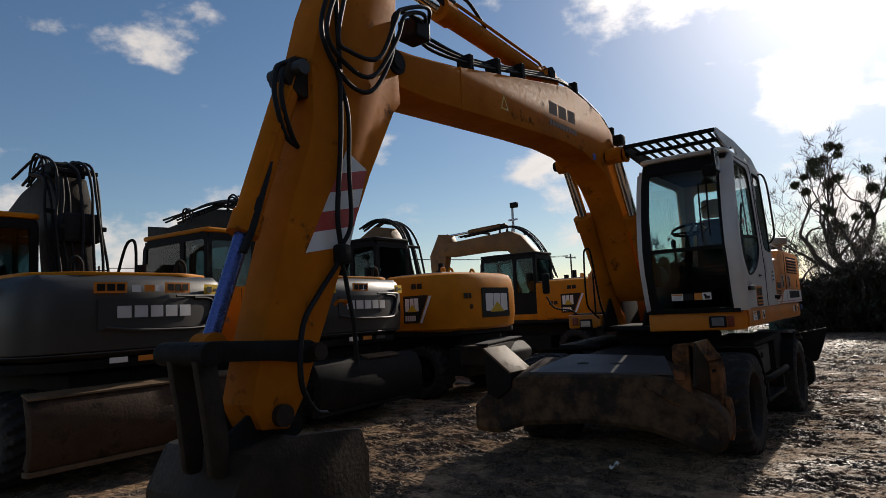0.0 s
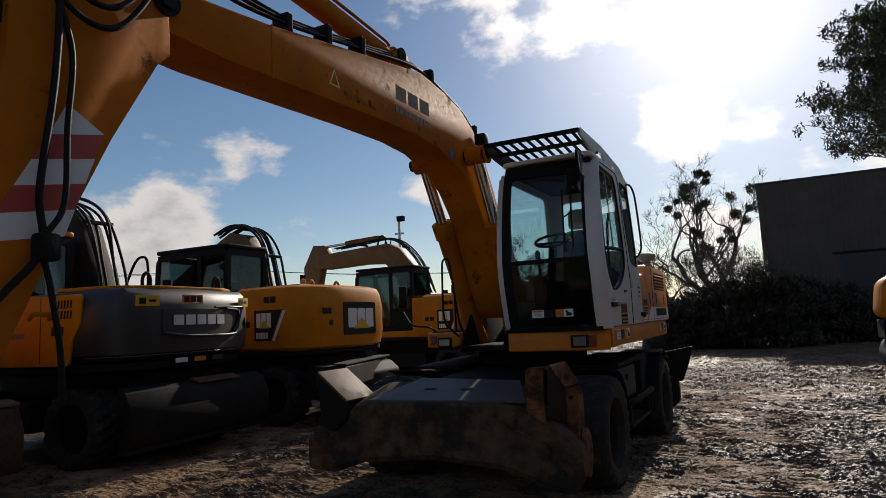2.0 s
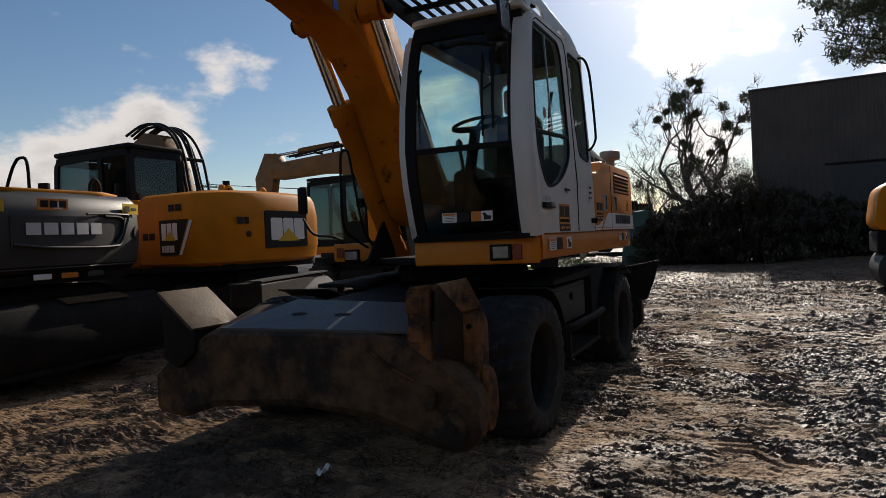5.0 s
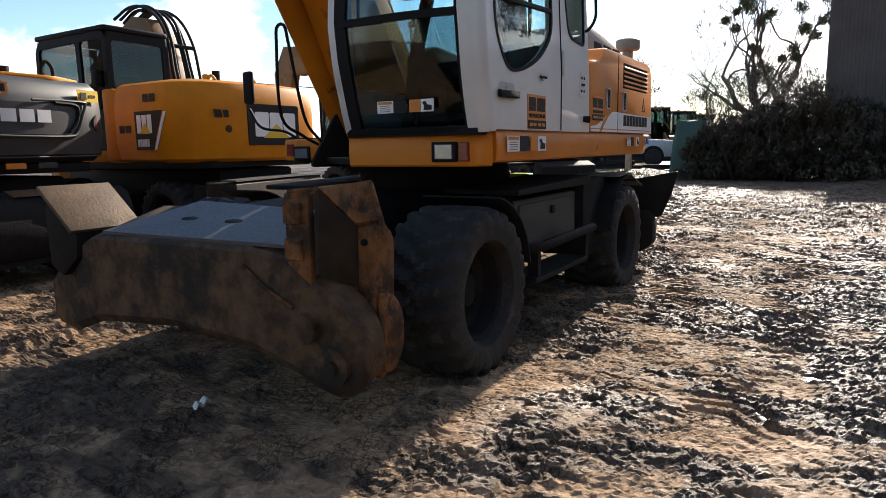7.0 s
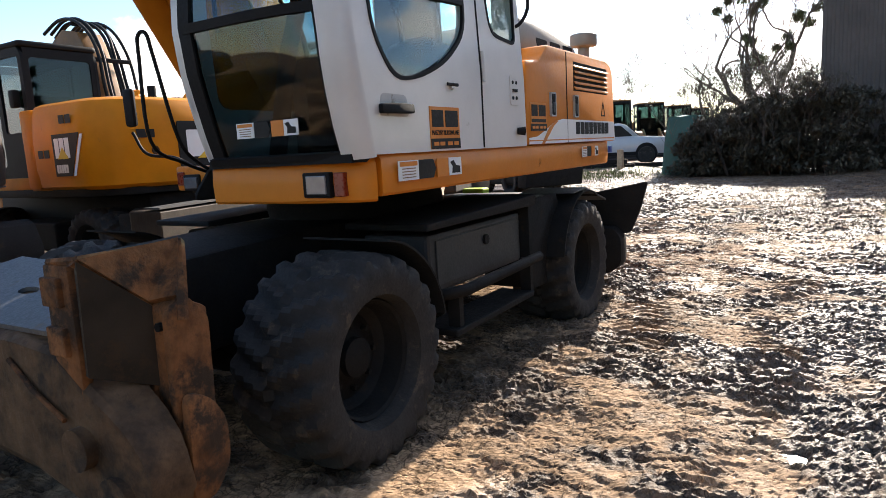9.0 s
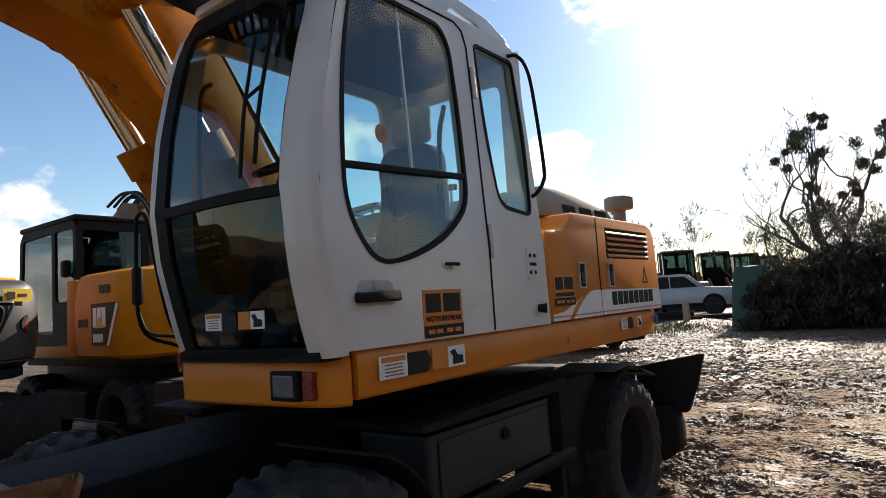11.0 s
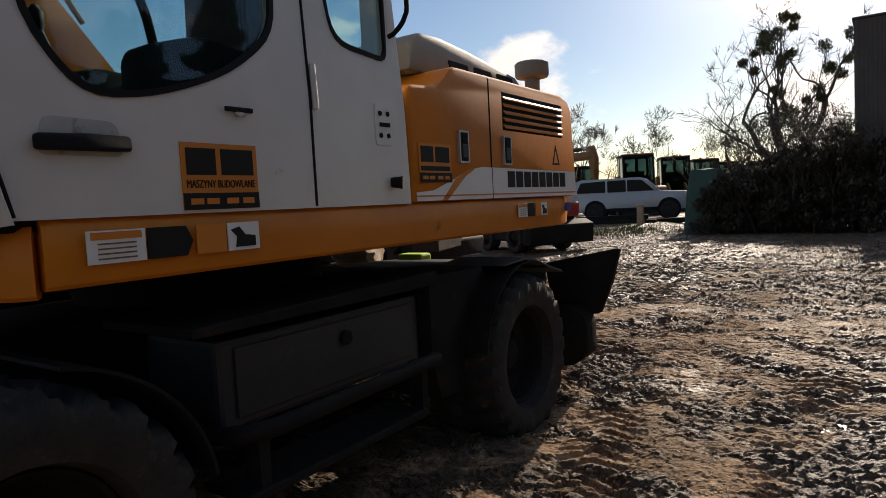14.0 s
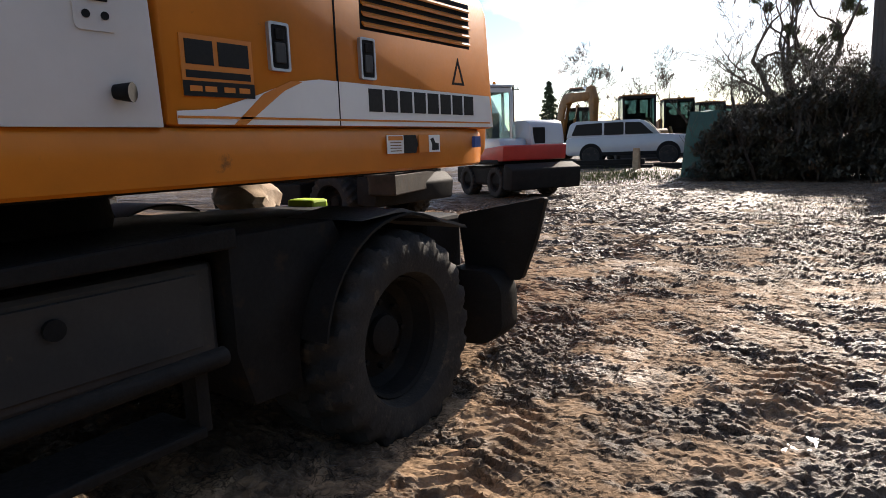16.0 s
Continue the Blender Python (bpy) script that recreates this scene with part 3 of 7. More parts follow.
# ---------------------------------------------------------------- wheels
def tyre_mesh(R, w):
    """A lugged tyre about the x axis, one skin, centred on the origin."""
    h, n, per = w / 2, 22, 6
    cols = [(-0.55, 0.56, 0), (-0.92, 0.62, 0), (-1.0, 0.76, 0), (-0.97, 0.86, 0.3), (-0.90, 0.905, 0.8), (-0.72, 0.93, 1), (-0.50, 0.935, 1), (-0.28, 0.94, 1), (-0.06, 0.94, 1), (0.06, 0.94, 1), (0.28, 0.94, 1), (0.50, 0.935, 1), (0.72, 0.93, 1), (0.90, 0.905, 0.8), (0.97, 0.86, 0.3), (1.0, 0.76, 0), (0.92, 0.62, 0), (0.55, 0.56, 0)]
    bm = bmesh.new()
    seg = n * per
    rings = []
    for a, r, lug in cols:
        ring = []
        for k in range(seg):
            ph = (k / per + (0.5 if a > 0 else 0.0) + 0.9 * abs(a)) % 1.0
            up = 0.065 * lug * (1.0 if ph < 0.5 else 0.0)
            q = 2 * math.pi * k / seg
            ring.append(bm.verts.new((h * a * (1.0 + 0.03 * (up > 0) * (abs(a) > 0.8)), R * (r + up) * math.cos(q), R * (r + up) * math.sin(q))))
        rings.append(ring)
    for p, q in zip(rings, rings[1:] + rings[:1]):
        for k in range(seg):
            bm.faces.new((p[k], p[(k + 1) % seg], q[(k + 1) % seg], q[k]))
    return bm


def rim_mesh(R, w):
    h = w / 2
    return lathe([(-h * 0.5, R * 0.40), (-h * 0.5, R * 0.57), (h * 0.62, R * 0.575), (h * 0.66, R * 0.56), (h * 0.60, R * 0.53), (h * 0.20, R * 0.50), (h * 0.05, R * 0.42), (h * 0.10, R * 0.30), (h * 0.22, R * 0.20), (h * 0.34, R * 0.19), (h * 0.40, R * 0.12), (h * 0.40, 0.01)], (0, 0, 0), 36)


def wheel(parent, at, R, w, side, rim_material, tread=True, made={}):
    key = (R, w, rim_material.name)
    e = new("wheel")
    e.parent = parent
    e.matrix_basis = Matrix.Translation(at) @ (Matrix.Identity(4) if side > 0 else Matrix.Rotation(math.pi, 4, "Z"))
    if key not in made:
        made[key] = (part("tyre", tyre_mesh(R, w), RUBBER, e, "muddy black rubber tyre", 35), part("rim", rim_mesh(R, w), rim_material, e, "", 35))
        for k in range(8):
            q = 2 * math.pi * k / 8
            c = Vector((w * 0.06, R * 0.31 * math.cos(q), R * 0.31 * math.sin(q)))
            made[key] += (part("wheel_nut", rod(c, c + Vector((w * 0.06, 0, 0)), R * 0.028, 6), rim_material, e),)
    else:
        for o in made[key]:
            again(o, Matrix.Identity(4), e)
    return e


# ---------------------------------------------------------------- hydraulic cylinders, hoses
def cylinder_part(parent, name, p0, p1, split, r, barrel_mat, rod_mat):
    """Barrel from p0 to the share split of the way to p1, then the rod, with an eye at each end."""
    p0, p1 = Vector(p0), Vector(p1)
    m = p0.lerp(p1, split)
    d = (p1 - p0).normalized()
    bm = rod(p0, m, r, 20)
    rod(m - d * r * 1.3, m + d * r * 0.35, r * 1.17, 20, bm)
    rod(p0 - d * 0.01, p0 + d * r * 0.8, r * 1.08, 20, bm)
    rod(p0 - Vector((r * 0.9, 0, 0)), p0 + Vector((r * 0.9, 0, 0)), r * 1.05, 16, bm)
    b = part(name, bm, barrel_mat, parent, "", 40)
    part("piston_rod", rod(m, p1, r * 0.58, 20), rod_mat, b, "bare polished piston rod", 40)
    part("rod_eye", rod(p1 - Vector((r * 0.9, 0, 0)), p1 + Vector((r * 0.9, 0, 0)), r * 0.95, 16), barrel_mat, b, "", 40)
    pipe = [p0 + d * 0.1 + Vector((r * 0.9, 0, r * 0.7)), p0 + d * 0.16 + Vector((r * 0.9, 0, r * 0.9)), m - d * 0.12 + Vector((r * 0.9, 0, r * 0.9)), m - d * 0.08 + Vector((r * 0.3, 0, r * 0.6))]
    part("oil_pipe", tube(pipe, 0.014, 8), barrel_mat, b, "", 60)
    return b


def hose(parent, pts, r=0.016, name="hose", n=7, material=HOSE):
    return part(name, tube(bend(pts, n), r, 8), material, parent, "", 70)


def prism(outline, x0, x1, b=0.01):
    return slab(outline, x0, x1 - x0, "x", b)


def offset_strip(parent, name, outline, at, material, thick=0.004, axis="x", label=""):
    return part(name, slab(outline, at, thick, axis), material, parent, label)


def rect(a0, b0, a1, b1):
    return [(a0, b0), (a1, b0), (a1, b1), (a0, b1)]


def letter_bars(parent, material, a0, a1, b0, b1, n, at, axis="x", lean=0.0, name="letter_block", away=0.003):
    """Upright blocks that stand for lettering, one part each."""
    w = (a1 - a0) / n
    for k in range(n):
        lo, hi = a0 + w * (k + 0.08), a0 + w * (k + 0.90)
        part(name, slab([(lo, b0), (hi, b0), (hi + lean, b1), (lo + lean, b1)], at, away, axis), material, parent)


def text_mesh(words, size):
    """Lettering in the built-in font as a mesh, standing in the x-z plane, centred."""
    cu = bpy.data.curves.new("letters", "FONT")
    cu.body, cu.size, cu.extrude, cu.align_x, cu.align_y = words, size, 0.0015, "CENTER", "CENTER"
    o = bpy.data.objects.new("letters", cu)
    scene.collection.objects.link(o)
    me = bpy.data.meshes.new_from_object(o.evaluated_get(bpy.context.evaluated_depsgraph_get()))
    bpy.data.objects.remove(o)
    bm = bmesh.new()
    bm.from_mesh(me)
    bpy.data.meshes.remove(me)
    return bm


def rental_sticker(parent, c, w, h, side="x", words=""):
    """Orange dealer sticker with dark block shapes, flat on a plane x = c[0] (side x) or y = c[1] (side y)."""
    x, y, z = c
    if side == "x":
        s = lambda a0, b0, a1, b1: rect(y + a0 * w, z + b0 * h, y + a1 * w, z + b1 * h)
        at, ax, th = x, "x", 0.004
    else:
        s = lambda a0, b0, a1, b1: rect(x + a0 * w, z + b0 * h, x + a1 * w, z + b1 * h)
        at, ax, th = y, "y", -0.004
    base = offset_strip(parent, "dealer_sticker", s(-0.5, -0.5, 0.5, 0.5), at, STICKER_ORANGE, th, ax, "orange dealer sticker with black blocks")
    up = 1 if th > 0 else -1
    for a0, b0, a1, b1 in ((-0.5, -0.5, 0.5, -0.25), (-0.44, 0.02, -0.07, 0.42), (0.0, 0.02, 0.44, 0.42)):
        part("sticker_block", slab(s(a0, b0, a1, b1), at + th, 0.002 * up, ax), STICKER_BLACK, base)
    for a in (-0.42, -0.22, 0.04, 0.26):
        part("print_bar", slab(s(a, -0.42, a + 0.16, -0.33), at + th + 0.003 * up, 0.001 * up, ax), STICKER_ORANGE, base)
    if words:
        t = text_mesh(words, h * 0.17)
        turn = Matrix.Rotation(radians(90), 4, "Z") @ Matrix.Rotation(radians(90), 4, "X") if side == "x" else Matrix.Rotation(radians(90), 4, "X")
        wide = max(v.co.x for v in t.verts) - min(v.co.x for v in t.verts)
        t.transform(Matrix.Translation((x + 0.005 if side == "x" else x, y, z - 0.12 * h)) @ turn @ Matrix.Scale(0.9 * w / wide, 4, (1, 0, 0)))
        part("lettering", t, STICKER_BLACK, base)
    else:
        bm = slab(s(-0.45, -0.20, 0.45, -0.08), at + th, 0.002 * up, ax)
        part("lettering_bar", bm, STICKER_BLACK, base)
    return base


def info_sticker(parent, y0, z0, w, h, at, side="x"):
    """The long white, black and orange decal: white notice, black arrow, orange field, white picture field."""
    th, ax = (0.004, "x") if side == "x" else (-0.004, "y")
    a = lambda k: y0 + k * w
    base = offset_strip(parent, "notice_decal", rect(a(0), z0, a(0.29), z0 + h), at, STICKER_WHITE, th, ax, "white printed notice")
    up = 1 if th > 0 else -1
    bm = slab(rect(a(0.02), z0 + h * 0.72, a(0.27), z0 + h * 0.95), at + th, 0.002 * up, ax)
    part("sticker_bar", bm, STICKER_ORANGE, base)
    for k in range(4):
        part("print_bar", slab(rect(a(0.05), z0 + h * (0.12 + 0.15 * k), a(0.24), z0 + h * (0.17 + 0.15 * k)), at + th, 0.002 * up, ax), FADED, base)
    offset_strip(parent, "decal_arrow", [(a(0.30), z0), (a(0.52), z0), (a(0.56), z0 + h / 2), (a(0.52), z0 + h), (a(0.30), z0 + h)], at, STICKER_BLACK, th, ax)
    offset_strip(parent, "decal_field", rect(a(0.58), z0, a(0.77), z0 + h), at, STICKER_ORANGE, th, ax)
    pic = offset_strip(parent, "decal_picture", rect(a(0.78), z0, a(1.0), z0 + h), at, STICKER_WHITE, th, ax)
    bm = slab([(a(0.83), z0 + h * 0.12), (a(0.97), z0 + h * 0.12), (a(0.97), z0 + h * 0.5), (a(0.90), z0 + h * 0.55), (a(0.86), z0 + h * 0.85), (a(0.80), z0 + h * 0.75), (a(0.84), z0 + h * 0.5)], at + th, 0.002 * up, ax)
    part("picture_shape", bm, STICKER_BLACK, pic)


# ---------------------------------------------------------------- the orange wheeled excavator
ex = thing("wheeled_excavator", "large orange and white wheeled excavator parked on the mud", "excavator")

# --- undercarriage
FW, RW, TYRE_R, TYRE_W = -0.03, 2.97, 0.532, 0.54
XO = 1.05
for y in (FW, RW):
    for s in (1, -1):
        wheel(ex, (s * XO, y, 0.465 if y < 1 else 0.425), TYRE_R if y < 1 else 0.548, TYRE_W, s, DARK)
    bm = rod((-0.85, y, 0.50), (0.85, y, 0.50), 0.12, 18)
    rod((-0.25, y, 0.50), (0.25, y, 0.50), 0.22, 18, bm)
    for s in (1, -1):
        rod((s * 0.70, y, 0.50), (s * 0.86, y, 0.50), 0.20, 18, bm)
    part("axle", bm, DARK, ex, "", 40)
bm = prism(round_poly([(-0.95, 0.62), (-0.6, 0.50), (3.4, 0.50), (3.85, 0.66), (3.85, 0.98), (2.4, 1.04), (0.5, 1.04), (-0.95, 0.98)], 0.08), -0.42, 0.42, 0.02)
part("chassis", bm, DARK, ex, "dark mud-caked steel chassis", 40)
part("slewing_ring", lathe([(1.02, 0.50), (1.02, 0.66), (1.10, 0.68), (1.245, 0.66), (1.245, 0.50)], (-0.05, 1.5, 0), 40, axis="z"), DARK, ex, "", 40)
for s in (1, -1):
    x0, x1 = (0.62, 1.22) if s > 0 else (-1.22, -0.62)
    part("side_plate", prism([(0.55, 1.02), (2.05, 1.02), (2.05, 1.10), (0.55, 1.06)], x0, x1, 0.01), DARK, ex)
    bm = box((min(s * 0.62, s * 1.10), 0.72, 0.60), (max(s * 0.62, s * 1.10), 2.02, 0.97), 0.025)
    tank = part("tool_box", bm, GREY_STEEL, ex, "dark grey steel side box")
    xf = s * 1.10
    lid = part("box_lid", box((min(xf, xf + s * 0.012), 0.80, 0.65), (max(xf, xf + s * 0.012), 1.94, 0.93), 0.004), GREY_STEEL, tank)
    part("box_latch", rod((xf + s * 0.01, 1.42, 0.85), (xf + s * 0.03, 1.42, 0.85), 0.035, 12), DARK, tank, "", 40)
    bm = tube([(s * 1.02, 0.68, 0.60), (s * 1.24, 0.70, 0.635), (s * 1.31, 0.80, 0.645), (s * 1.31, 1.84, 0.662), (s * 1.305, 1.885, 0.662)], 0.036, 12)
    part("step_tube", bm, DARK, ex, "", 50)
    bm = box((min(s * 1.02, s * 1.30), 0.68, 0.385), (max(s * 1.02, s * 1.30), 1.80, 0.425), 0.010)
    for yy in (0.75, 1.78):
        box((min(s * 1.20, s * 1.28), yy, 0.40), (max(s * 1.20, s * 1.28), yy + 0.05, 0.66), 0.0, bm)
    part("step", bm, DARK, ex, "worn steel boarding step")
    # mudguards over the wheels
    for yc, a0, a1 in ((FW, 8, 80), (RW, 62, 172)):
        f = lambda u, v, yc=yc, s=s: (s * v, yc + 0.59 * math.cos(radians(u)), 0.485 + 0.575 * math.sin(radians(u)))
        part("mudguard", sheet(f, steps(a0, a1, 14), [0.74, 1.31], 0.012), DARK, ex, "", 40)
    part("wheel_arch_panel", slab([(2.05, 1.06), (2.62, 1.06)] + [(RW + 0.60 * math.cos(radians(q)), 0.47 + 0.58 * math.sin(radians(q))) for q in range(120, 196, 8)] + [(2.12, 0.36), (2.05, 0.60)], min(s * 0.74, s * 1.16), 0.42, "x", 0.006), DARK, ex, "dark panel ahead of the rear wheel", 40)
part("mudguard_lip", prism([(2.66, 1.055), (2.95, 1.085), (3.50, 0.94), (3.52, 0.92), (2.95, 1.068)], 0.80, 1.30, 0.0), PLATE_GREY, ex, "pale dented mudguard edge")

# --- front stabiliser
st = new("front_stabiliser")
st.parent = ex
bm = bmesh.new()
rows = ((-1.42, -1.22, -0.98, 0.22, 0.52), (-1.10, -1.28, -0.90, 0.22, 0.74), (-0.72, -1.32, -0.82, 0.34, 0.87), (0.0, -1.33, -0.80, 0.40, 0.885), (0.62, -1.33, -0.82, 0.36, 0.885), (0.86, -1.32, -0.86, 0.29, 0.86), (1.02, -1.315, -1.10, 0.225, 0.76), (1.14, -1.31, -1.15, 0.20, 0.69), (1.22, -1.305, -1.15, 0.215, 0.63), (1.28, -1.30, -1.15, 0.26, 0.56), (1.31, -1.295, -1.15, 0.33, 0.49))
rings = []
for x, yf, yb, zb, zt in rows:
    back = zt + (0.14 if abs(x) < 0.8 else 0.02)
    rings.append([bm.verts.new(p) for p in ((x, yf + 0.03, zb), (x, yf, zb + 0.05), (x, yf, zt - 0.02), (x, yf + 0.02, zt), (x, yb, back), (x, yb + 0.02, zb + 0.05))])
for a, b in zip(rings, rings[1:]):
    for k in range(6):
        bm.faces.new((a[k], a[(k + 1) % 6], b[(k + 1) % 6], b[k]))
bm.faces.new(rings[0])
bm.faces.new(rings[-1])
bevel(bm, 0.012, 1)
part("beam", bm, RUST_FACE, st, "scraped rusty stabiliser beam", 30)
bm = slab([(-0.66, -1.29), (0.86, -1.29), (0.66, -0.86), (-0.36, -0.80)], 0, 0.018, "z", 0.0, holes=[[(-0.13 + 0.07 * math.cos(q), -1.07 + 0.03 * math.sin(q)) for q in (k * math.pi / 6 for k in range(12))], [(0.24 + 0.07 * math.cos(q), -1.07 + 0.03 * math.sin(q)) for q in (k * math.pi / 6 for k in range(12))]])
for v in bm.verts:
    v.co.z += 0.888 + (v.co.y + 1.31) * 0.285 - 0.012 * (v.co.x < -0.5)
part("top_plate", bm, PLATE_GREY, st, "bare grey steel top plate with two holes")
# folded foot beside the wheel


def plate(corners, thick):
    """A flat or slightly folded plate through corner points, some way thick."""
    bm = bmesh.new()
    bm.faces.new([bm.verts.new(p) for p in corners])
    bmesh.ops.triangulate(bm, faces=bm.faces)
    bmesh.ops.solidify(bm, geom=list(bm.faces), thickness=thick)
    return bm


A_, B_, C_, D_ = (1.07, -1.31, 1.18), (1.12, -1.10, 0.99), (1.12, -1.10, 0.70), (1.05, -1.31, 0.79)
E_, F_ = (1.085, -0.93, 1.185), (1.245, -1.06, 1.01)
part("foot_gusset", plate([A_, B_, C_, D_], 0.03), OILY_SHADED, st, "dark gusset of the folded foot", 20)
part("foot_pad", plate([A_, E_, F_, B_], 0.03), RUST, st, "rusty bent foot pad", 20)
part("pad_rim", tube([A_, B_], 0.022, 6), RUST, st, "", 40)
part("pad_rim", tube([E_, F_, (1.25, -1.07, 0.94)], 0.022, 6), RUST, st, "", 40)
part("pad_top_edge", tube([(0.90, -1.30, 1.165), A_, E_], 0.014, 6), RUST, st, "", 40)
post = part("foot_post", prism([(-1.12, 0.26), (-0.97, 0.30), (-0.95, 0.96), (-1.06, 1.02), (-1.11, 0.98)], 1.12, 1.235, 0.014), RUST, st, "worn rust-brown foot post", 30)
for x in (1.10, 1.215):
    part("post_rib", prism(round_poly([(-1.135, 0.30), (-1.10, 0.24), (-0.98, 0.30), (-0.96, 0.93), (-1.05, 1.03), (-1.125, 0.97)], 0.03), x, x + 0.035, 0.006), RUST, post, "", 30)
part("post_hole", rod((1.19, -1.128, 0.92), (1.19, -1.10, 0.92), 0.016, 10), BLACK_PLASTIC, post)
part("hinge_lug", prism(round_poly([(-1.12, 0.70), (-1.03, 0.66), (-0.97, 0.56), (-0.97, 0.40), (-1.05, 0.29), (-1.14, 0.30)], 0.05), 1.262, 1.305, 0.008), RUST, st, "", 30)
part("foot_edge", box((0.88, -1.315, 0.70), (1.03, -1.275, 1.16), 0.008), RUST, st, "rust-orange foot edge", 30)
for zz_ in (0.90, 1.07):
    part("foot_bolt_plate", box((0.885, -1.335, zz_ - 0.05), (0.99, -1.310, zz_ + 0.05), 0.006), RUST, st)
part("hinge_boss", rod((0.99, -1.355, 0.53), (0.99, -1.29, 0.53), 0.075, 20), RUST_FACE, st, "", 40)
part("hinge_boss", rod((1.15, -1.335, 0.365), (1.15, -1.27, 0.365), 0.09, 20), RUST_FACE, st, "", 40)
part("hinge_pin", rod((1.15, -1.36, 0.365), (1.15, -1.33, 0.365), 0.032, 14), OILY_SHADED, st, "", 40)
part("foot_weld", tube([(0.60, -1.34, 0.80), (0.75, -1.34, 0.70), (0.92, -1.335, 0.62)], 0.010, 6), RUST, st, "", 60)
# the other foot, leaning in
part("far_foot", slab([(-1.15, 1.13), (-0.85, 0.89), (-0.88, 0.72), (-1.05, 0.60), (-1.18, 0.66), (-1.19, 1.0)], -1.34, 0.40, "y", 0.010), DARK, st, "dark folded foot", 30)
part("far_foot_pad", slab([(-1.17, 1.165), (-0.835, 0.90), (-0.85, 0.88), (-1.185, 1.145)], -1.38, 0.47, "y", 0.006), TAN, st, "pale scraped pad of the folded foot", 30)
for x in (-0.34, 0.34):
    part("stabiliser_bracket", box((x - 0.05, -0.9, 0.42), (x + 0.05, -0.5, 0.92), 0.01), DARK, st)

# --- rear stabiliser, folded
rs = new("rear_stabiliser")
rs.parent = ex
for s in (1, -1):
    pl = lambda pts: [(s * a, b) for a, b in pts]
    part("rear_flap", slab(round_poly(pl([(0.96, 0.94), (1.58, 1.06), (1.51, 0.80), (1.41, 0.55), (1.02, 0.52)]), 0.03), 3.94, 0.05, "y", 0.006), DARK, rs, "dark folded stabiliser plate", 30)
    part("rear_leg", slab(round_poly(pl([(0.95, 0.62), (1.28, 0.62), (1.36, 0.52), (1.36, 0.26), (1.24, 0.16), (0.95, 0.14)]), 0.05), 3.78, 0.20, "y", 0.008), DARK, rs, "", 30)
    part("rear_leg_rib", box((min(s * 1.10, s * 1.14), 3.98, 0.2), (max(s * 1.10, s * 1.14), 4.02, 0.6), 0.008), DARK, rs)
part("rear_beam", box((-1.25, 3.62, 0.40), (0.95, 4.0, 0.945), 0.03), DARK, rs)

# --- upper deck
bm = slab(round_poly([(-1.05, 0.75), (-0.5, 0.55), (0.2, 0.02), (1.12, 0.06), (1.12, 3.5), (0.95, 3.80), (-0.95, 3.80), (-1.20, 3.5), (-1.20, 1.5)], 0.1), 1.245, 0.05, "z", 0.01)
part("deck", bm, DARK, ex, "dark steel revolving deck", 40)
# the orange skirt round the deck's edge
def skirt(parent, pts, z0, z1, thick, material, bulge=0.03):
    bm = bmesh.new()
    P = [Vector((*p, 0)) for p in pts]
    prof = [(bulge - 0.012, z0), (bulge, z0 + 0.012), (bulge + 0.006, (z0 + z1) / 2), (bulge, z1 - 0.022), (bulge - 0.02, z1), (-thick, z1), (-thick, z0)]
    rings = []
    for i, p in enumerate(P):
        a = (P[i] - P[i - 1]).normalized() if i else (P[1] - P[0]).normalized()
        b = (P[i + 1] - P[i]).normalized() if i < len(P) - 1 else a
        na, nb = Vector((a.y, -a.x, 0)), Vector((b.y, -b.x, 0))
        n = (na + nb).normalized()
        n /= max(0.5, n.dot(na))
        rings.append([bm.verts.new(p + n * o + Vector((0, 0, z))) for o, z in prof])
    k = len(prof)
    for a, b in zip(rings, rings[1:]):
        for j in range(k):
            bm.faces.new((a[j], a[(j + 1) % k], b[(j + 1) % k], b[j]))
    bm.faces.new(rings[0])
    bm.faces.new(rings[-1])
    return part("skirt", bm, material, parent, "", 40)


skirt(ex, [(0.27, -0.055), (0.6, -0.055), (1.0, -0.03), (1.14, -0.011), (1.195, 0.005), (1.232, 0.028), (1.252, 0.060)], 1.240, 1.445, 0.05, ORANGE)
skirt(ex, [(1.262, 0.070), (1.268, 0.10), (1.268, 1.5), (1.268, 3.45), (1.255, 3.62), (1.19, 3.80), (1.05, 3.90), (0.6, 3.95), (-0.6, 3.95), (-1.05, 3.90), (-1.24, 3.65), (-1.268, 3.4), (-1.268, 1.70)], 1.262, 1.462, 0.05, ORANGE)
hl = part("headlight", box((0.915, -0.084, 1.268), (1.090, -0.03, 1.392), 0.010), BLACK_PLASTIC, ex, "square headlight in a black housing")
part("lens", box((0.945, -0.092, 1.286), (1.070, -0.080, 1.376), 0.004), LAMP_GLASS, hl, "clear ribbed lens")
part("side_marker", box((1.100, -0.066, 1.272), (1.165, -0.02, 1.388), 0.006), DIM_LENS, ex, "dull orange-red marker lens")
info_sticker(ex, 0.17, 1.325, 0.62, 0.098, 1.314)
info_sticker(ex, 2.84, 1.345, 0.42, 0.085, 1.314)
part("rating_plate", slab(rect(3.60, 1.36, 3.66, 1.42), 1.30, 0.018, "x"), mat("blue_sticker", (0.03, 0.08, 0.3), 0.4), ex)

# --- cab
cab = new("cab")
cab.parent = ex


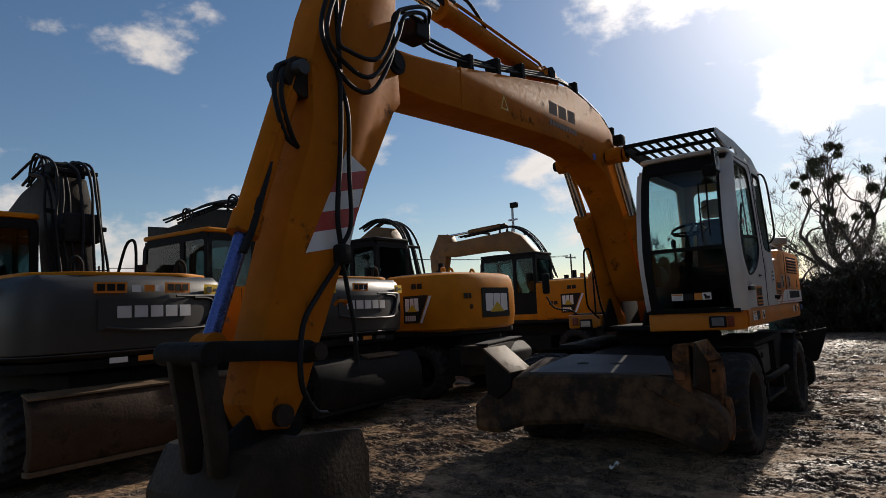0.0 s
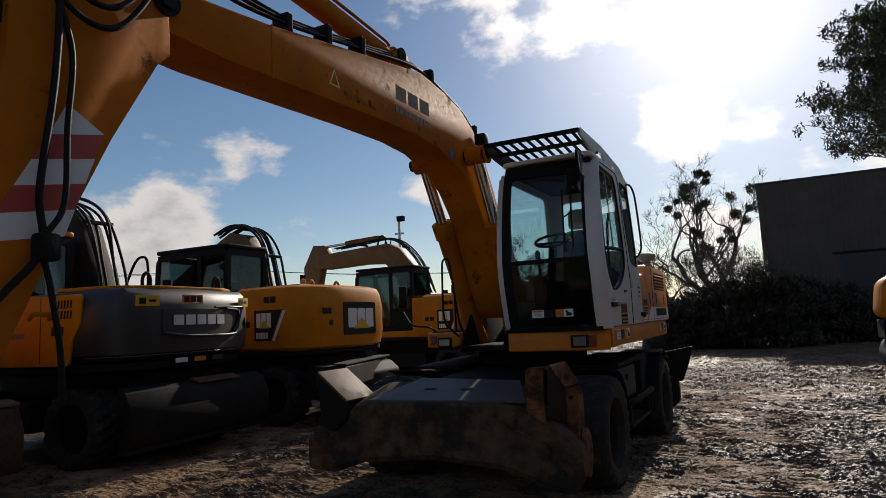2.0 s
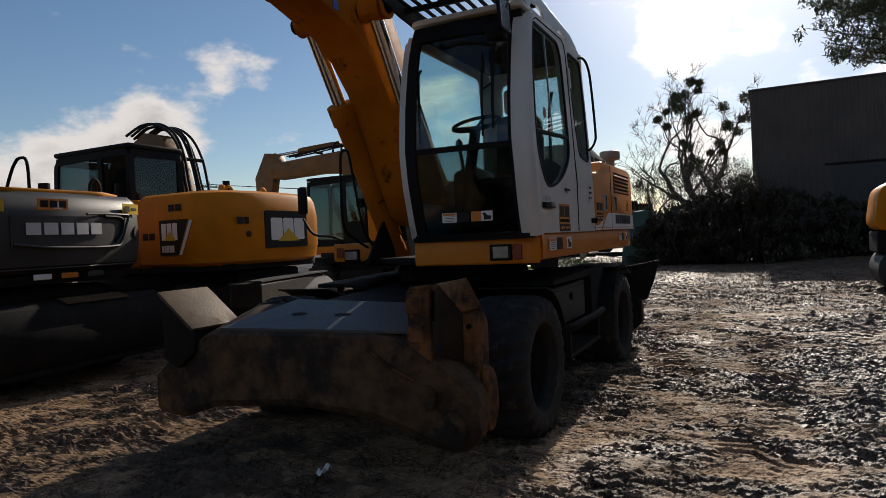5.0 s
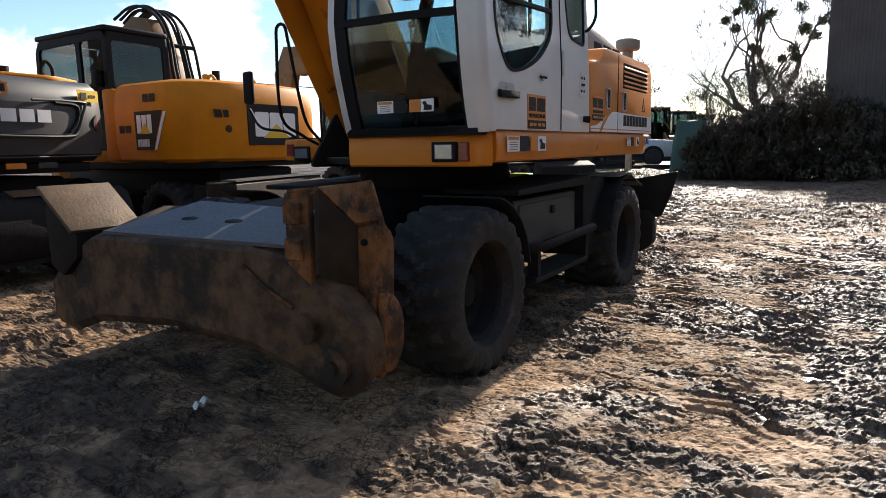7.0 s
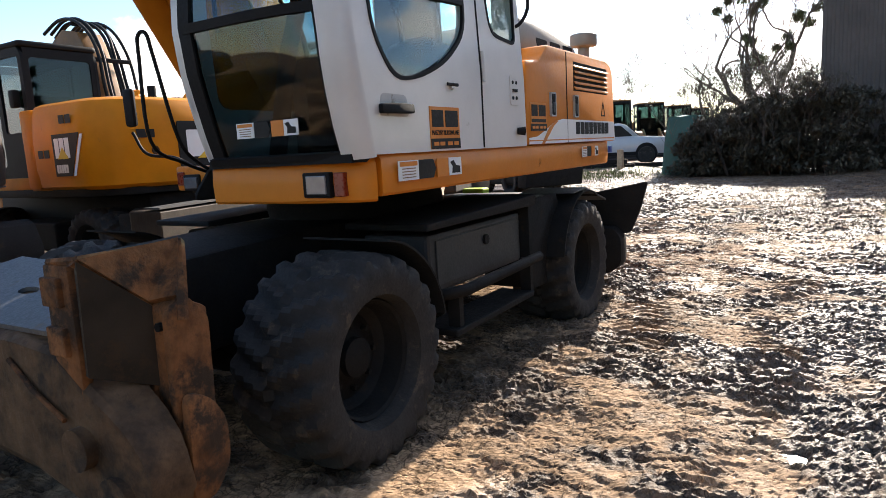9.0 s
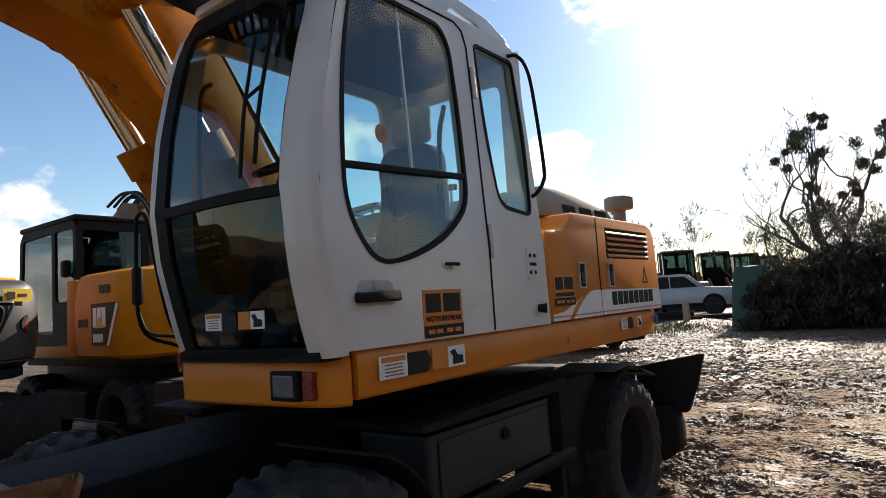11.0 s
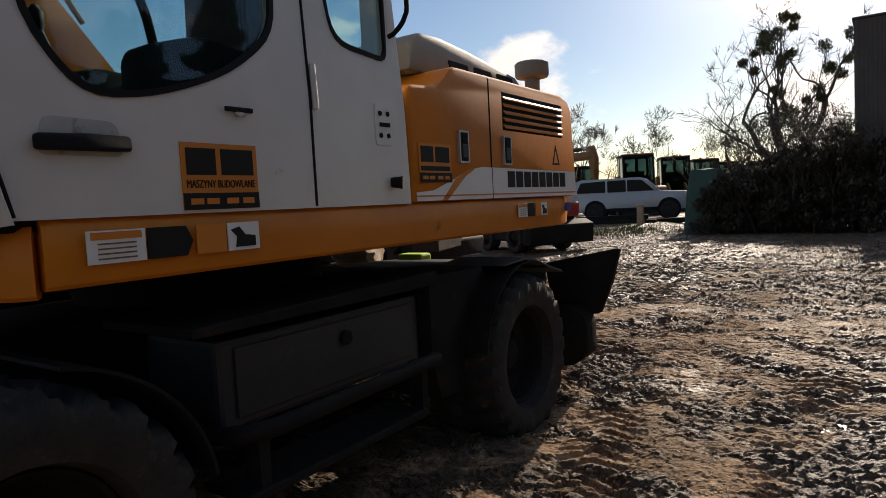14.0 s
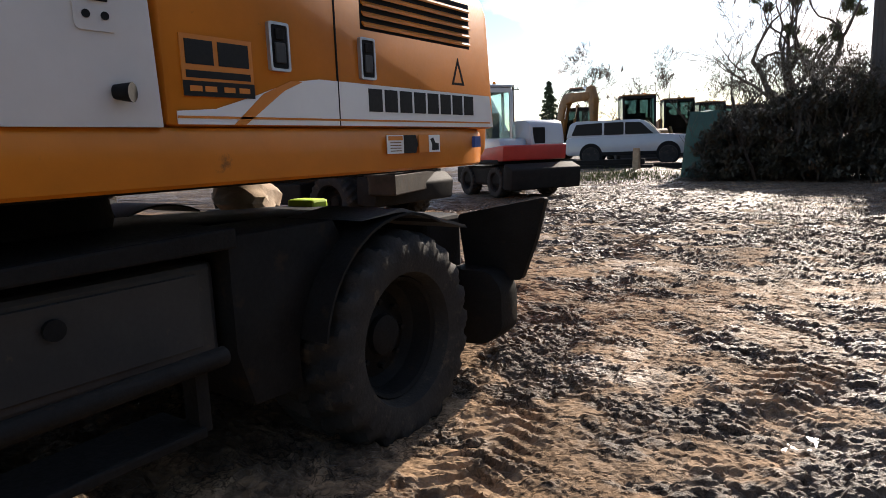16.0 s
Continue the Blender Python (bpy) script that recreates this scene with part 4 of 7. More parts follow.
def front_y(z):
    """The bowed line of the cab's front."""
    P = ((1.40, -0.06), (1.6, -0.125), (1.9, -0.20), (2.15, -0.225), (2.5, -0.185), (2.8, -0.12), (3.0, -0.06), (3.15, 0.02), (3.25, 0.10))
    for (a, b), (c, d) in zip(P, P[1:]):
        if z <= c:
            return b + (d - b) * (max(z, a) - a) / (c - a)
    return P[-1][1]


def ramp(z, P):
    return float(np.interp(z, [p[0] for p in P], [p[1] for p in P]))


def screen_y(x, z):
    """The front curves back towards the door side."""
    return front_y(z) + ramp(z, ((1.5, 0.02), (1.75, 0.028), (2.0, 0.055), (2.3, 0.072), (2.6, 0.105), (2.9, 0.13))) * max(0.0, (x - 0.72) / 0.47) ** 2


def joint_y(z):
    """The front edge of the door."""
    return front_y(z) + ramp(z, ((1.48, 0.078), (1.66, 0.097), (1.84, 0.105), (2.03, 0.114), (2.2, 0.13), (2.43, 0.148), (2.75, 0.16)))


def leaned(bm):
    for z in (1.9, 2.5):
        bmesh.ops.bisect_plane(bm, geom=list(bm.verts) + list(bm.edges) + list(bm.faces), plane_co=(0, 0, z), plane_no=(0, 0, 1))
    for v in bm.verts:
        if v.co.x > 0.75:
            v.co.x -= 0.05 * max(0.0, v.co.z - 1.9)
    return bm


CAB_TOP = 3.215
side = [(joint_y(z) - 0.017, z) for z in steps(1.462, 3.05, 12)] + [(0.145, 3.12), (0.17, 3.175), (0.22, CAB_TOP), (1.56, CAB_TOP), (1.64, 3.18), (1.675, 3.10), (1.70, 2.6), (1.725, 2.08), (1.745, 1.462)]
door_win = round_poly([(0.20, 3.115), (0.10, 2.75), (0.045, 2.30), (0.045, 2.02), (0.20, 1.815), (0.42, 1.835), (0.72, 1.945), (0.95, 2.13), (0.955, 2.60), (0.935, 3.00), (0.86, 3.11)], [0.06, 0.2, 0.2, 0.16, 0.10, 0.12, 0.14, 0.12, 0.2, 0.08, 0.06])
rear_win = round_poly([(1.18, 3.10), (1.19, 2.60), (1.27, 2.155), (1.62, 2.125), (1.645, 2.6), (1.60, 3.10)], [0.04, 0.2, 0.10, 0.06, 0.2, 0.04])
part("door_side", leaned(slab(side, 1.255, 0.048, "x", 0.0, holes=[door_win, rear_win])), WHITE, cab, "white sheet steel cab side", 30)


def grow(pts, d):
    c = Vector((sum(p[0] for p in pts) / len(pts), sum(p[1] for p in pts) / len(pts)))
    return [tuple(Vector(p) + (Vector(p) - c).normalized() * d) for p in pts]


for nm, win in (("door_window", door_win), ("quarter_window", rear_win)):
    seal = part("window_seal", leaned(slab(grow(win, 0.006), 1.292, 0.017, "x", 0.0, holes=[grow(win, -0.016)])), BLACK_PLASTIC, cab, "black rubber window seal", 30)
    part(nm, leaned(slab(grow(win, -0.004), 1.286, 0.006, "x")), GLASS, cab, "greenish cab glass")
part("window_rail", leaned(slab([(0.05, 2.225), (0.955, 2.275), (0.955, 2.305), (0.05, 2.255)], 1.28, 0.03, "x", 0.004)), BLACK_PLASTIC, cab)
part("sliding_pane_edge", leaned(slab(rect(0.52, 2.28, 0.532, 3.10), 1.280, 0.014, "x")), GALV, cab)
# door joints
joint = [(joint_y(z), z) for z in steps(1.47, 3.02, 12)] + [(0.22, 3.13), (0.30, 3.165), (1.00, 3.175), (1.07, 3.14), (1.10, 3.05), (1.105, 2.6), (1.105, 1.47)]
bm = tube([(1.3035, y, z) for y, z in joint], 0.0065, 6)
part("door_gap", leaned(bm), BLACK_PLASTIC, cab, "dark rubber-lined door gap")
for z in (1.95, 2.85):
    hinge = rod((1.312, 1.125, z - 0.09), (1.312, 1.125, z + 0.09), 0.014, 10)
    part("door_hinge", leaned(hinge), WHITE, cab, "", 40)
part("handle_recess", leaned(slab(round_poly([(0.065, 1.64), (0.315, 1.64), (0.295, 1.745), (0.085, 1.75)], 0.03), 1.3025, 0.002, "x")), SHADED_WHITE, cab, "pressed pocket behind the handle, its shade painted grey")
bm = slab(round_poly([(0.055, 1.652), (0.325, 1.655), (0.322, 1.70), (0.20, 1.703), (0.055, 1.697)], 0.012), 1.308, 0.026, "x", 0.005)
part("door_handle", leaned(bm), BLACK_PLASTIC, cab, "black plastic door handle", 40)
part("door_lock", leaned(rod((1.30, 0.74, 1.815), (1.32, 0.74, 1.815), 0.018, 12)), GALV, cab, "", 40)
part("lock_lever", leaned(box((1.312, 0.68, 1.812), (1.322, 0.80, 1.83), 0.004)), BLACK_PLASTIC, cab)
bm = slab(round_poly(rect(1.50, 1.735, 1.625, 1.925), 0.02), 1.302, 0.006, "x")
catch = part("catch_plate", bm, WHITE, cab)
bm = bmesh.new()
for yy, zz_ in ((1.535, 1.78), (1.59, 1.78), (1.535, 1.88), (1.59, 1.88)):
    rod((1.306, yy, zz_), (1.312, yy, zz_), 0.012, 10, bm)
box((1.306, 1.53, 1.82), (1.314, 1.60, 1.838), 0.0, bm)
part("catch_bolts", bm, BLACK_PLASTIC, catch)
part("door_stop", rod((1.30, 1.60, 1.565), (1.345, 1.63, 1.562), 0.022, 12, r1=0.03), BLACK_PLASTIC, cab, "", 40)
rental_sticker(cab, (1.303, 0.655, 1.585), 0.31, 0.225, "x", "MASZYNY BUDOWLANE")

# front frame, bowed
def bowed(x0, x1, z0, z1, out=0.0, n=14):
    f = lambda u, v: (u, screen_y(u, v) - out, v)
    return leaned(sheet(f, steps(x0, x1, 8), steps(z0, z1, n), 0.03))



def corner_pillar(u, z):
    """A rounded corner from the windscreen's edge round to the door gap."""
    q = u * math.pi / 2
    return (1.188 + 0.115 * math.sin(q) ** 0.8, screen_y(1.188, z) - 0.006 + (joint_y(z) - 0.007 - screen_y(1.188, z)) * (1 - math.cos(q)) ** 0.9, z)


part("front_pillar", leaned(sheet(corner_pillar, steps(0.0, 1.0, 14), steps(1.452, 3.14, 22), -0.03)), WHITE, cab, "white rounded cab front pillar", 50)
part("front_pillar", bowed(0.262, 0.305, 1.452, 3.10), WHITE, cab, "", 40)
part("front_surround", bowed(0.30, 0.385, 1.455, 3.06, 0.004), BLACK_PLASTIC, cab, "", 40)
part("front_surround", bowed(1.155, 1.196, 1.455, 3.06, 0.004), BLACK_PLASTIC, cab, "", 40)
part("front_surround", bowed(0.30, 1.19, 3.03, 3.17, 0.003), BLACK_PLASTIC, cab, "", 40)
part("front_surround", bowed(0.30, 1.19, 1.455, 1.488, 0.003), BLACK_PLASTIC, cab, "", 40)
part("windscreen_bar", bowed(0.34, 1.17, 2.105, 2.150, 0.012, 3), BLACK_PLASTIC, cab, "", 40)
for nm, z0, z1, g in (("windscreen", 2.13, 3.05, GLASS), ("lower_windscreen", 1.47, 2.12, DARK_GLASS)):
    f = lambda u, v: (u, screen_y(u, v) + 0.008, v)
    part(nm, leaned(sheet(f, steps(0.34, 1.172, 8), steps(z0, z1, 10), 0.006)), g, cab, "greenish cab glass", 60)
info_sticker(cab, 0.56, 1.575, 0.42, 0.075, -0.142, "y")
wip = part("wiper_arm", leaned(tube([(1.06, screen_y(1.06, z) - 0.03, z) for z in steps(2.25, 3.05, 8)], 0.010, 6)), BLACK_PLASTIC, cab)
part("wiper_blade", leaned(tube([(0.98, screen_y(0.98, z) - 0.025, z) for z in steps(2.2, 2.85, 8)], 0.009, 6)), BLACK_PLASTIC, wip)
part("wiper_link", leaned(tube([(1.06, screen_y(1.06, 2.6) - 0.03, 2.6), (0.98, screen_y(0.98, 2.55) - 0.025, 2.55)], 0.008, 6)), BLACK_PLASTIC, wip)
low = [Vector(corner_pillar(u, z)) + Vector((0.004, -0.008, 0)) for u, z in ((0.03, 1.66), (0.16, 1.60), (0.36, 1.555), (0.60, 1.52), (0.92, 1.485))]
strip = [(1.192, screen_y(1.192, z) - 0.012, z) for z in (2.9, 2.5, 2.15, 1.9, 1.75)] + [tuple(p) for p in low]
part("corner_strip", leaned(tube(bend(strip, 4), 0.010, 8)), BLACK_PLASTIC, cab, "black rubber strip along the pillar", 60)
part("grab_handle", leaned(tube([tuple(p) for p in low[2:]], 0.018, 10)), BLACK_PLASTIC, cab, "", 60)
# other walls and roof
inner = round_poly([(0.10, 3.05), (-0.02, 2.3), (0.0, 1.75), (1.45, 1.75), (1.5, 2.4), (1.45, 3.05)], 0.08)
right = [(front_y(z), z) for z in steps(1.462, 3.05, 12)] + side[13:]
part("right_side", slab(right, 0.245, 0.03, "x", 0.0, holes=[inner]), WHITE, cab, "", 30)
part("right_window", slab(grow(inner, 0.004), 0.258, 0.006, "x"), GLASS, cab)
rw = round_poly(rect(0.40, 2.2, 1.10, 3.02), 0.08)
part("back_wall", slab(rect(0.26, 1.46, 1.24, CAB_TOP - 0.02), 1.68, 0.03, "y", 0.0, holes=[rw]), WHITE, cab)
part("back_window", slab(grow(rw, 0.004), 1.69, 0.006, "y"), GLASS, cab)
bm = slab(round_poly([(0.25, 0.02), (1.225, 0.02), (1.225, 1.68), (0.25, 1.68)], 0.09, 5), 3.19, 0.05, "z", 0.018)
part("roof", bm, WHITE, cab, "white cab roof", 40)
part("headliner", slab(rect(0.28, 0.08, 1.20, 1.66), 3.13, 0.05, "z"), BLACK_PLASTIC, cab)
part("cab_floor", box((0.27, -0.10, 1.43), (1.25, 1.70, 1.47)), BLACK_PLASTIC, cab)
rail = [(1.245, 1.56, 3.13), (1.275, 1.62, 3.14), (1.305, 1.67, 3.08), (1.325, 1.70, 2.92), (1.345, 1.735, 2.45), (1.34, 1.72, 2.34), (1.31, 1.68, 2.27), (1.28, 1.66, 2.25)]
part("handrail", tube(bend(rail), 0.012, 10), BLACK_PLASTIC, cab, "black tubular handrail", 60)
# roof guard
gd = new("roof_guard")
gd.parent = cab
GX0, GX1 = 0.22, 1.21


def guard_z(y):
    return 3.355 - 0.075 * (y + 0.32)


for x in (GX0, GX1):
    prof = [(-0.34, 3.36), (-0.34, 3.31), (-0.05, 3.26), (0.22, 3.23), (0.30, 3.30), (0.55, 3.29), (0.62, 3.22), (0.95, 3.215), (1.02, 3.27), (1.26, 3.25), (1.36, 3.215), (1.62, 3.215), (1.60, 3.25), (1.38, 3.32), (0.5, 3.385), (-0.30, 3.385)]
    part("guard_rail", slab(prof, x - 0.012, 0.024, "x", 0.003), GALV if x > 1 else DARK, gd, "pale steel guard rail with cut-outs")
for y in (-0.33, 0.02, 0.40):
    part("guard_bar", box((GX0, y - 0.015, guard_z(y) - 0.022), (GX1, y + 0.015, guard_z(y) + 0.022), 0.004), DARK, gd)
for y0, y1 in ((-0.32, 0.01), (0.03, 0.39)):
    for k in range(10):
        x = GX0 + (GX1 - GX0) * (k + 0.75) / 10.6
        bm = bmesh.new()
        v = [bm.verts.new(p) for p in ((x - 0.016, y0, guard_z(y0)), (x + 0.016, y0, guard_z(y0)), (x + 0.016, y1, guard_z(y1)), (x - 0.016, y1, guard_z(y1)))]
        bm.faces.new(v)
        got = bmesh.ops.extrude_face_region(bm, geom=list(bm.faces))
        for q in [g for g in got["geom"] if isinstance(g, bmesh.types.BMVert)]:
            q.co.z += 0.012
        part("guard_slat", bm, DARK, gd)
# mirror and work lamps on the front corner
mir = part("mirror", leaned(box((1.215, -0.34, 2.92), (1.245, -0.15, 3.17), 0.012)), BLACK_PLASTIC, cab, "rectangular wing mirror", 40)
part("mirror_glass", leaned(slab(round_poly(rect(-0.33, 2.93, -0.16, 3.16), 0.02), 1.245, 0.003, "x")), CHROME, mir, "mirror glass")
part("mirror_arm", leaned(tube(bend([(1.20, -0.02, 3.12), (1.24, -0.14, 3.16), (1.24, -0.22, 3.10)]), 0.012, 8)), BLACK_PLASTIC, cab, "", 60)
part("work_lamp", leaned(box((1.06, -0.20, 2.90), (1.20, -0.08, 3.02), 0.02)), BLACK_PLASTIC, cab, "black work lamp under the roof edge", 40)

# inside the cab: one seat with its parts
seat = new("driver_seat")
seat.parent = cab
part("seat_cushion", box((0.52, 0.58, 1.82), (1.02, 1.10, 1.97), 0.05, seg=3), SEAT, seat, "", 50)
bm = slab(round_poly([(0.54, 1.93), (1.00, 1.93), (0.98, 2.52), (0.92, 2.58), (0.62, 2.58), (0.56, 2.52)], 0.06), 1.08, 0.13, "y", 0.04)
part("seat_back", bm, SEAT, seat, "", 50)
part("head_rest", box((0.62, 1.12, 2.60), (0.90, 1.22, 2.84), 0.045, seg=3), SEAT_TAN, seat, "", 50)
part("seat_base", box((0.58, 0.66, 1.46), (0.96, 1.06, 1.83), 0.02), BLACK_PLASTIC, seat)
for x in (0.38, 1.07):
    part("console", slab(round_poly([(0.45, 1.46), (1.15, 1.46), (1.15, 2.05), (0.70, 2.10), (0.45, 2.02)], 0.06), x, 0.12, "x", 0.02), BLACK_PLASTIC, cab, "", 40)
    part("control_lever", tube(bend([(x + 0.06, 0.55, 2.04), (x + 0.06, 0.53, 2.14), (x + 0.06, 0.50, 2.22)]), 0.016, 8, radii=None), BLACK_PLASTIC, cab, "", 60)
    part("lever_knob", lathe([(-0.05, 0.018), (-0.02, 0.03), (0.03, 0.032), (0.06, 0.01)], (x + 0.06, 0.49, 2.26), 12, axis="z"), BLACK_PLASTIC, cab, "", 60)
part("steering_column", tube([(0.70, -0.02, 1.47), (0.70, 0.12, 2.0), (0.70, 0.26, 2.34)], 0.045, 12), BLACK_PLASTIC, cab, "", 50)
bm = bmesh.new()
wc, wn_ = Vector((0.70, 0.28, 2.39)), Vector((0, -0.42, 0.9)).normalized()
_, wu, wv = frame_of(wn_)
tube([wc + (wu * math.cos(q) + wv * math.sin(q)) * 0.195 for q in (2 * math.pi * k / 30 for k in range(31))], 0.016, 8, bm)
for k in range(3):
    q = 2 * math.pi * k / 3 + 0.5
    rod(wc - wn_ * 0.03, wc + (wu * math.cos(q) + wv * math.sin(q)) * 0.19, 0.013, 8, bm)
part("steering_wheel", bm, BLACK_PLASTIC, cab, "black steering wheel", 60)
part("side_bar", tube(bend([(0.30, 0.02, 2.15), (0.32, 0.0, 2.3), (0.31, 0.03, 2.75), (0.30, 0.10, 2.85)]), 0.012, 8), BLACK_PLASTIC, cab, "", 60)
part("screen_post", tube(bend([(1.12, 0.95, 1.95), (1.12, 0.96, 2.5), (1.14, 1.0, 2.72)]), 0.014, 8), BLACK_PLASTIC, cab, "", 60)
part("pane_sticker", lathe([(0, 0.045), (0.002, 0.045)], (1.272, 0.32, 2.415), 20), FADED_RED, cab, "faded round pane sticker")

# --- engine hood
hood_prof = [(1.765, 1.465), (1.765, 2.02), (1.80, 2.05), (2.02, 2.07), (2.10, 2.12), (2.16, 2.175), (2.22, 2.195), (3.60, 2.195), (3.74, 2.165), (3.80, 2.09), (3.86, 1.465)]
hood = part("engine_hood", slab(hood_prof, -0.05, 1.345, "x", 0.034), ORANGE, ex, "orange engine hood", 40)
part("hood_joint", tube([(1.2965, 2.56, 1.47), (1.2965, 2.56, 2.17), (1.28, 2.56, 2.192), (0.9, 2.56, 2.197)], 0.005, 6), BLACK_PLASTIC, hood)
part("grille_recess", slab(rect(2.72, 1.885, 3.60, 2.115), 1.2955, 0.002, "x"), BLACK_PLASTIC, hood)
for k in range(5):
    z = 1.905 + k * 0.043
    bm = bmesh.new()
    v = [bm.verts.new(p) for p in ((1.2965, 2.73, z + 0.016), (1.310, 2.73, z), (1.310, 3.59, z), (1.2965, 3.59, z + 0.016))]
    bm.faces.new(v)
    got = bmesh.ops.extrude_face_region(bm, geom=list(bm.faces))
    for q in [g for g in got["geom"] if isinstance(g, bmesh.types.BMVert)]:
        q.co.z -= 0.010
    part("louvre", bm, ORANGE, hood)
for y in (2.20, 2.70):
    lt = part("hood_latch", slab(round_poly(rect(y, 1.675, y + 0.09, 1.845), 0.012), 1.295, 0.014, "x", 0.004), BLACK_PLASTIC, hood, "black latch in a chrome frame")
    part("latch_frame", slab(round_poly(rect(y - 0.004, 1.671, y + 0.094, 1.849), 0.012), 1.2955, 0.018, "x", 0.0, holes=[round_poly(rect(y + 0.006, 1.681, y + 0.084, 1.839), 0.01)]), GALV, lt)
    part("latch_plate", box((1.309, y + 0.02, 1.70), (1.318, y + 0.07, 1.775), 0.004), GREY_STEEL, lt)
    part("latch_hook", box((1.309, y + 0.025, 1.785), (1.316, y + 0.065, 1.825), 0.006), DARK, lt)
band = [(1.80, 1.472), (1.80, 1.515), (1.95, 1.525), (2.12, 1.575), (2.30, 1.635), (2.45, 1.655), (3.80, 1.645), (3.835, 1.472)]
part("white_band", slab(band, 1.2965, 0.003, "x"), STICKER_WHITE, hood, "white swoosh along the hood")
part("orange_stroke", slab([(2.02, 1.472), (2.07, 1.472), (2.26, 1.60), (2.36, 1.64), (2.30, 1.64), (2.16, 1.585)], 1.3, 0.002, "x"), STICKER_ORANGE, hood)
part("orange_stroke", slab(rect(1.80, 1.492, 3.80, 1.500), 1.3, 0.002, "x"), STICKER_ORANGE, hood)
letter_bars(hood, STICKER_BLACK, 2.74, 3.63, 1.535, 1.635, 8, 1.2995)
rental_sticker(hood, (1.2965, 1.975, 1.665), 0.29, 0.20)
part("warning_triangle", slab([(3.42, 1.69), (3.54, 1.69), (3.48, 1.83)], 1.2965, 0.003, "x", 0, holes=[[(3.44, 1.702), (3.52, 1.702), (3.48, 1.80)]]), STICKER_BLACK, hood)
# cream cover and exhaust
cov = [(2.08, 2.19), (2.10, 2.35), (2.20, 2.42), (2.40, 2.425), (2.70, 2.40), (3.33, 2.32), (3.43, 2.26), (3.45, 2.19)]
cover = part("air_cover", slab(cov, 0.25, 0.84, "x", 0.05), CREAM, ex, "cream plastic air cover with slots", 40)
for y in (2.44, 2.73, 3.02):
    z = 2.285
    part("cover_slot", slab(round_poly([(y + 0.04, z - 0.045), (y + 0.25, z - 0.040), (y + 0.24, z + 0.012), (y + 0.015, z + 0.016)], 0.018), 1.078, 0.016, "x"), BLACK_PLASTIC, cover)
part("exhaust", lathe([(2.19, 0.055), (2.335, 0.055), (2.345, 0.115), (2.36, 0.124), (2.445, 0.124), (2.455, 0.11), (2.46, 0.02)], (1.09, 3.58, 0), 28, axis="z"), CREAM, ex, "grey pre-cleaner bowl", 40)
# right-hand body
part("tank_body", slab(round_poly([(1.75, 1.30), (3.85, 1.30), (3.80, 2.05), (3.6, 2.15), (1.95, 2.15), (1.75, 2.0)], 0.06), -1.27, 0.72, "x", 0.03), ORANGE, ex, "", 40)
part("step_corner", slab(round_poly([(-1.10, 0.68), (-0.60, 0.60), (-0.60, 1.70), (-1.26, 1.70), (-1.26, 1.0)], 0.05), 1.27, 0.18, "z", 0.02), ORANGE, ex, "orange step corner beside the boom", 40)
part("tread_plate", slab([(-1.06, 0.74), (-0.66, 0.68), (-0.66, 1.68), (-1.22, 1.68), (-1.22, 1.02)], 1.45, 0.012, "z"), DARK, ex)
rl = part("headlight", box((-0.92, 0.605, 1.27), (-0.74, 0.68, 1.39), 0.012), BLACK_PLASTIC, ex, "square headlight in a black housing")
part("lens", box((-0.90, 0.596, 1.29), (-0.76, 0.608, 1.37), 0.004), LAMP_GLASS, rl)
part("side_marker", box((-1.04, 0.645, 1.31), (-0.96, 0.70, 1.41), 0.008), DIM_LENS, ex)
part("handrail", tube(bend([(-0.64, 0.62, 1.40), (-0.62, 0.40, 1.48), (-0.59, 0.16, 1.62), (-0.58, 0.14, 2.15), (-0.56, 0.14, 2.27), (-0.51, 0.16, 2.27), (-0.49, 0.18, 2.12), (-0.47, 0.28, 1.62), (-0.50, 0.45, 1.46), (-0.56, 0.62, 1.40)]), 0.012, 10), BLACK_PLASTIC, ex, "black tubular handrail", 60)
part("handrail", tube(bend([(-0.76, 0.80, 1.44), (-0.76, 0.80, 2.22), (-0.74, 0.82, 2.33), (-0.68, 0.85, 2.33), (-0.65, 0.88, 2.2), (-0.65, 1.0, 1.44)]), 0.012, 10), BLACK_PLASTIC, ex, "black tubular handrail", 60)
rm = part("mirror", box((-1.40, 0.515, 1.76), (-1.29, 0.565, 2.04), 0.03), BLACK_PLASTIC, ex, "black wing mirror", 40)
part("mirror_arm", tube(bend([(-1.02, 0.80, 1.44), (-1.06, 0.66, 1.52), (-1.24, 0.56, 1.56), (-1.35, 0.54, 1.72)]), 0.012, 8), BLACK_PLASTIC, rm, "", 60)
part("counterweight", slab(round_poly([(3.0, 1.28), (3.92, 1.30), (3.95, 1.6), (3.88, 2.10), (3.75, 2.19), (3.0, 2.19)], 0.08), -1.2, 2.4, "x", 0.06), ORANGE, ex, "", 40)
bm = slab(round_poly([(0.35, 1.22), (1.75, 1.22), (1.55, 1.95), (1.25, 2.05), (0.85, 1.85)], 0.08), -0.52, 0.03, "x", 0.006)
slab(round_poly([(0.35, 1.22), (1.75, 1.22), (1.55, 1.95), (1.25, 2.05), (0.85, 1.85)], 0.08), 0.0, 0.03, "x", 0.006, bm=bm)
part("boom_bracket", bm, DARK, ex, "", 40)

# --- boom
BX0, BX1 = -0.44, -0.04
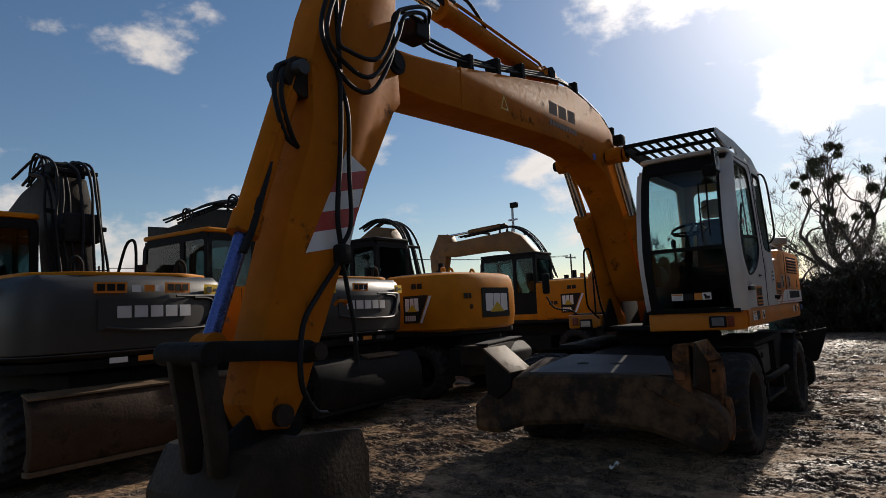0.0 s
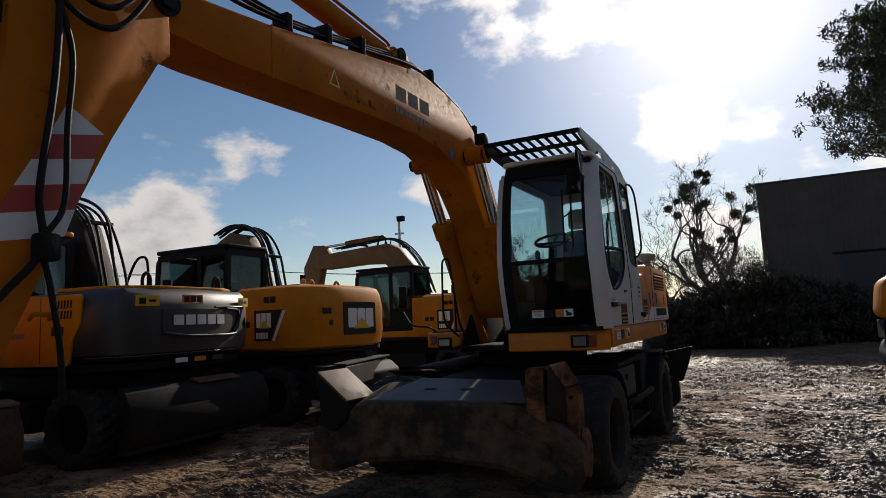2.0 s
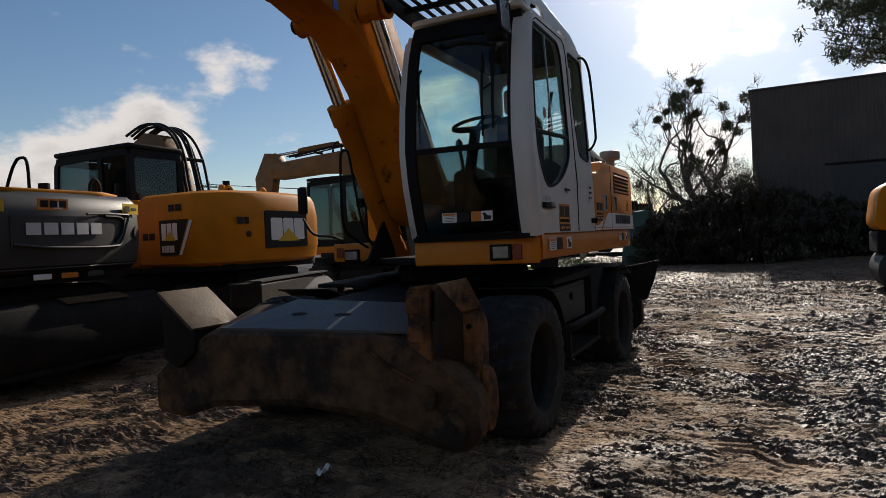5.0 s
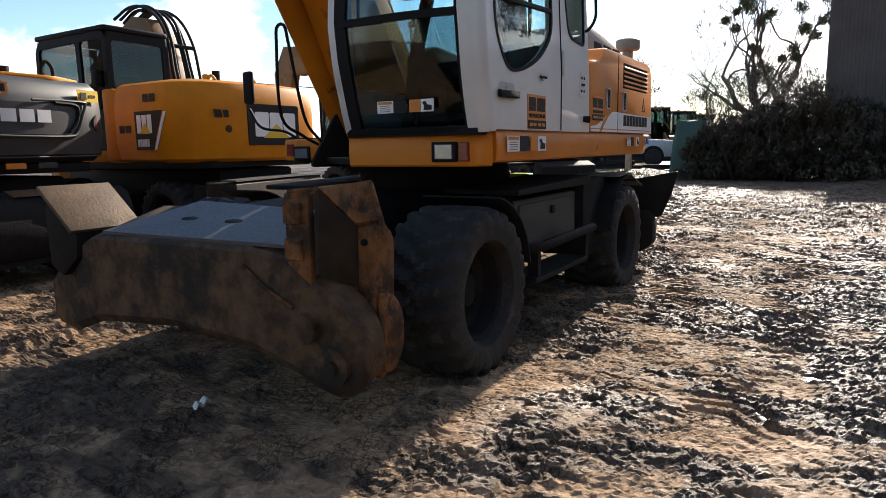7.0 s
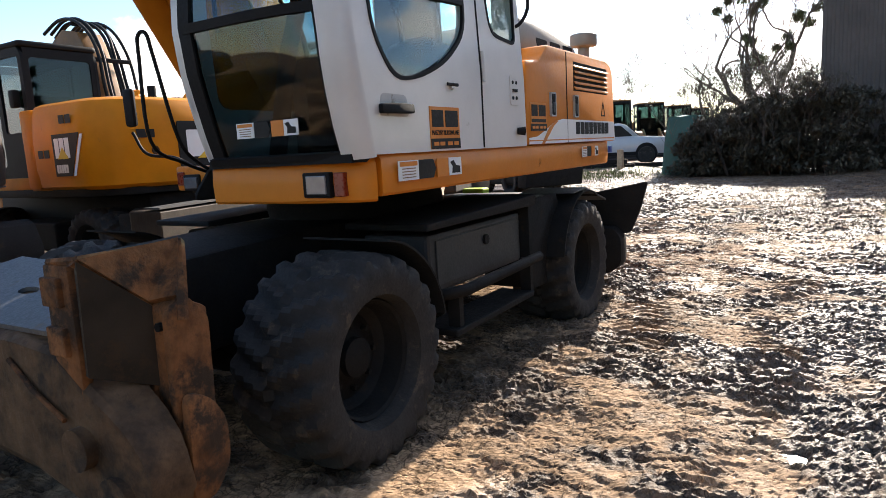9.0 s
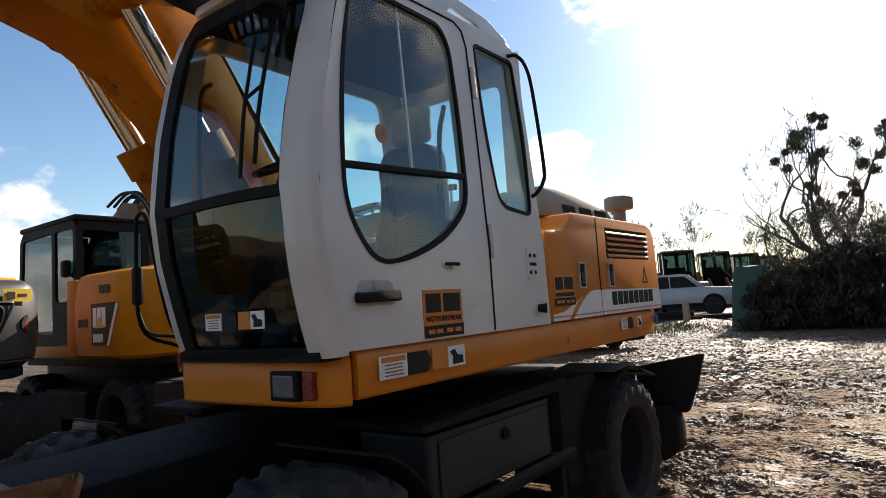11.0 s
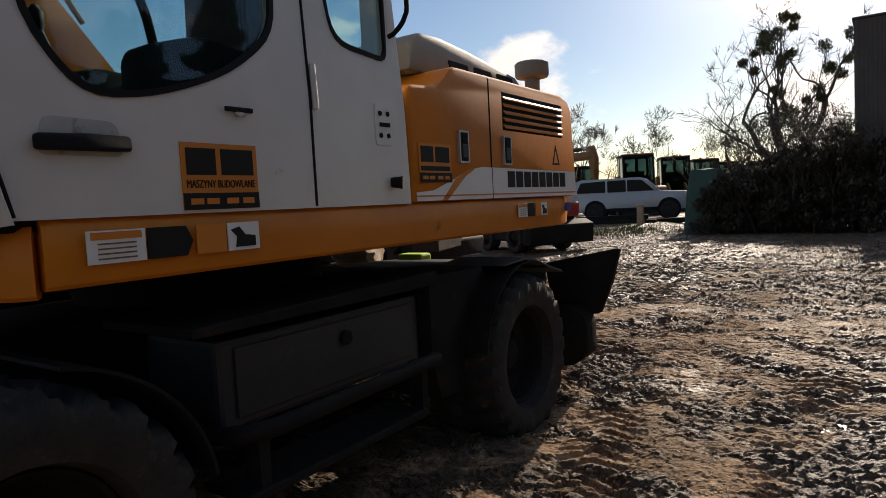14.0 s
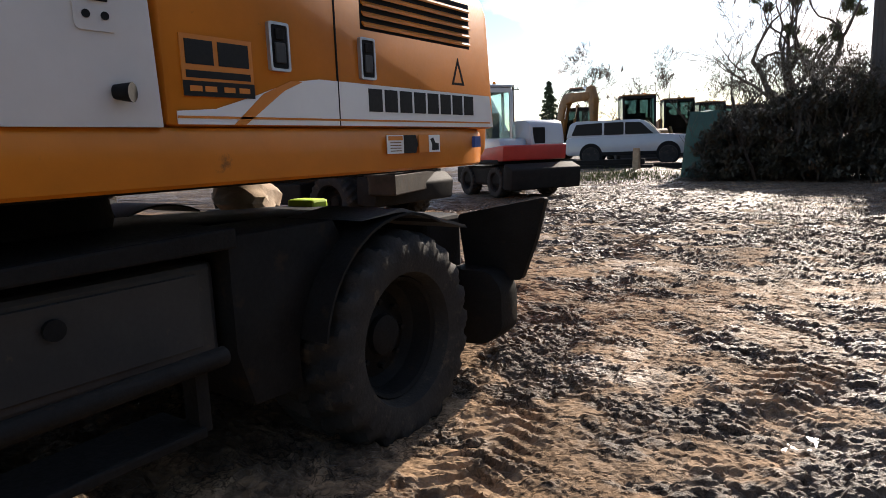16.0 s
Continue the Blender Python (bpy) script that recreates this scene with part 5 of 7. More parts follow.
top = [(1.28, 1.95), (1.05, 2.25), (0.74, 2.62), (0.48, 3.08), (0.22, 3.45), (-0.02, 3.66), (-0.30, 3.80), (-0.70, 3.88), (-1.15, 3.93), (-1.90, 3.80), (-2.68, 3.665), (-3.25, 3.56), (-3.80, 3.49), (-4.06, 3.47)]
bot = [(-4.20, 3.40), (-4.22, 3.28), (-4.12, 3.20), (-3.60, 3.19), (-3.10, 3.215), (-1.99, 3.27), (-1.30, 3.29), (-0.85, 3.265), (-0.36, 3.13), (-0.12, 2.98), (0.10, 2.75), (0.32, 2.40), (0.52, 2.02), (0.72, 1.70), (0.86, 1.60), (1.10, 1.60), (1.30, 1.76)]
bm = prism(top + bot, BX0, BX1, 0.012)
boom = part("boom", bm, BOOM_ORANGE, ex, "weathered orange gooseneck boom", 24)
part("boom_pin", rod((BX0 - 0.06, -4.06, 3.34), (BX1 + 0.06, -4.06, 3.34), 0.085, 20), DARK, boom, "", 40)
part("pin_cap", rod((BX1 + 0.05, -4.06, 3.34), (BX1 + 0.075, -4.06, 3.34), 0.05, 14), BLACK_PLASTIC, boom, "", 40)
part("boom_seam", tube([(BX1 + 0.002, -3.2, 3.20), (BX1 + 0.002, -3.2, 3.57)], 0.007, 6), BOOM_ORANGE, boom)
letter_bars(boom, FADED, -1.66, -1.02, 3.53, 3.66, 3, BX1 + 0.001)
letter_bars(boom, FADED, -1.66, -1.02, 3.41, 3.47, 9, BX1 + 0.001)
part("boom_triangle", slab([(-2.60, 3.36), (-2.46, 3.36), (-2.53, 3.50)], BX1 + 0.001, 0.003, "x", 0, holes=[[(-2.575, 3.373), (-2.485, 3.373), (-2.53, 3.47)]]), STICKER_YELLOW, boom)
part("blue_sign", slab(rect(-0.62, 3.22, -0.55, 3.29), BX1 + 0.001, 0.003, "x"), mat("blue_sign", (0.03, 0.12, 0.45), 0.4), boom)
cylinder_part(boom, "boom_cylinder", (-0.55, 0.98, 1.36), (-0.55, -0.25, 3.30), 0.67, 0.105, BOOM_ORANGE, CHROME)
cylinder_part(boom, "boom_cylinder", (0.08, 0.98, 1.36), (0.08, -0.25, 3.30), 0.64, 0.100, BOOM_ORANGE, CHROME)
part("cylinder_pin", rod((-0.70, -0.25, 3.30), (0.22, -0.25, 3.30), 0.06, 18), DARK, boom, "", 40)
part("pin_plate", lathe([(0, 0.10), (0.02, 0.10)], (0.20, -0.25, 3.30), 20), BOOM_ORANGE, boom, "", 40)
# stick cylinder on top of the boom
cylinder_part(boom, "stick_cylinder", (-0.24, -1.42, 4.02), (-0.24, -4.20, 4.20), 0.62, 0.09, BOOM_ORANGE, CHROME)
bm = prism(round_poly([(-1.62, 3.80), (-1.20, 3.86), (-1.30, 4.06), (-1.42, 4.10), (-1.52, 4.02)], 0.04), -0.38, -0.34, 0.004)
part("cylinder_ear", bm, BOOM_ORANGE, boom, "", 40)
bm = prism(round_poly([(-1.62, 3.80), (-1.20, 3.86), (-1.30, 4.06), (-1.42, 4.10), (-1.52, 4.02)], 0.04), -0.14, -0.10, 0.004)
part("cylinder_ear", bm, BOOM_ORANGE, boom, "", 40)
part("ear_pin", rod((-0.40, -1.42, 4.02), (-0.08, -1.42, 4.02), 0.065, 16), DARK, boom, "", 40)
part("boom_lamp", box((-0.02, -0.05, 3.48), (0.10, 0.08, 3.60), 0.015), BLACK_PLASTIC, boom, "small black boom work lamp", 40)
part("lamp_stalk", rod((0.02, 0.02, 3.48), (-0.02, 0.12, 3.40), 0.012, 8), BLACK_PLASTIC, boom)
# pipes and hoses along the boom
for k, dz in enumerate((0.02, 0.055, 0.09)):
    x = -0.08 - 0.03 * k
    line = [(x, 0.95, 2.42 + dz), (x, 0.55, 3.02 + dz), (x, 0.25, 3.45 + dz), (x, -0.02, 3.70 + dz), (x, -0.35, 3.83 + dz), (x, -1.15, 3.95 + dz), (x, -2.0, 3.82 + dz), (x, -2.9, 3.66 + dz), (x, -3.5, 3.60 + dz + 0.03 * k), (x, -3.75, 3.66 + dz)]
    hose(boom, line, 0.015, "boom_pipe", 5)
for y, z in ((-0.9, 3.93), (-2.1, 3.80), (-2.55, 3.72), (-3.0, 3.62), (0.1, 3.62)):
    part("pipe_clamp", box((-0.19, y - 0.03, z - 0.04), (-0.05, y + 0.03, z + 0.12), 0.008), DARK, boom)
# hoses from the boom end to the stick
g = random.Random(21)
for k in range(3):
    x = 0.04 + 0.04 * k
    dz = (0.0, 0.10, 0.22)[k]
    w = [g.uniform(-0.05, 0.05) for _ in range(5)]
    hose(boom, [(-0.1, -3.60, 3.68), (x, -3.80, 3.72 + dz * 0.3), (x + 0.02, -4.08 + w[0], 3.66), (x + 0.03, -4.20 + w[1], 3.34 + dz), (x + 0.02, -4.40 + w[2], 3.04 + dz * 0.9), (x, -4.60 + w[3], 3.06 + dz * 0.7), (x, -4.76 + w[4], 3.30), (x - 0.02, -4.70 + 0.08 * k, 3.62 + dz), (x - 0.05, -4.50 + 0.08 * k, 4.0)], 0.0155, "hose", 7)
for k in range(2):
    y = -4.90 - 0.05 * k
    hose(boom, [(-0.10 + 0.05 * k, -4.84, 3.10), (-0.08, y - 0.06, 3.08), (-0.06, y - 0.13, 2.92), (-0.04, y - 0.12, 2.76), (-0.06, y - 0.05, 2.64), (-0.08, -4.90, 2.60)], 0.015, "hose", 6)
hose(boom, [(-0.12, -4.92, 2.95), (-0.10, -5.02, 2.70), (-0.06, -5.14, 2.42), (-0.04, -5.26, 2.10), (-0.05, -5.32, 1.95)], 0.022, "hose", 5)
part("hose_block", box((-0.14, -3.86, 3.60), (0.04, -3.68, 3.76), 0.02), BLACK_PLASTIC, boom)
part("cylinder_hose", tube(bend([(-0.24, -3.1, 4.22), (-0.20, -2.85, 4.34), (-0.18, -2.6, 4.20), (-0.2, -2.5, 4.12)]), 0.016, 8), HOSE, boom, "", 60)
part("hose_block", box((-0.30, -3.20, 4.14), (-0.18, -2.98, 4.26), 0.02), BLACK_PLASTIC, boom)

# --- stick, bucket link and bucket
SX0, SX1 = -0.27, 0.0
sp = [(-4.02, 3.05), (-4.05, 3.55), (-4.02, 3.85), (-4.06, 4.22), (-4.20, 4.36), (-4.36, 4.30), (-4.58, 3.90), (-4.74, 3.50), (-4.84, 3.15), (-4.84, 2.80), (-4.88, 2.60), (-5.02, 2.25), (-5.14, 1.84), (-5.25, 1.45), (-5.32, 1.15), (-5.26, 1.02), (-5.08, 1.00), (-4.97, 1.16), (-4.84, 1.46), (-4.59, 2.02), (-4.36, 2.50), (-4.10, 2.97)]
stick = part("stick", prism(sp[::-1], SX0, SX1, 0.012), BOOM_ORANGE, ex, "weathered orange stick with worn paint", 24)
for k in range(4):
    z0 = 2.46 - 0.125 * k
    yc = lambda z: -4.40 + (z - 2.46) * 0.36
    yl = lambda z: -4.66 + (z - 2.46) * 0.55
    q = [(yl(z0), z0), (yc(z0), z0 + 0.06), (yc(z0 - 0.125), z0 - 0.065), (yl(z0 - 0.125), z0 - 0.125)]
    part("hazard_stripe", slab(q, SX1 + 0.001, 0.003, "x"), STICKER_RED if k % 2 == 0 else STICKER_WHITE, stick)
part("hazard_tip", slab([(-4.66, 2.46), (-4.40, 2.52), (-4.58, 2.62)], SX1 + 0.001, 0.003, "x"), STICKER_WHITE, stick)
cylinder_part(stick, "bucket_cylinder", (-0.12, -4.89, 3.08), (-0.12, -5.49, 1.47), 0.62, 0.075, BOOM_ORANGE, BLUE_ROD)
part("cylinder_bracket", prism(round_poly([(-5.02, 2.98), (-4.96, 3.14), (-4.78, 3.16), (-4.76, 2.92), (-4.90, 2.90)], 0.04), -0.20, -0.04, 0.01), OILY_SHADED, stick, "", 40)
part("bracket_pin", rod((-0.26, -4.93, 3.06), (0.03, -4.93, 3.06), 0.045, 14), GREY_STEEL, stick, "", 40)
for x0 in (-0.30, -0.02):
    part("bucket_link", prism(round_poly([(-5.66, 1.49), (-5.56, 1.50), (-4.92, 1.465), (-4.85, 1.40), (-4.92, 1.335), (-5.2, 1.375), (-5.6, 1.40)], 0.04), x0, x0 + 0.05, 0.006), DARK, stick, "", 40)
part("link_pin", rod((-0.42, -4.91, 1.40), (0.08, -4.91, 1.40), 0.05, 16), OILY_SHADED, stick, "", 40)
part("link_pin", rod((-0.34, -5.60, 1.44), (0.08, -5.60, 1.44), 0.06, 16), DARK, stick, "", 40)
for x0 in (-0.24, -0.02):
    part("bucket_rod", prism(round_poly([(-5.66, 1.47), (-5.55, 1.47), (-5.48, 1.05), (-5.48, 0.84), (-5.57, 0.84), (-5.60, 1.1)], 0.04), x0, x0 + 0.05, 0.008), OILY_SHADED, stick, "", 40)
hose(stick, [(0.03, -4.66, 3.75), (0.03, -4.64, 3.2), (0.04, -4.66, 2.7), (0.05, -4.72, 2.2), (0.04, -4.70, 1.95), (0.03, -4.85, 1.75), (0.06, -5.02, 1.55), (0.08, -5.06, 1.25), (0.06, -4.95, 1.08), (0.04, -4.85, 1.05)], 0.016)
hose(stick, [(0.03, -4.66, 3.1), (0.03, -4.58, 2.85), (0.04, -4.60, 2.5), (0.06, -4.62, 2.15), (0.05, -4.70, 1.98), (0.04, -4.66, 1.8), (0.05, -4.62, 1.55), (0.05, -4.60, 1.30)], 0.014)
part("hose_coupling", box((0.0, -4.73, 1.90), (0.075, -4.63, 2.02), 0.02), DARK, stick, "", 40)
part("stick_eye", tube([(0.0, -4.72, 1.66), (0.03, -4.72, 1.68), (0.03, -4.64, 1.68), (0.0, -4.64, 1.66)], 0.010, 6), BOOM_ORANGE, stick)
bk = new("bucket")
bk.parent = ex
shell = [(-5.12, 0.98), (-5.42, 0.94), (-5.54, 0.72), (-5.54, 0.40), (-5.40, 0.14), (-5.08, 0.03), (-4.72, 0.05)]
inner_ = [(-4.72, 0.085), (-5.08, 0.065), (-5.37, 0.17), (-5.50, 0.41), (-5.50, 0.71), (-5.40, 0.90), (-5.12, 0.94)]
part("bucket_shell", prism(shell + inner_, -0.62, 0.10, 0.004), OILY_SHADED, bk, "dark scraped steel bucket shell", 40)
cheek = round_poly(shell + [(-4.62, 0.10), (-4.60, 0.78), (-4.66, 0.94), (-4.98, 0.97)], 0.025)
for x in (-0.64, 0.09):
    part("bucket_cheek", prism(cheek, x, x + 0.03, 0.004), OILY_SHADED, bk, "", 40)
part("cutting_edge", prism([(-4.74, 0.04), (-4.56, 0.03), (-4.56, 0.045), (-4.72, 0.10)], -0.66, 0.14, 0.004), GREY_STEEL, bk)
for x in (-0.33, -0.07):
    part("bucket_ear", prism(round_poly([(-5.50, 0.84), (-5.46, 1.00), (-5.20, 1.16), (-5.02, 1.14), (-4.92, 0.98), (-5.1, 0.88)], 0.06), x - 0.02, x + 0.02, 0.006), DARK, bk, "", 40)
part("bucket_pin", rod((-0.42, -5.14, 1.08), (0.04, -5.14, 1.08), 0.06, 18), OILY_SHADED, bk, "", 40)


# ---------------------------------------------------------------- the parked row of other excavators
def simple_cab(e, paint, roof_paint, x0, x1, y0, y1, z0, z1, glass=DARK_GLASS):
    """A glazed cab: posts, panes, roof; front at y0."""
    cb = new("cab")
    cb.parent = e
    ym = y0 + (y1 - y0) * 0.62
    out = round_poly([(y0 - 0.04, z0), (y0 - 0.10, z0 + 0.5), (y0 - 0.02, z1 - 0.15), (y0 + 0.12, z1), (y1 - 0.08, z1), (y1, z1 - 0.10), (y1, z0)], 0.06)
    wa = round_poly([(y0 + 0.04, z0 + 0.35), (y0 + 0.0, z0 + 0.65), (y0 + 0.08, z1 - 0.14), (ym - 0.05, z1 - 0.12), (ym - 0.05, z0 + 0.30)], 0.06)
    wb = round_poly([(ym + 0.05, z0 + 0.75), (ym + 0.05, z1 - 0.12), (y1 - 0.08, z1 - 0.12), (y1 - 0.08, z0 + 0.75)], 0.06)
    for x in (x0, x1 - 0.04):
        part("cab_side", slab(out, x, 0.04, "x", 0, holes=[wa, wb]), paint, cb, "", 30)
        for w in (wa, wb):
            part("side_pane", slab(grow(w, 0.01), x + 0.015, 0.006, "x"), glass, cb)
    for y, zz0 in ((y0 - 0.02, z0 + 0.10), (y1 - 0.04, z0 + 0.55)):
        hole = round_poly(rect(x0 + 0.10, zz0, x1 - 0.10, z1 - 0.14), 0.06)
        part("cab_end", slab(rect(x0 + 0.04, z0, x1 - 0.04, z1 - 0.02), y, 0.035, "y", 0, holes=[hole]), paint, cb)
        part("end_pane", slab(grow(hole, 0.01), y + 0.012, 0.006, "y"), glass, cb)
    part("cab_roof", slab(round_poly(rect(x0 - 0.02, y0 - 0.02, x1 + 0.02, y1 + 0.02), 0.08), z1 - 0.01, 0.075, "z", 0.025), roof_paint, cb, "", 40)
    part("cab_seat", box((x0 + 0.25, y0 + 0.65, z0 + 0.35), (x1 - 0.25, y1 - 0.25, z0 + 0.5), 0.04), SEAT, cb)
    part("cab_seat_back", box((x0 + 0.27, y1 - 0.38, z0 + 0.5), (x1 - 0.27, y1 - 0.26, z0 + 1.25), 0.04), SEAT, cb)
    return cb


def undercarriage(e, R=0.5, pale=True):
    for y in (-1.25, 1.35):
        for s in (1, -1):
            wheel(e, (s * 0.98, y, R - 0.02), R, 0.50, s, DARK)
        part("axle", rod((-0.8, y, R), (0.8, y, R), 0.12, 12), DARK, e, "", 40)
    # added block that keeps the underside dark in place of clutter
    part("belly_guard", box((-0.70, -1.85, 0.36), (0.70, 1.95, 1.12), 0.05), DARK, e, "", 30)
    part("chassis", prism(round_poly([(-1.9, 0.6), (-1.5, 0.48), (1.6, 0.48), (2.0, 0.6), (2.0, 0.95), (-1.9, 0.95)], 0.08), -0.45, 0.45, 0.02), DARK, e, "", 40)
    part("slewing_ring", lathe([(0.95, 0.6), (1.02, 0.66), (1.16, 0.66), (1.18, 0.6)], (0, 0, 0), 30, axis="z"), DARK, e, "", 40)
    for s in (1, -1):
        part("side_step", box((min(s * 0.5, s * 1.22), -0.6, 0.42), (max(s * 0.5, s * 1.22), 0.65, 0.80), 0.03), DARK, e)


def hose_bundle(e, path, n, x0, x1, seed, r=0.020, jitter=0.05):
    """Hoses that hug the boom side by side, with bands round them; path holds (y, z)."""
    g = random.Random(seed)
    for k in range(n):
        x = x0 + (x1 - x0) * k / max(1, n - 1)
        a, b = g.uniform(-1.6, 1.6) * jitter, g.uniform(0, 1.8) * jitter
        pts = [(x + g.uniform(-0.035, 0.035), y + a * (0.4 + 0.6 * math.sin(3.1 * i / (len(path) - 1))), z + b + g.uniform(-0.02, 0.02)) for i, (y, z) in enumerate(path)]
        hose(e, pts, r, "hose", 5)
    for i in range(2, len(path) - 1, 2):
        y, z = path[i]
        part("hose_band", box((x0 - 0.02, y - 0.025, z - 0.03), (x1 + 0.02, y + 0.025, z + 0.03), 0.01), BLACK_PLASTIC, e)


def hose_loops(e, centre, n, x0, x1, seed, size=0.26):
    """Slack loops of hose standing up from a fitting."""
    g = random.Random(seed)
    for k in range(n):
        x = x0 + (x1 - x0) * k / max(1, n - 1)
        s, q = size * g.uniform(0.7, 1.15), g.uniform(-0.1, 0.1)
        y, z = centre[0] + g.uniform(-0.12, 0.12), centre[1]
        hose(e, [(x, y + s, z - 0.12), (x, y + s * 0.9 + q, z + s * 0.6), (x + 0.02, y + s * 0.2 + q, z + s * 1.15), (x, y - s * 0.7 + q, z + s * 0.75), (x, y - s, z - 0.12)], 0.018, "hose", 5)


def grey_excavator(extra):
    """Anthracite and yellow wheeled excavator: rear at +y, cab at +x."""
    e = thing("wheeled_excavator", "anthracite and yellow wheeled excavator parked in a row", "excavator", "parked excavators")
    undercarriage(e)
    part("deck", slab(round_poly([(-1.22, -1.1), (1.22, -1.1), (1.22, 1.6), (0.9, 2.1), (-0.9, 2.1), (-1.22, 1.6)], 0.15), 1.16, 0.10, "z", 0.01), DARK, e, "", 40)
    # counterweight: bowed back, bulged in height
    ring = lambda g: [(-1.28 + g, 1.10), (-1.28 + g, 1.62), (-1.20 + g, 1.96), (-0.95, 2.16 - g), (-0.5, 2.25 - g), (0, 2.29 - g), (0.5, 2.25 - g), (0.95, 2.16 - g), (1.20 - g, 1.96), (1.28 - g, 1.62), (1.28 - g, 1.10)]
    bm = bmesh.new()
    rings = []
    for z, g in ((1.28, 0.16), (1.36, 0.04), (1.62, 0.0), (1.95, 0.015), (2.10, 0.06), (2.17, 0.16)):
        pts = bend([(x, y, z) for x, y in ring(g)], 4)
        rings.append([bm.verts.new(p) for p in pts])
    for a, b in zip(rings, rings[1:]):
        for k in range(len(a) - 1):
            bm.faces.new((a[k], a[k + 1], b[k + 1], b[k]))
        bm.faces.new((a[-1], a[0], b[0], b[-1]))
    bm.faces.new(rings[0])
    bm.faces.new(rings[-1])
    cw = part("counterweight", bm, GREY_PAINT, e, "anthracite cast counterweight", 40)
    part("top_edge", slab(round_poly([(-1.15, 0.9), (1.15, 0.9), (1.08, 1.80), (0.6, 2.10), (-0.6, 2.10), (-1.08, 1.80)], 0.12), 2.165, 0.045, "z", 0.008), YELLOW, e, "", 40)
    part("light_rim", tube([(x * 1.003, y * 1.003, 1.335) for x, y, z in bend([(a, b, 0) for a, b in ring(0.055)[1:-1]], 4)], 0.008, 6), GREY_STEEL, cw)
    # raised panel and silver lettering blocks on the back
    back = lambda x: 2.295 - 0.145 * x * x
    f = lambda u, v: (u, back(u) + 0.004, v)
    panel = part("raised_panel", sheet(f, steps(-0.86 if extra else -0.74, 0.55 if extra else 0.64, 12), [1.57, 1.60, 1.87, 1.90], 0.012), GREY_PAINT, cw, "", 40)
    off = -0.14 if extra else 0.0
    lip = [(0.62, 1.60), (0.2, 1.555), (-0.55, 1.55), (-0.70, 1.60), (-0.80, 1.80), (-0.84, 1.90), (-0.78, 1.935), (-0.2, 1.925)]
    part("panel_lip", tube(bend([(u + off, back(u + off) + 0.010, v) for u, v in lip], 5), 0.016, 6), GREY_PAINT, cw, "", 60)
    # black bar paints the shade inside the curved recess
    part("panel_shadow_gap", tube(bend([(u + off, back(u + off) + 0.012, v) for u, v in ((-0.60, 1.60), (-0.70, 1.70), (-0.74, 1.84), (-0.68, 1.895), (-0.45, 1.905))], 5), 0.022, 6), BLACK_PLASTIC, cw, "", 60)
    for k in range(5):
        a = (0.36 if extra else 0.50) - 0.185 * k
        f = lambda u, v: (u, back(u) + 0.020, v)
        part("letter_block", sheet(f, steps(a, a - 0.150, 3), [1.695, 1.705, 1.815, 1.825], 0.006), SILVER, cw)
    for x in ((-0.36, 0.42) if extra else (0.20,)):
        f = lambda u, v: (u, back(u) + 0.010, v)
        s0 = part("dealer_sticker", sheet(f, steps(x - 0.17, x + 0.17, 3), [1.965, 2.085], 0.004), STICKER_ORANGE, cw)
        f = lambda u, v: (u, back(u) + 0.015, v)
        for q in (-0.14, -0.04, 0.06):
            part("sticker_block", sheet(f, [x + q, x + q + 0.08], [1.99, 2.065], 0.003), STICKER_BLACK, s0)
    f = lambda u, v: (u, back(u) + 0.012, v)
    part("white_notice", sheet(f, [0.10, 0.20], [1.975, 2.05], 0.004), STICKER_WHITE, cw)
    if extra:
        part("arrow_sticker", sheet(f, [-0.06, 0.06], [1.98, 2.055], 0.004), STICKER_ORANGE, cw)
        part("picture_sticker", sheet(f, [-0.16, -0.06], [1.98, 2.055], 0.004), STICKER_WHITE, cw)
    for x in ((0.84, -0.90) if not extra else (-0.90,)):
        wy = part("warning_sticker", sheet(f, steps(x - 0.15, x + 0.15, 4), [1.94, 2.07], 0.004), STICKER_YELLOW, cw)
        f2 = lambda u, v: (u, back(u) + 0.018, v)
        part("warning_mark", sheet(f2, [x + 0.03, x + 0.11], [1.965, 2.04], 0.003), STICKER_BLACK, wy)
        part("warning_mark", sheet(f2, [x - 0.10, x - 0.01], [1.99, 2.02], 0.003), STICKER_BLACK, wy)
    for s in (-1,):
        lamp = part("tail_lamp_recess", lathe([(-0.02, 0.12), (0.006, 0.115), (0.007, 0.01)], (0, 0, 0), 20, axis="y"), BLACK_PLASTIC, cw, "", 40)
        lamp.matrix_basis = Matrix.Translation((s * 1.06, 2.082, 1.70)) @ Matrix.Rotation(radians(-s * 38), 4, "Z") @ Matrix.Diagonal((1.35, 1, 0.95, 1))
        lens = part("tail_lamp", lathe([(0.0075, 0.075), (0.009, 0.06), (0.0095, 0.01)], (0, 0, 0), 16, axis="y"), DIM_LENS, cw, "", 40)
        lens.matrix_basis = lamp.matrix_basis
    for x in (-0.62, 0.62):
        part("lifting_eye", tube(bend([(x - 0.06, 1.93, 2.16), (x - 0.06, 1.93, 2.31), (x, 1.93, 2.38), (x + 0.06, 1.93, 2.31), (x + 0.06, 1.93, 2.16)], 4), 0.022, 8), DARK, e, "", 60)
    for x, mt in ((-0.45, GREY_STEEL), (-0.12, STICKER_ORANGE), (0.2, STICKER_WHITE)):
        part("lower_sticker", box((x, 2.20, 1.215), (x + 0.2, 2.215, 1.275), 0.004), mt, e)
    # sides
    for s in (1, -1):
        xa, xb = (1.262, 1.30) if s > 0 else (-1.30, -1.262)
        face = xb if s > 0 else xa - 0.003
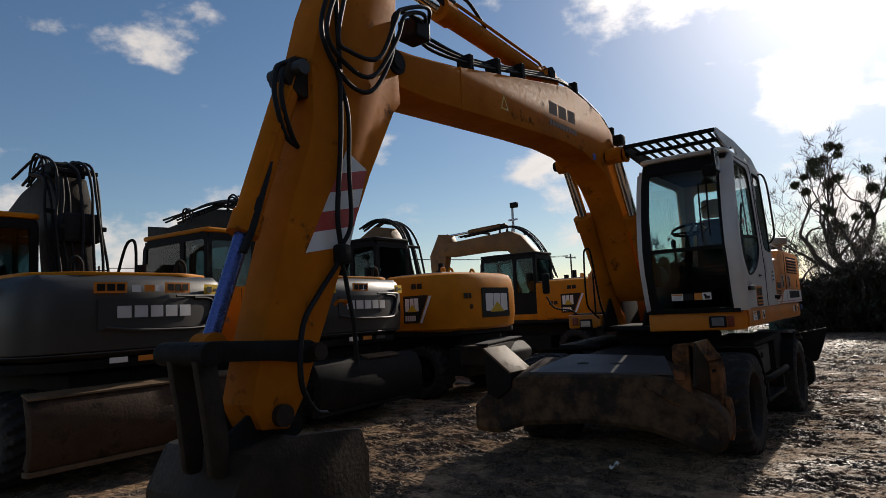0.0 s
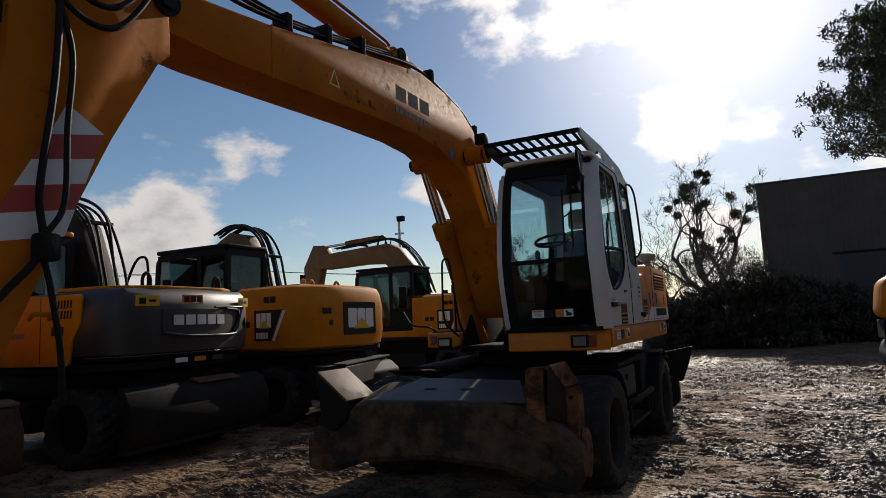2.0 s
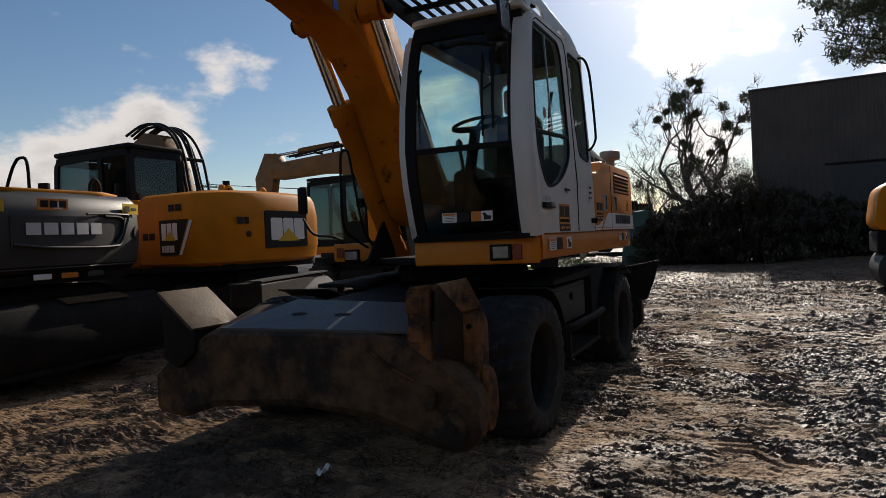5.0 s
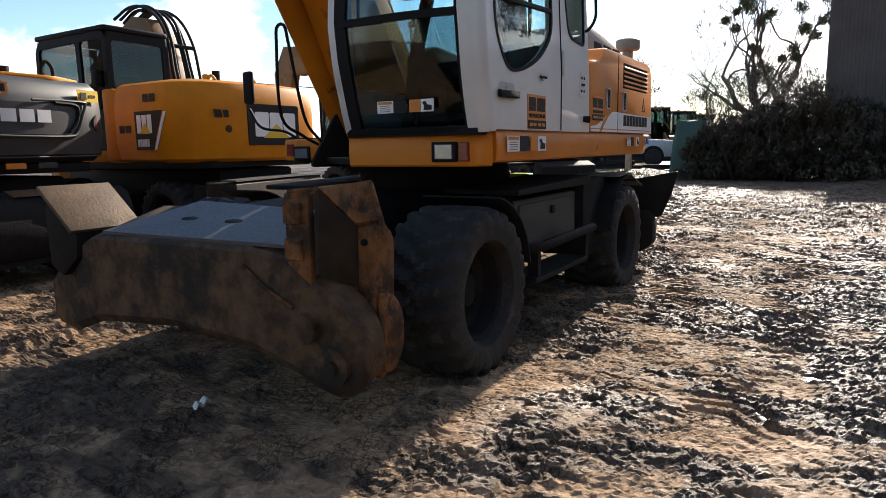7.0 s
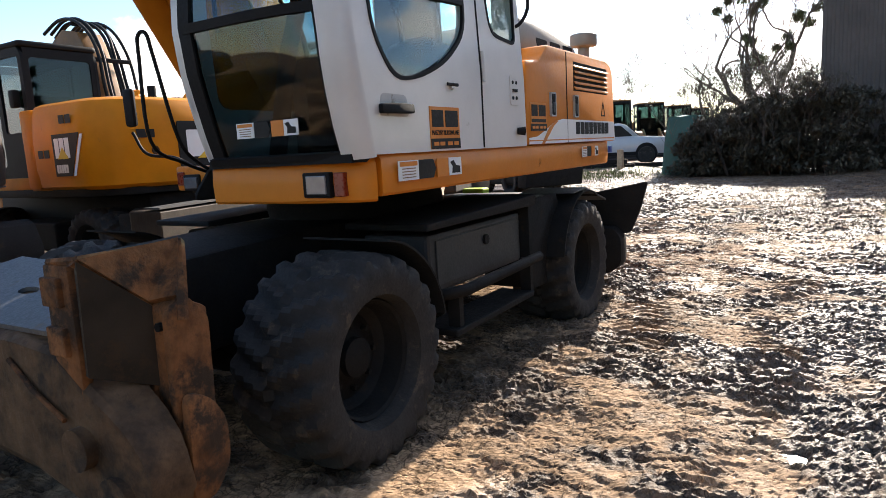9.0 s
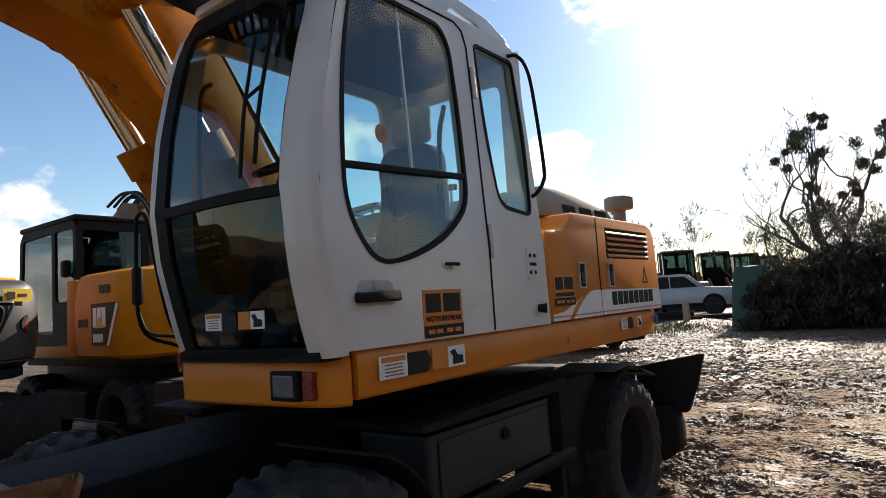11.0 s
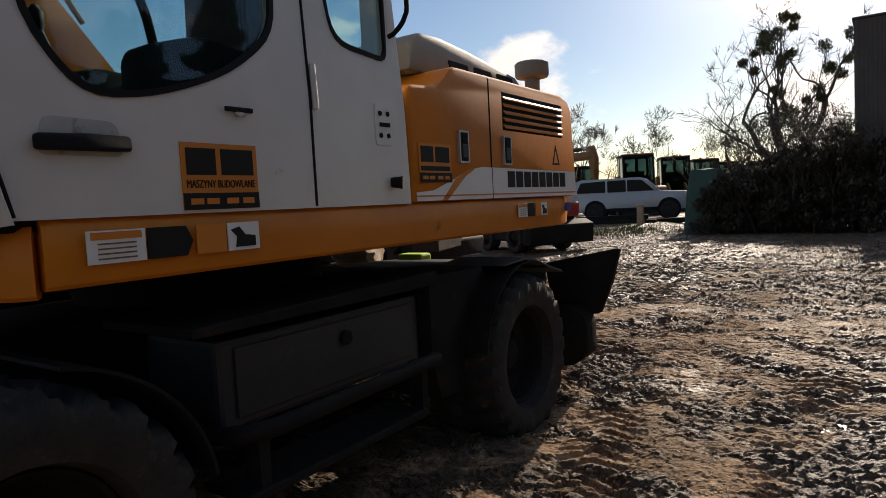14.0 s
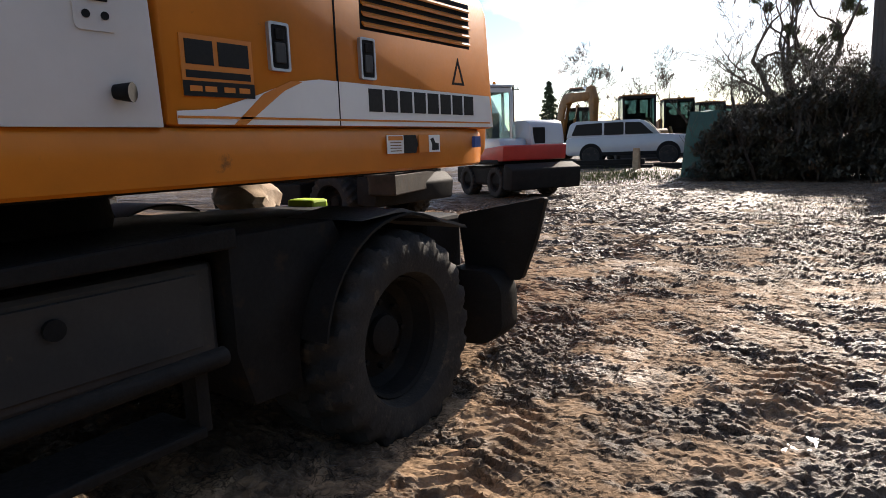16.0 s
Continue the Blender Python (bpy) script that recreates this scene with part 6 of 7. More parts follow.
        dr = part("side_door", slab(round_poly([(-0.1 if s > 0 else -1.0, 1.25), (1.42, 1.25), (1.47, 1.55), (1.60, 1.74), (1.63, 2.11), (-0.1 if s > 0 else -1.0, 2.13)], 0.06), xa, 0.038, "x", 0.010), YELLOW, e, "yellow engine side door with vents", 40)
        for k in range(7):
            for z in (1.82, 1.95):
                y = 1.10 + 0.055 * k
                part("vent_slot", slab([(y, z), (y + 0.028, z), (y + 0.038, z + 0.10), (y + 0.010, z + 0.10)], face, 0.004, "x"), BLACK_PLASTIC, dr)
        letter_bars(dr, STICKER_BLACK, 1.10, 1.34, 1.62, 1.73, 2, face)
        letter_bars(dr, FADED, 0.3, 0.62, 1.60, 1.67, 5, face)
        part("door_joint", slab(rect(0.90, 1.28, 0.912, 2.10), face, 0.003, "x"), BLACK_PLASTIC, dr)
    part("body", slab(round_poly([(-0.9, 1.25), (1.2, 1.25), (1.2, 2.14), (-0.5, 2.14), (-0.9, 1.95)], 0.05), -1.19, 0.76, "x", 0.02), GREY_PAINT, e, "", 40)
    part("engine_bay", box((-0.43, 0.02, 1.25), (1.25, 1.2, 2.14), 0.03), GREY_PAINT, e, "", 40)
    simple_cab(e, BLACK_PLASTIC, YELLOW, 0.18, 1.20, -1.75, -0.02, 1.25, 3.08)
    part("mirror_bow", tube(bend([(-1.1, -0.6, 2.1), (-1.12, -0.3, 2.75), (-1.12, -0.1, 2.88), (-1.12, 0.02, 2.75), (-1.1, 0.05, 2.12)], 5), 0.022, 8), DARK, e, "bent grab rail", 60)
    part("exhaust", rod((-0.75, 0.85, 2.1), (-0.75, 0.85, 2.42), 0.07, 14), BLACK_PLASTIC, e, "", 40)
    # boom, folded, black with hoses
    if extra:
        b = [(-0.45, 1.3), (0.35, 1.35), (0.34, 1.7), (0.24, 2.6), (0.16, 3.3), (0.0, 3.68), (-0.4, 3.82), (-1.2, 3.62), (-2.8, 2.9), (-3.6, 2.5), (-3.7, 2.3), (-3.5, 2.2), (-2.6, 2.5), (-1.2, 3.05), (-0.62, 2.9), (-0.48, 2.1)]
    else:
        b = [(-0.35, 1.3), (0.35, 1.35), (0.30, 1.7), (0.08, 2.6), (-0.2, 3.30), (-0.6, 3.62), (-1.4, 3.74), (-2.9, 3.56), (-3.6, 3.66), (-3.62, 2.5), (-2.95, 2.45), (-2.7, 3.15), (-1.4, 3.28), (-0.75, 3.0), (-0.5, 2.1)]
    bo = part("boom", prism(b, -0.42, -0.06, 0.012), OILY_SHADED, e, "dark boom hung with hoses", 24)
    part("stick", prism([(-3.75, 2.75), (-3.45, 2.9), (-3.3, 2.5), (-3.6, 1.4), (-3.75, 0.7), (-3.95, 0.7), (-3.95, 1.4)], -0.40, -0.08, 0.012), OILY_SHADED, e, "", 24)
    if extra:
        hose_bundle(bo, [(0.40, 1.9), (0.36, 2.4), (0.30, 2.95), (0.22, 3.4), (0.06, 3.76), (-0.4, 3.90), (-1.1, 3.72)], 8, -0.52, 0.06, 4)
        hose_bundle(bo, [(0.20, 1.9), (0.05, 2.5), (0.0, 3.2), (-0.12, 3.62), (-0.5, 3.75)], 3, 0.0, 0.10, 5)
        hose_loops(bo, (-0.55, 3.80), 6, -0.50, 0.06, 7, 0.26)
        part("valve_block", box((-0.46, -0.10, 2.75), (0.02, 0.34, 3.15), 0.04), BLACK_PLASTIC, bo)
        part("valve_block", box((-0.44, -0.35, 3.70), (0.0, -0.05, 3.90), 0.03), BLACK_PLASTIC, bo)
    else:
        hose_bundle(bo, [(0.36, 1.9), (0.22, 2.6), (-0.05, 3.34), (-0.6, 3.70), (-1.4, 3.82), (-2.2, 3.75), (-3.0, 3.66)], 6, -0.48, 0.0, 8, 0.022, 0.07)
        hose_loops(bo, (-0.9, 3.74), 5, -0.46, 0.0, 9, 0.16)
        hose_loops(bo, (-2.3, 3.70), 4, -0.46, 0.0, 10, 0.15)
    for x in (-0.62, 0.13):
        cylinder_part(bo, "boom_cylinder", (x, -1.05, 1.3), (x, -1.5, 3.0), 0.65, 0.07, GREY_PAINT, CHROME)
    # rear blade; without extra its shade is put into a darker steel
    bl = part("rear_blade", prism([(2.18, 0.30), (2.30, 0.24), (2.38, 0.42), (2.38, 0.70), (2.28, 0.92), (2.16, 0.98), (2.24, 0.72), (2.26, 0.45)], -1.22, 1.22, 0.006), BLADE if extra else DARK, e, "dark worn steel levelling blade", 30)
    part("blade_edge", prism([(2.22, 0.22), (2.34, 0.22), (2.34, 0.27), (2.22, 0.27)], -1.24, 1.24, 0.004), TAN if extra else DARK, bl)
    # pale strip paints the sunlit stretch of the lip
    part("blade_lip", prism([(2.14, 0.975), (2.30, 0.93), (2.30, 0.95), (2.14, 0.995)], -1.22 if extra else -0.7, 1.22 if extra else 0.1, 0.0), TAN, bl)
    for x in (-0.5, 0.5):
        part("blade_arm", prism([(1.5, 0.5), (2.25, 0.45), (2.25, 0.65), (1.5, 0.8)], x - 0.06, x + 0.06, 0.01), DARK, bl)
    return e


def yellow_excavator(hue=YELLOW, raised=False):
    """Yellow wheeled excavator with a boxy counterweight: rear at +y, cab at +x."""
    e = thing("wheeled_excavator", "yellow wheeled excavator with a black cab, parked in a row", "excavator", "parked excavators")
    undercarriage(e)
    part("deck", slab(round_poly([(-1.25, -1.2), (1.25, -1.2), (1.25, 1.6), (1.0, 2.1), (-1.0, 2.1), (-1.25, 1.6)], 0.15), 1.14, 0.10, "z", 0.01), DARK, e, "", 40)
    bm = bmesh.new()
    rings = []
    prof = lambda g: round_poly([(-1.33 + g, 0.62), (-1.33 + g, 1.62), (-1.05 + g, 2.16 - g), (-0.3, 2.26 - g), (0.5, 2.26 - g), (1.12 - g, 2.15 - g), (1.33 - g, 1.72), (1.33 - g, 0.62)], [0.02, 0.20, 0.22, 0.3, 0.3, 0.16, 0.12, 0.02], 4)
    for z, g in ((1.22, 0.10), (1.27, 0.03), (1.42, 0.015), (1.48, 0.0), (1.95, 0.0), (2.18, 0.03), (2.27, 0.07), (2.31, 0.16)):
        rings.append([bm.verts.new((x, y, z)) for x, y in prof(g)])
    for a, b in zip(rings, rings[1:]):
        for k in range(len(a)):
            bm.faces.new((a[k], a[(k + 1) % len(a)], b[(k + 1) % len(a)], b[k]))
    bm.faces.new(rings[0])
    bm.faces.new(rings[-1])
    cw = part("counterweight", bm, hue, e, "yellow cast counterweight", 40)
    part("top_cover", box((-1.0, 0.5, 2.28), (0.9, 1.7, 2.345), 0.02), CREAM, e)
    # black badge with pale blocks and a yellow wedge on the back
    at = 2.263
    bd = part("badge", slab(round_poly(rect(-0.56, 1.44, 0.42, 2.01), 0.04), at - 0.02, 0.024, "y"), STICKER_BLACK, cw, "black badge with pale letter blocks")
    for a0, a1 in ((0.04, 0.30), (-0.22, 0.02), (-0.48, -0.24)):
        part("letter_block", slab(round_poly(rect(a0, 1.56, a1, 1.90), 0.03), at + 0.006, 0.003, "y"), STICKER_WHITE, bd)
    part("badge_wedge", slab([(-0.36, 1.54), (0.16, 1.54), (-0.10, 1.74)], at + 0.010, 0.003, "y"), STICKER_YELLOW, bd)
    for x, z, w in ((0.80, 1.86, 0.30),):
        letter_bars(cw, STICKER_BLACK, x - w / 2, x + w / 2, z - 0.05, z + 0.05, 2, at - 0.045, "y", 0.02)
    for x in (0.72, 0.95):
        part("cast_hole", rod((x, at - 0.12, 1.66), (x, at - 0.035 - 0.12 * (x > 0.9), 1.66), 0.05, 16), RUST, cw, "", 40)
    for x in (-0.35, 0.40):
        part("lifting_eye", tube(bend([(x - 0.06, 1.55, 2.28), (x - 0.06, 1.55, 2.38), (x, 1.55, 2.43), (x + 0.06, 1.55, 2.38), (x + 0.06, 1.55, 2.28)], 4), 0.024, 8), hue, e, "", 60)
    # side badge on the +x side
    sb = part("side_badge", slab([(1.08, 1.40), (1.44, 1.40), (1.68, 1.91), (1.08, 1.91)], 1.332, 0.004, "x"), STICKER_BLACK, cw, "black side badge")
    letter_bars(sb, STICKER_WHITE, 1.12, 1.46, 1.62, 1.86, 3, 1.337)
    part("badge_wedge", slab([(1.18, 1.61), (1.42, 1.61), (1.30, 1.75)], 1.341, 0.003, "x"), STICKER_YELLOW, sb)
    letter_bars(sb, SILVER, 1.12, 1.38, 1.44, 1.54, 5, 1.337)
    part("badge_slash", slab([(1.47, 1.40), (1.52, 1.40), (1.76, 1.89), (1.70, 1.89)], 1.334, 0.003, "x"), STICKER_WHITE, cw)
    for y, z in ((1.42, 2.08), (0.85, 1.68)):
        letter_bars(cw, STICKER_BLACK, y - 0.14, y + 0.14, z - 0.05, z + 0.05, 2, 1.333)
    part("side_door", slab(round_poly(rect(0.32, 1.25, 0.62, 2.25), 0.05), 1.25, 0.05, "x", 0.012), hue, e, "", 40)
    part("body", slab(round_poly([(-1.0, 1.22), (0.8, 1.22), (0.8, 2.25), (-0.4, 2.25), (-1.0, 2.0)], 0.05), -1.27, 0.80, "x", 0.02), hue, e, "", 40)
    part("engine_bay", box((-0.47, 0.30, 1.22), (1.27, 0.8, 2.25), 0.03), hue, e, "", 40)
    part("cab_plinth", box((0.10, -1.58, 1.20), (1.22, 0.29, 1.40), 0.02), hue, e, "", 40)
    simple_cab(e, BLACK_PLASTIC, BLACK_PLASTIC, 0.14, 1.16, -1.55, 0.28, 1.25, 3.10)
    part("exhaust", rod((-0.35, 0.75, 2.3), (-0.35, 0.75, 2.62), 0.06, 14), BLACK_PLASTIC, e, "", 40)
    part("beacon", lathe([(0, 0.07), (0.03, 0.07), (0.04, 0.055), (0.13, 0.05), (0.15, 0.02)], (0.25, 1.25, 2.34), 16, axis="z"), AMBER_LENS, e, "orange beacon", 40)
    for x in (1.2, -1.2):
        part("side_mirror", box((x - 0.05, 0.0, 2.32), (x + 0.05, 0.14, 2.55), 0.03), BLACK_PLASTIC, e, "", 40)
    if raised:
        b = [(-0.45, 1.3), (0.25, 1.3), (0.22, 1.7), (-0.10, 2.6), (-0.40, 3.3), (-0.85, 3.82), (-1.25, 4.0), (-2.2, 3.95), (-3.9, 3.85), (-3.95, 3.5), (-3.6, 3.40), (-2.1, 3.45), (-1.35, 3.4), (-1.0, 3.0), (-0.7, 2.2)]
        k = [(-3.45, 3.85), (-3.60, 4.15), (-4.05, 4.2), (-4.45, 3.5), (-4.40, 2.6), (-4.30, 1.4), (-4.05, 1.4), (-3.95, 2.6), (-3.75, 3.45)]
    else:
        b = [(-0.45, 1.3), (0.20, 1.3), (0.15, 1.7), (-0.10, 2.6), (-0.28, 3.2), (-0.50, 3.52), (-0.90, 3.60), (-1.6, 3.25), (-2.6, 2.7), (-3.6, 2.2), (-3.6, 1.9), (-2.5, 2.2), (-1.35, 2.75), (-0.8, 2.75), (-0.6, 2.2)]
        k = [(-3.2, 2.4), (-3.40, 2.6), (-3.9, 2.4), (-4.1, 2.0), (-4.05, 1.4), (-3.9, 0.6), (-3.7, 0.6), (-3.6, 1.6), (-3.4, 2.0)]
    bo = part("boom", prism(b, -0.46, -0.08, 0.014), YELLOW_DULL, e, "dull yellow boom hung with hoses", 24)
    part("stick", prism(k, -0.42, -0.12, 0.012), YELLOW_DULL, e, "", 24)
    if raised:
        cylinder_part(bo, "stick_cylinder", (-0.27, -1.5, 4.22), (-0.27, -3.75, 4.12), 0.6, 0.07, YELLOW_DULL, CHROME)
        hose_bundle(bo, [(0.15, 2.4), (-0.2, 3.25), (-0.7, 3.85), (-1.3, 4.10), (-2.2, 4.04), (-3.2, 3.98)], 5, -0.44, -0.08, 12)
        hose_loops(bo, (-1.5, 4.08), 4, -0.42, -0.10, 14, 0.14)
    else:
        hose_bundle(bo, [(0.24, 2.0), (0.12, 2.6), (0.02, 3.05), (-0.16, 3.42), (-0.5, 3.63), (-0.9, 3.68), (-1.3, 3.52)], 7, -0.54, -0.02, 13, 0.024, 0.05)
    for x in (-0.62, 0.06):
        cylinder_part(bo, "boom_cylinder", (x, -1.0, 1.25), (x, -1.7, 3.2), 0.62, 0.075, YELLOW_DULL, CHROME)
    # rear stabiliser with pale plates
    sr = part("rear_stabiliser", prism(round_poly([(1.95, 0.45), (2.35, 0.40), (2.40, 0.75), (2.2, 0.92), (1.95, 0.92)], 0.05), -1.15, 1.15, 0.02), DARK, e, "", 30)
    part("cover_plate", slab([(1.20, 2.85), (1.22, 2.60), (-0.4, 1.95), (-1.25, 1.85), (-1.28, 2.10), (-0.45, 2.35)], 0.98, 0.02, "z"), PLATE_GREY, sr, "pale checker plate")
    part("stabiliser_wing", slab([(1.20, 2.84), (1.22, 2.3), (0.9, 1.9), (-0.9, 1.9), (-1.25, 2.05), (-0.45, 2.33)], 0.62, 0.34, "z", 0.02), OILY_SHADED, sr)
    return e


def row_place(e, x, y, turn=0.0):
    """Facing -x with the rear towards +x."""
    e.matrix_basis = pose(x, y, 0, 0, 0, -90 + turn)
    return e


row_place(grey_excavator(True), -6.45, -3.65, 1.5)
row_place(grey_excavator(False), -6.38, -0.24, 4.0)
row_place(yellow_excavator(), -6.17, 3.24, 0.0)
second_yellow = row_place(yellow_excavator(YELLOW, True), -6.15, 9.80, 0.0)
second_yellow["label"] = "yellow wheeled excavator with raised boom at the row's end"
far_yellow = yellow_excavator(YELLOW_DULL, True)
far_yellow.matrix_basis = pose(-13.8, 38.5, 0.3, 0, 0, 52)
far_yellow["label"] = "distant yellow excavator with its boom raised"


def wheel_loader():
    """A loader seen across the yard: glazed cab over a sloping hood, bucket in front (-y)."""
    e = thing("wheel_loader", "distant dull yellow wheel loader with a dark glazed cab", "loader", "loaders in the far row")
    for y in (-1.5, 1.5):
        for sd in (1, -1):
            wheel(e, (sd * 1.0, y, 0.72), 0.74, 0.55, sd, YELLOW_DULL)
        part("axle", rod((-0.9, y, 0.72), (0.9, y, 0.72), 0.14, 12), DARK, e, "", 40)
    part("frame", prism(round_poly([(-2.2, 0.7), (-1.8, 0.5), (2.2, 0.5), (2.6, 0.8), (2.6, 1.2), (-2.0, 1.2)], 0.1), -0.55, 0.55, 0.03), DARK, e, "", 40)
    part("hood", slab(round_poly([(0.2, 1.15), (2.7, 1.15), (2.75, 1.75), (2.5, 2.0), (0.2, 2.25)], 0.12), -0.95, 1.9, "x", 0.06), YELLOW_DULL, e, "", 40)
    for sd in (1, -1):
        part("mudguard", sheet(lambda u, v: (sd * v, -1.5 + 0.86 * math.cos(radians(u)), 0.72 + 0.84 * math.sin(radians(u))), steps(20, 160, 10), [0.7, 1.32], 0.03), YELLOW_DULL, e, "", 40)
    simple_cab(e, BLACK_PLASTIC, YELLOW_DULL, -0.85, 0.85, -1.25, 0.45, 1.2, 3.3)
    part("exhaust", rod((0.35, 1.1, 2.1), (0.35, 1.1, 3.55), 0.10, 14), BLACK_PLASTIC, e, "", 40)
    part("air_cleaner", lathe([(2.0, 0.16), (2.75, 0.16), (2.8, 0.24), (3.0, 0.24), (3.05, 0.05)], (-0.35, 1.2, 0), 16, axis="z"), BLACK_PLASTIC, e, "", 40)
    part("beacon", lathe([(0, 0.07), (0.12, 0.06), (0.16, 0.02)], (0.5, 0.1, 3.36), 12, axis="z"), AMBER_LENS, e, "", 40)
    for sd in (1, -1):
        part("lift_arm", prism([(-0.9, 1.7), (-1.3, 1.75), (-3.2, 0.75), (-3.1, 0.5), (-2.6, 0.7), (-1.0, 1.4)], sd * 0.5 - 0.07, sd * 0.5 + 0.07, 0.02), YELLOW_DULL, e, "", 30)
    part("bucket", prism([(-3.1, 0.95), (-3.2, 0.35), (-3.6, 0.06), (-4.1, 0.04), (-4.1, 0.09), (-3.55, 0.16), (-3.26, 0.42), (-3.2, 0.95)], -1.3, 1.3, 0.006), DARK, e, "", 30)
    return e


loader = wheel_loader()
loader.matrix_basis = pose(-8.3, 35.6, 0.36, 0, 0, 28)
for x, y, a in ((-7.6, 41.0, 24), (-7.2, 47.0, 30), (-7.0, 54.0, 22)):
    copy_thing(loader, pose(x, y, 0.36, 0, 0, a))


# ---------------------------------------------------------------- compact red and white excavator
def compact_excavator():
    e = thing("compact_excavator", "small white and red excavator standing at the yard's edge", "excavator")
    for y in (-0.75, 0.85):
        for s in (1, -1):
            wheel(e, (s * 0.75, y, 0.40), 0.42, 0.34, s, DARK)
    part("chassis", box((-0.85, -1.5, 0.30), (0.85, 1.6, 0.80), 0.08), DARK, e)
    part("stabiliser", prism(round_poly([(1.5, 0.25), (1.95, 0.22), (2.0, 0.75), (1.6, 0.9)], 0.06), -1.05, 1.05, 0.03), DARK, e, "", 40)
    part("deck", box((-1.0, -0.9, 0.86), (1.0, 1.2, 1.0), 0.05), DARK, e)
    part("engine_cover", slab(round_poly([(0.42, 1.0), (1.35, 1.0), (1.44, 1.35), (1.34, 1.90), (1.15, 2.0), (0.46, 2.0)], 0.14), -0.95, 1.05, "x", 0.08), CAR_WHITE, e, "", 40)
    part("red_skirt", slab(round_poly([(-0.8, 0.95), (1.42, 0.95), (1.47, 1.36), (-0.8, 1.20)], 0.05), -0.98, 1.96, "x", 0.04), RED_PAINT, e, "", 40)
    part("tank_cover", slab(round_poly([(0.40, 1.0), (1.25, 1.0), (1.30, 1.3), (1.2, 1.52), (0.40, 1.56)], 0.10), 0.12, 0.83, "x", 0.06), CAR_WHITE, e, "", 40)
    part("rear_grille", box((-0.34, 1.30, 1.36), (0.02, 1.425, 1.80), 0.02), BLACK_PLASTIC, e)
    simple_cab(e, CAR_WHITE, CAR_WHITE, 0.0, 0.95, -0.95, 0.38, 1.0, 2.92, GLASS)
    part("beacon", lathe([(0, 0.05), (0.1, 0.045), (0.13, 0.02)], (0.3, -0.1, 2.98), 14, axis="z"), AMBER_LENS, e, "", 40)
    part("boom", prism([(-0.9, 0.9), (-0.6, 0.9), (-0.8, 1.8), (-1.8, 2.9), (-2.9, 2.6), (-2.9, 2.4), (-1.8, 2.6), (-1.1, 1.8)], -0.55, -0.3, 0.01), CAR_WHITE, e, "", 30)
    return e


compact_excavator().matrix_basis = pose(-5.7, 16.6, 0, 0, 0, -120)


# ---------------------------------------------------------------- the white car
def big_car():
    c = thing("parked_car", "large white four-wheel-drive car parked across the yard", "car")
    L = 2.80
    body = round_poly([(-L, 0.55), (-L + 0.02, 1.02), (-L + 0.12, 1.22), (L - 1.45, 1.28), (L - 0.22, 1.20), (L - 0.02, 1.0), (L, 0.55), (L - 0.2, 0.42), (-L + 0.15, 0.42)], 0.08)
    part("body", slab([(a, b) for a, b in body], -0.95, 1.9, "y", 0.05), CAR_WHITE, c, "", 40)
    house = round_poly([(-L + 0.05, 1.20), (-L + 0.22, 1.82), (-L + 0.50, 1.94), (0.35, 1.93), (0.68, 1.85), (1.30, 1.26)], 0.08)
    part("cabin", slab(house, -0.85, 1.70, "y", 0.06), CAR_WHITE, c, "", 40)
    for s in (1, -1):
        for x in (-1.65, 1.62):
            part("wheel_arch", rod((x, s * 0.90, 0.46), (x, s * 0.956, 0.46), 0.50, 24), BLACK_PLASTIC, c, "", 40)
        part("sill", box((-1.2, min(s * 0.93, s * 0.97), 0.40), (1.15, max(s * 0.93, s * 0.97), 0.56), 0.02), BLACK_PLASTIC, c)
    for s in (1, -1):
        y = s * 0.852
        for w in ([(-2.52, 1.32), (-2.30, 1.80), (-1.17, 1.84), (-1.17, 1.30)], [(-1.08, 1.30), (-1.08, 1.84), (-0.25, 1.84), (-0.25, 1.30)], [(-0.19, 1.30), (-0.19, 1.83), (0.46, 1.81), (1.00, 1.30)]):
            part("side_window", slab(round_poly(w, 0.06), y, 0.006 * s, "y"), STICKER_BLACK, c)
        for x in (-1.65, 1.62):
            w = new("wheel")
            w.parent = c
            w.matrix_basis = Matrix.Translation((x, s * 0.86, 0.40)) @ Matrix.Rotation(radians(90 * s), 4, "Z")
            part("tyre", lathe([(-0.12, 0.24), (-0.13, 0.36), (-0.09, 0.40), (0.09, 0.40), (0.13, 0.36), (0.12, 0.24)], (0, 0, 0), 28), RUBBER, w, "", 40)
            part("rim", lathe([(-0.05, 0.25), (0.10, 0.25), (0.07, 0.20), (0.08, 0.05), (0.09, 0.02)], (0, 0, 0), 20), GALV, w, "", 40)
    part("windscreen", slab([(0.72, 1.84), (1.30, 1.29), (1.33, 1.29), (0.75, 1.85)], -0.72, 1.44, "y"), STICKER_BLACK, c)
    part("headlight", box((2.52, -0.88, 0.80), (2.64, -0.5, 0.98), 0.03), LAMP_GLASS, c)
    part("bumper", box((2.5, -0.92, 0.42), (2.70, 0.92, 0.66), 0.05), GREY_STEEL, c)
    return c


big_car().matrix_basis = pose(-6.45, 29.4, 0.34, 0, 0, 15)


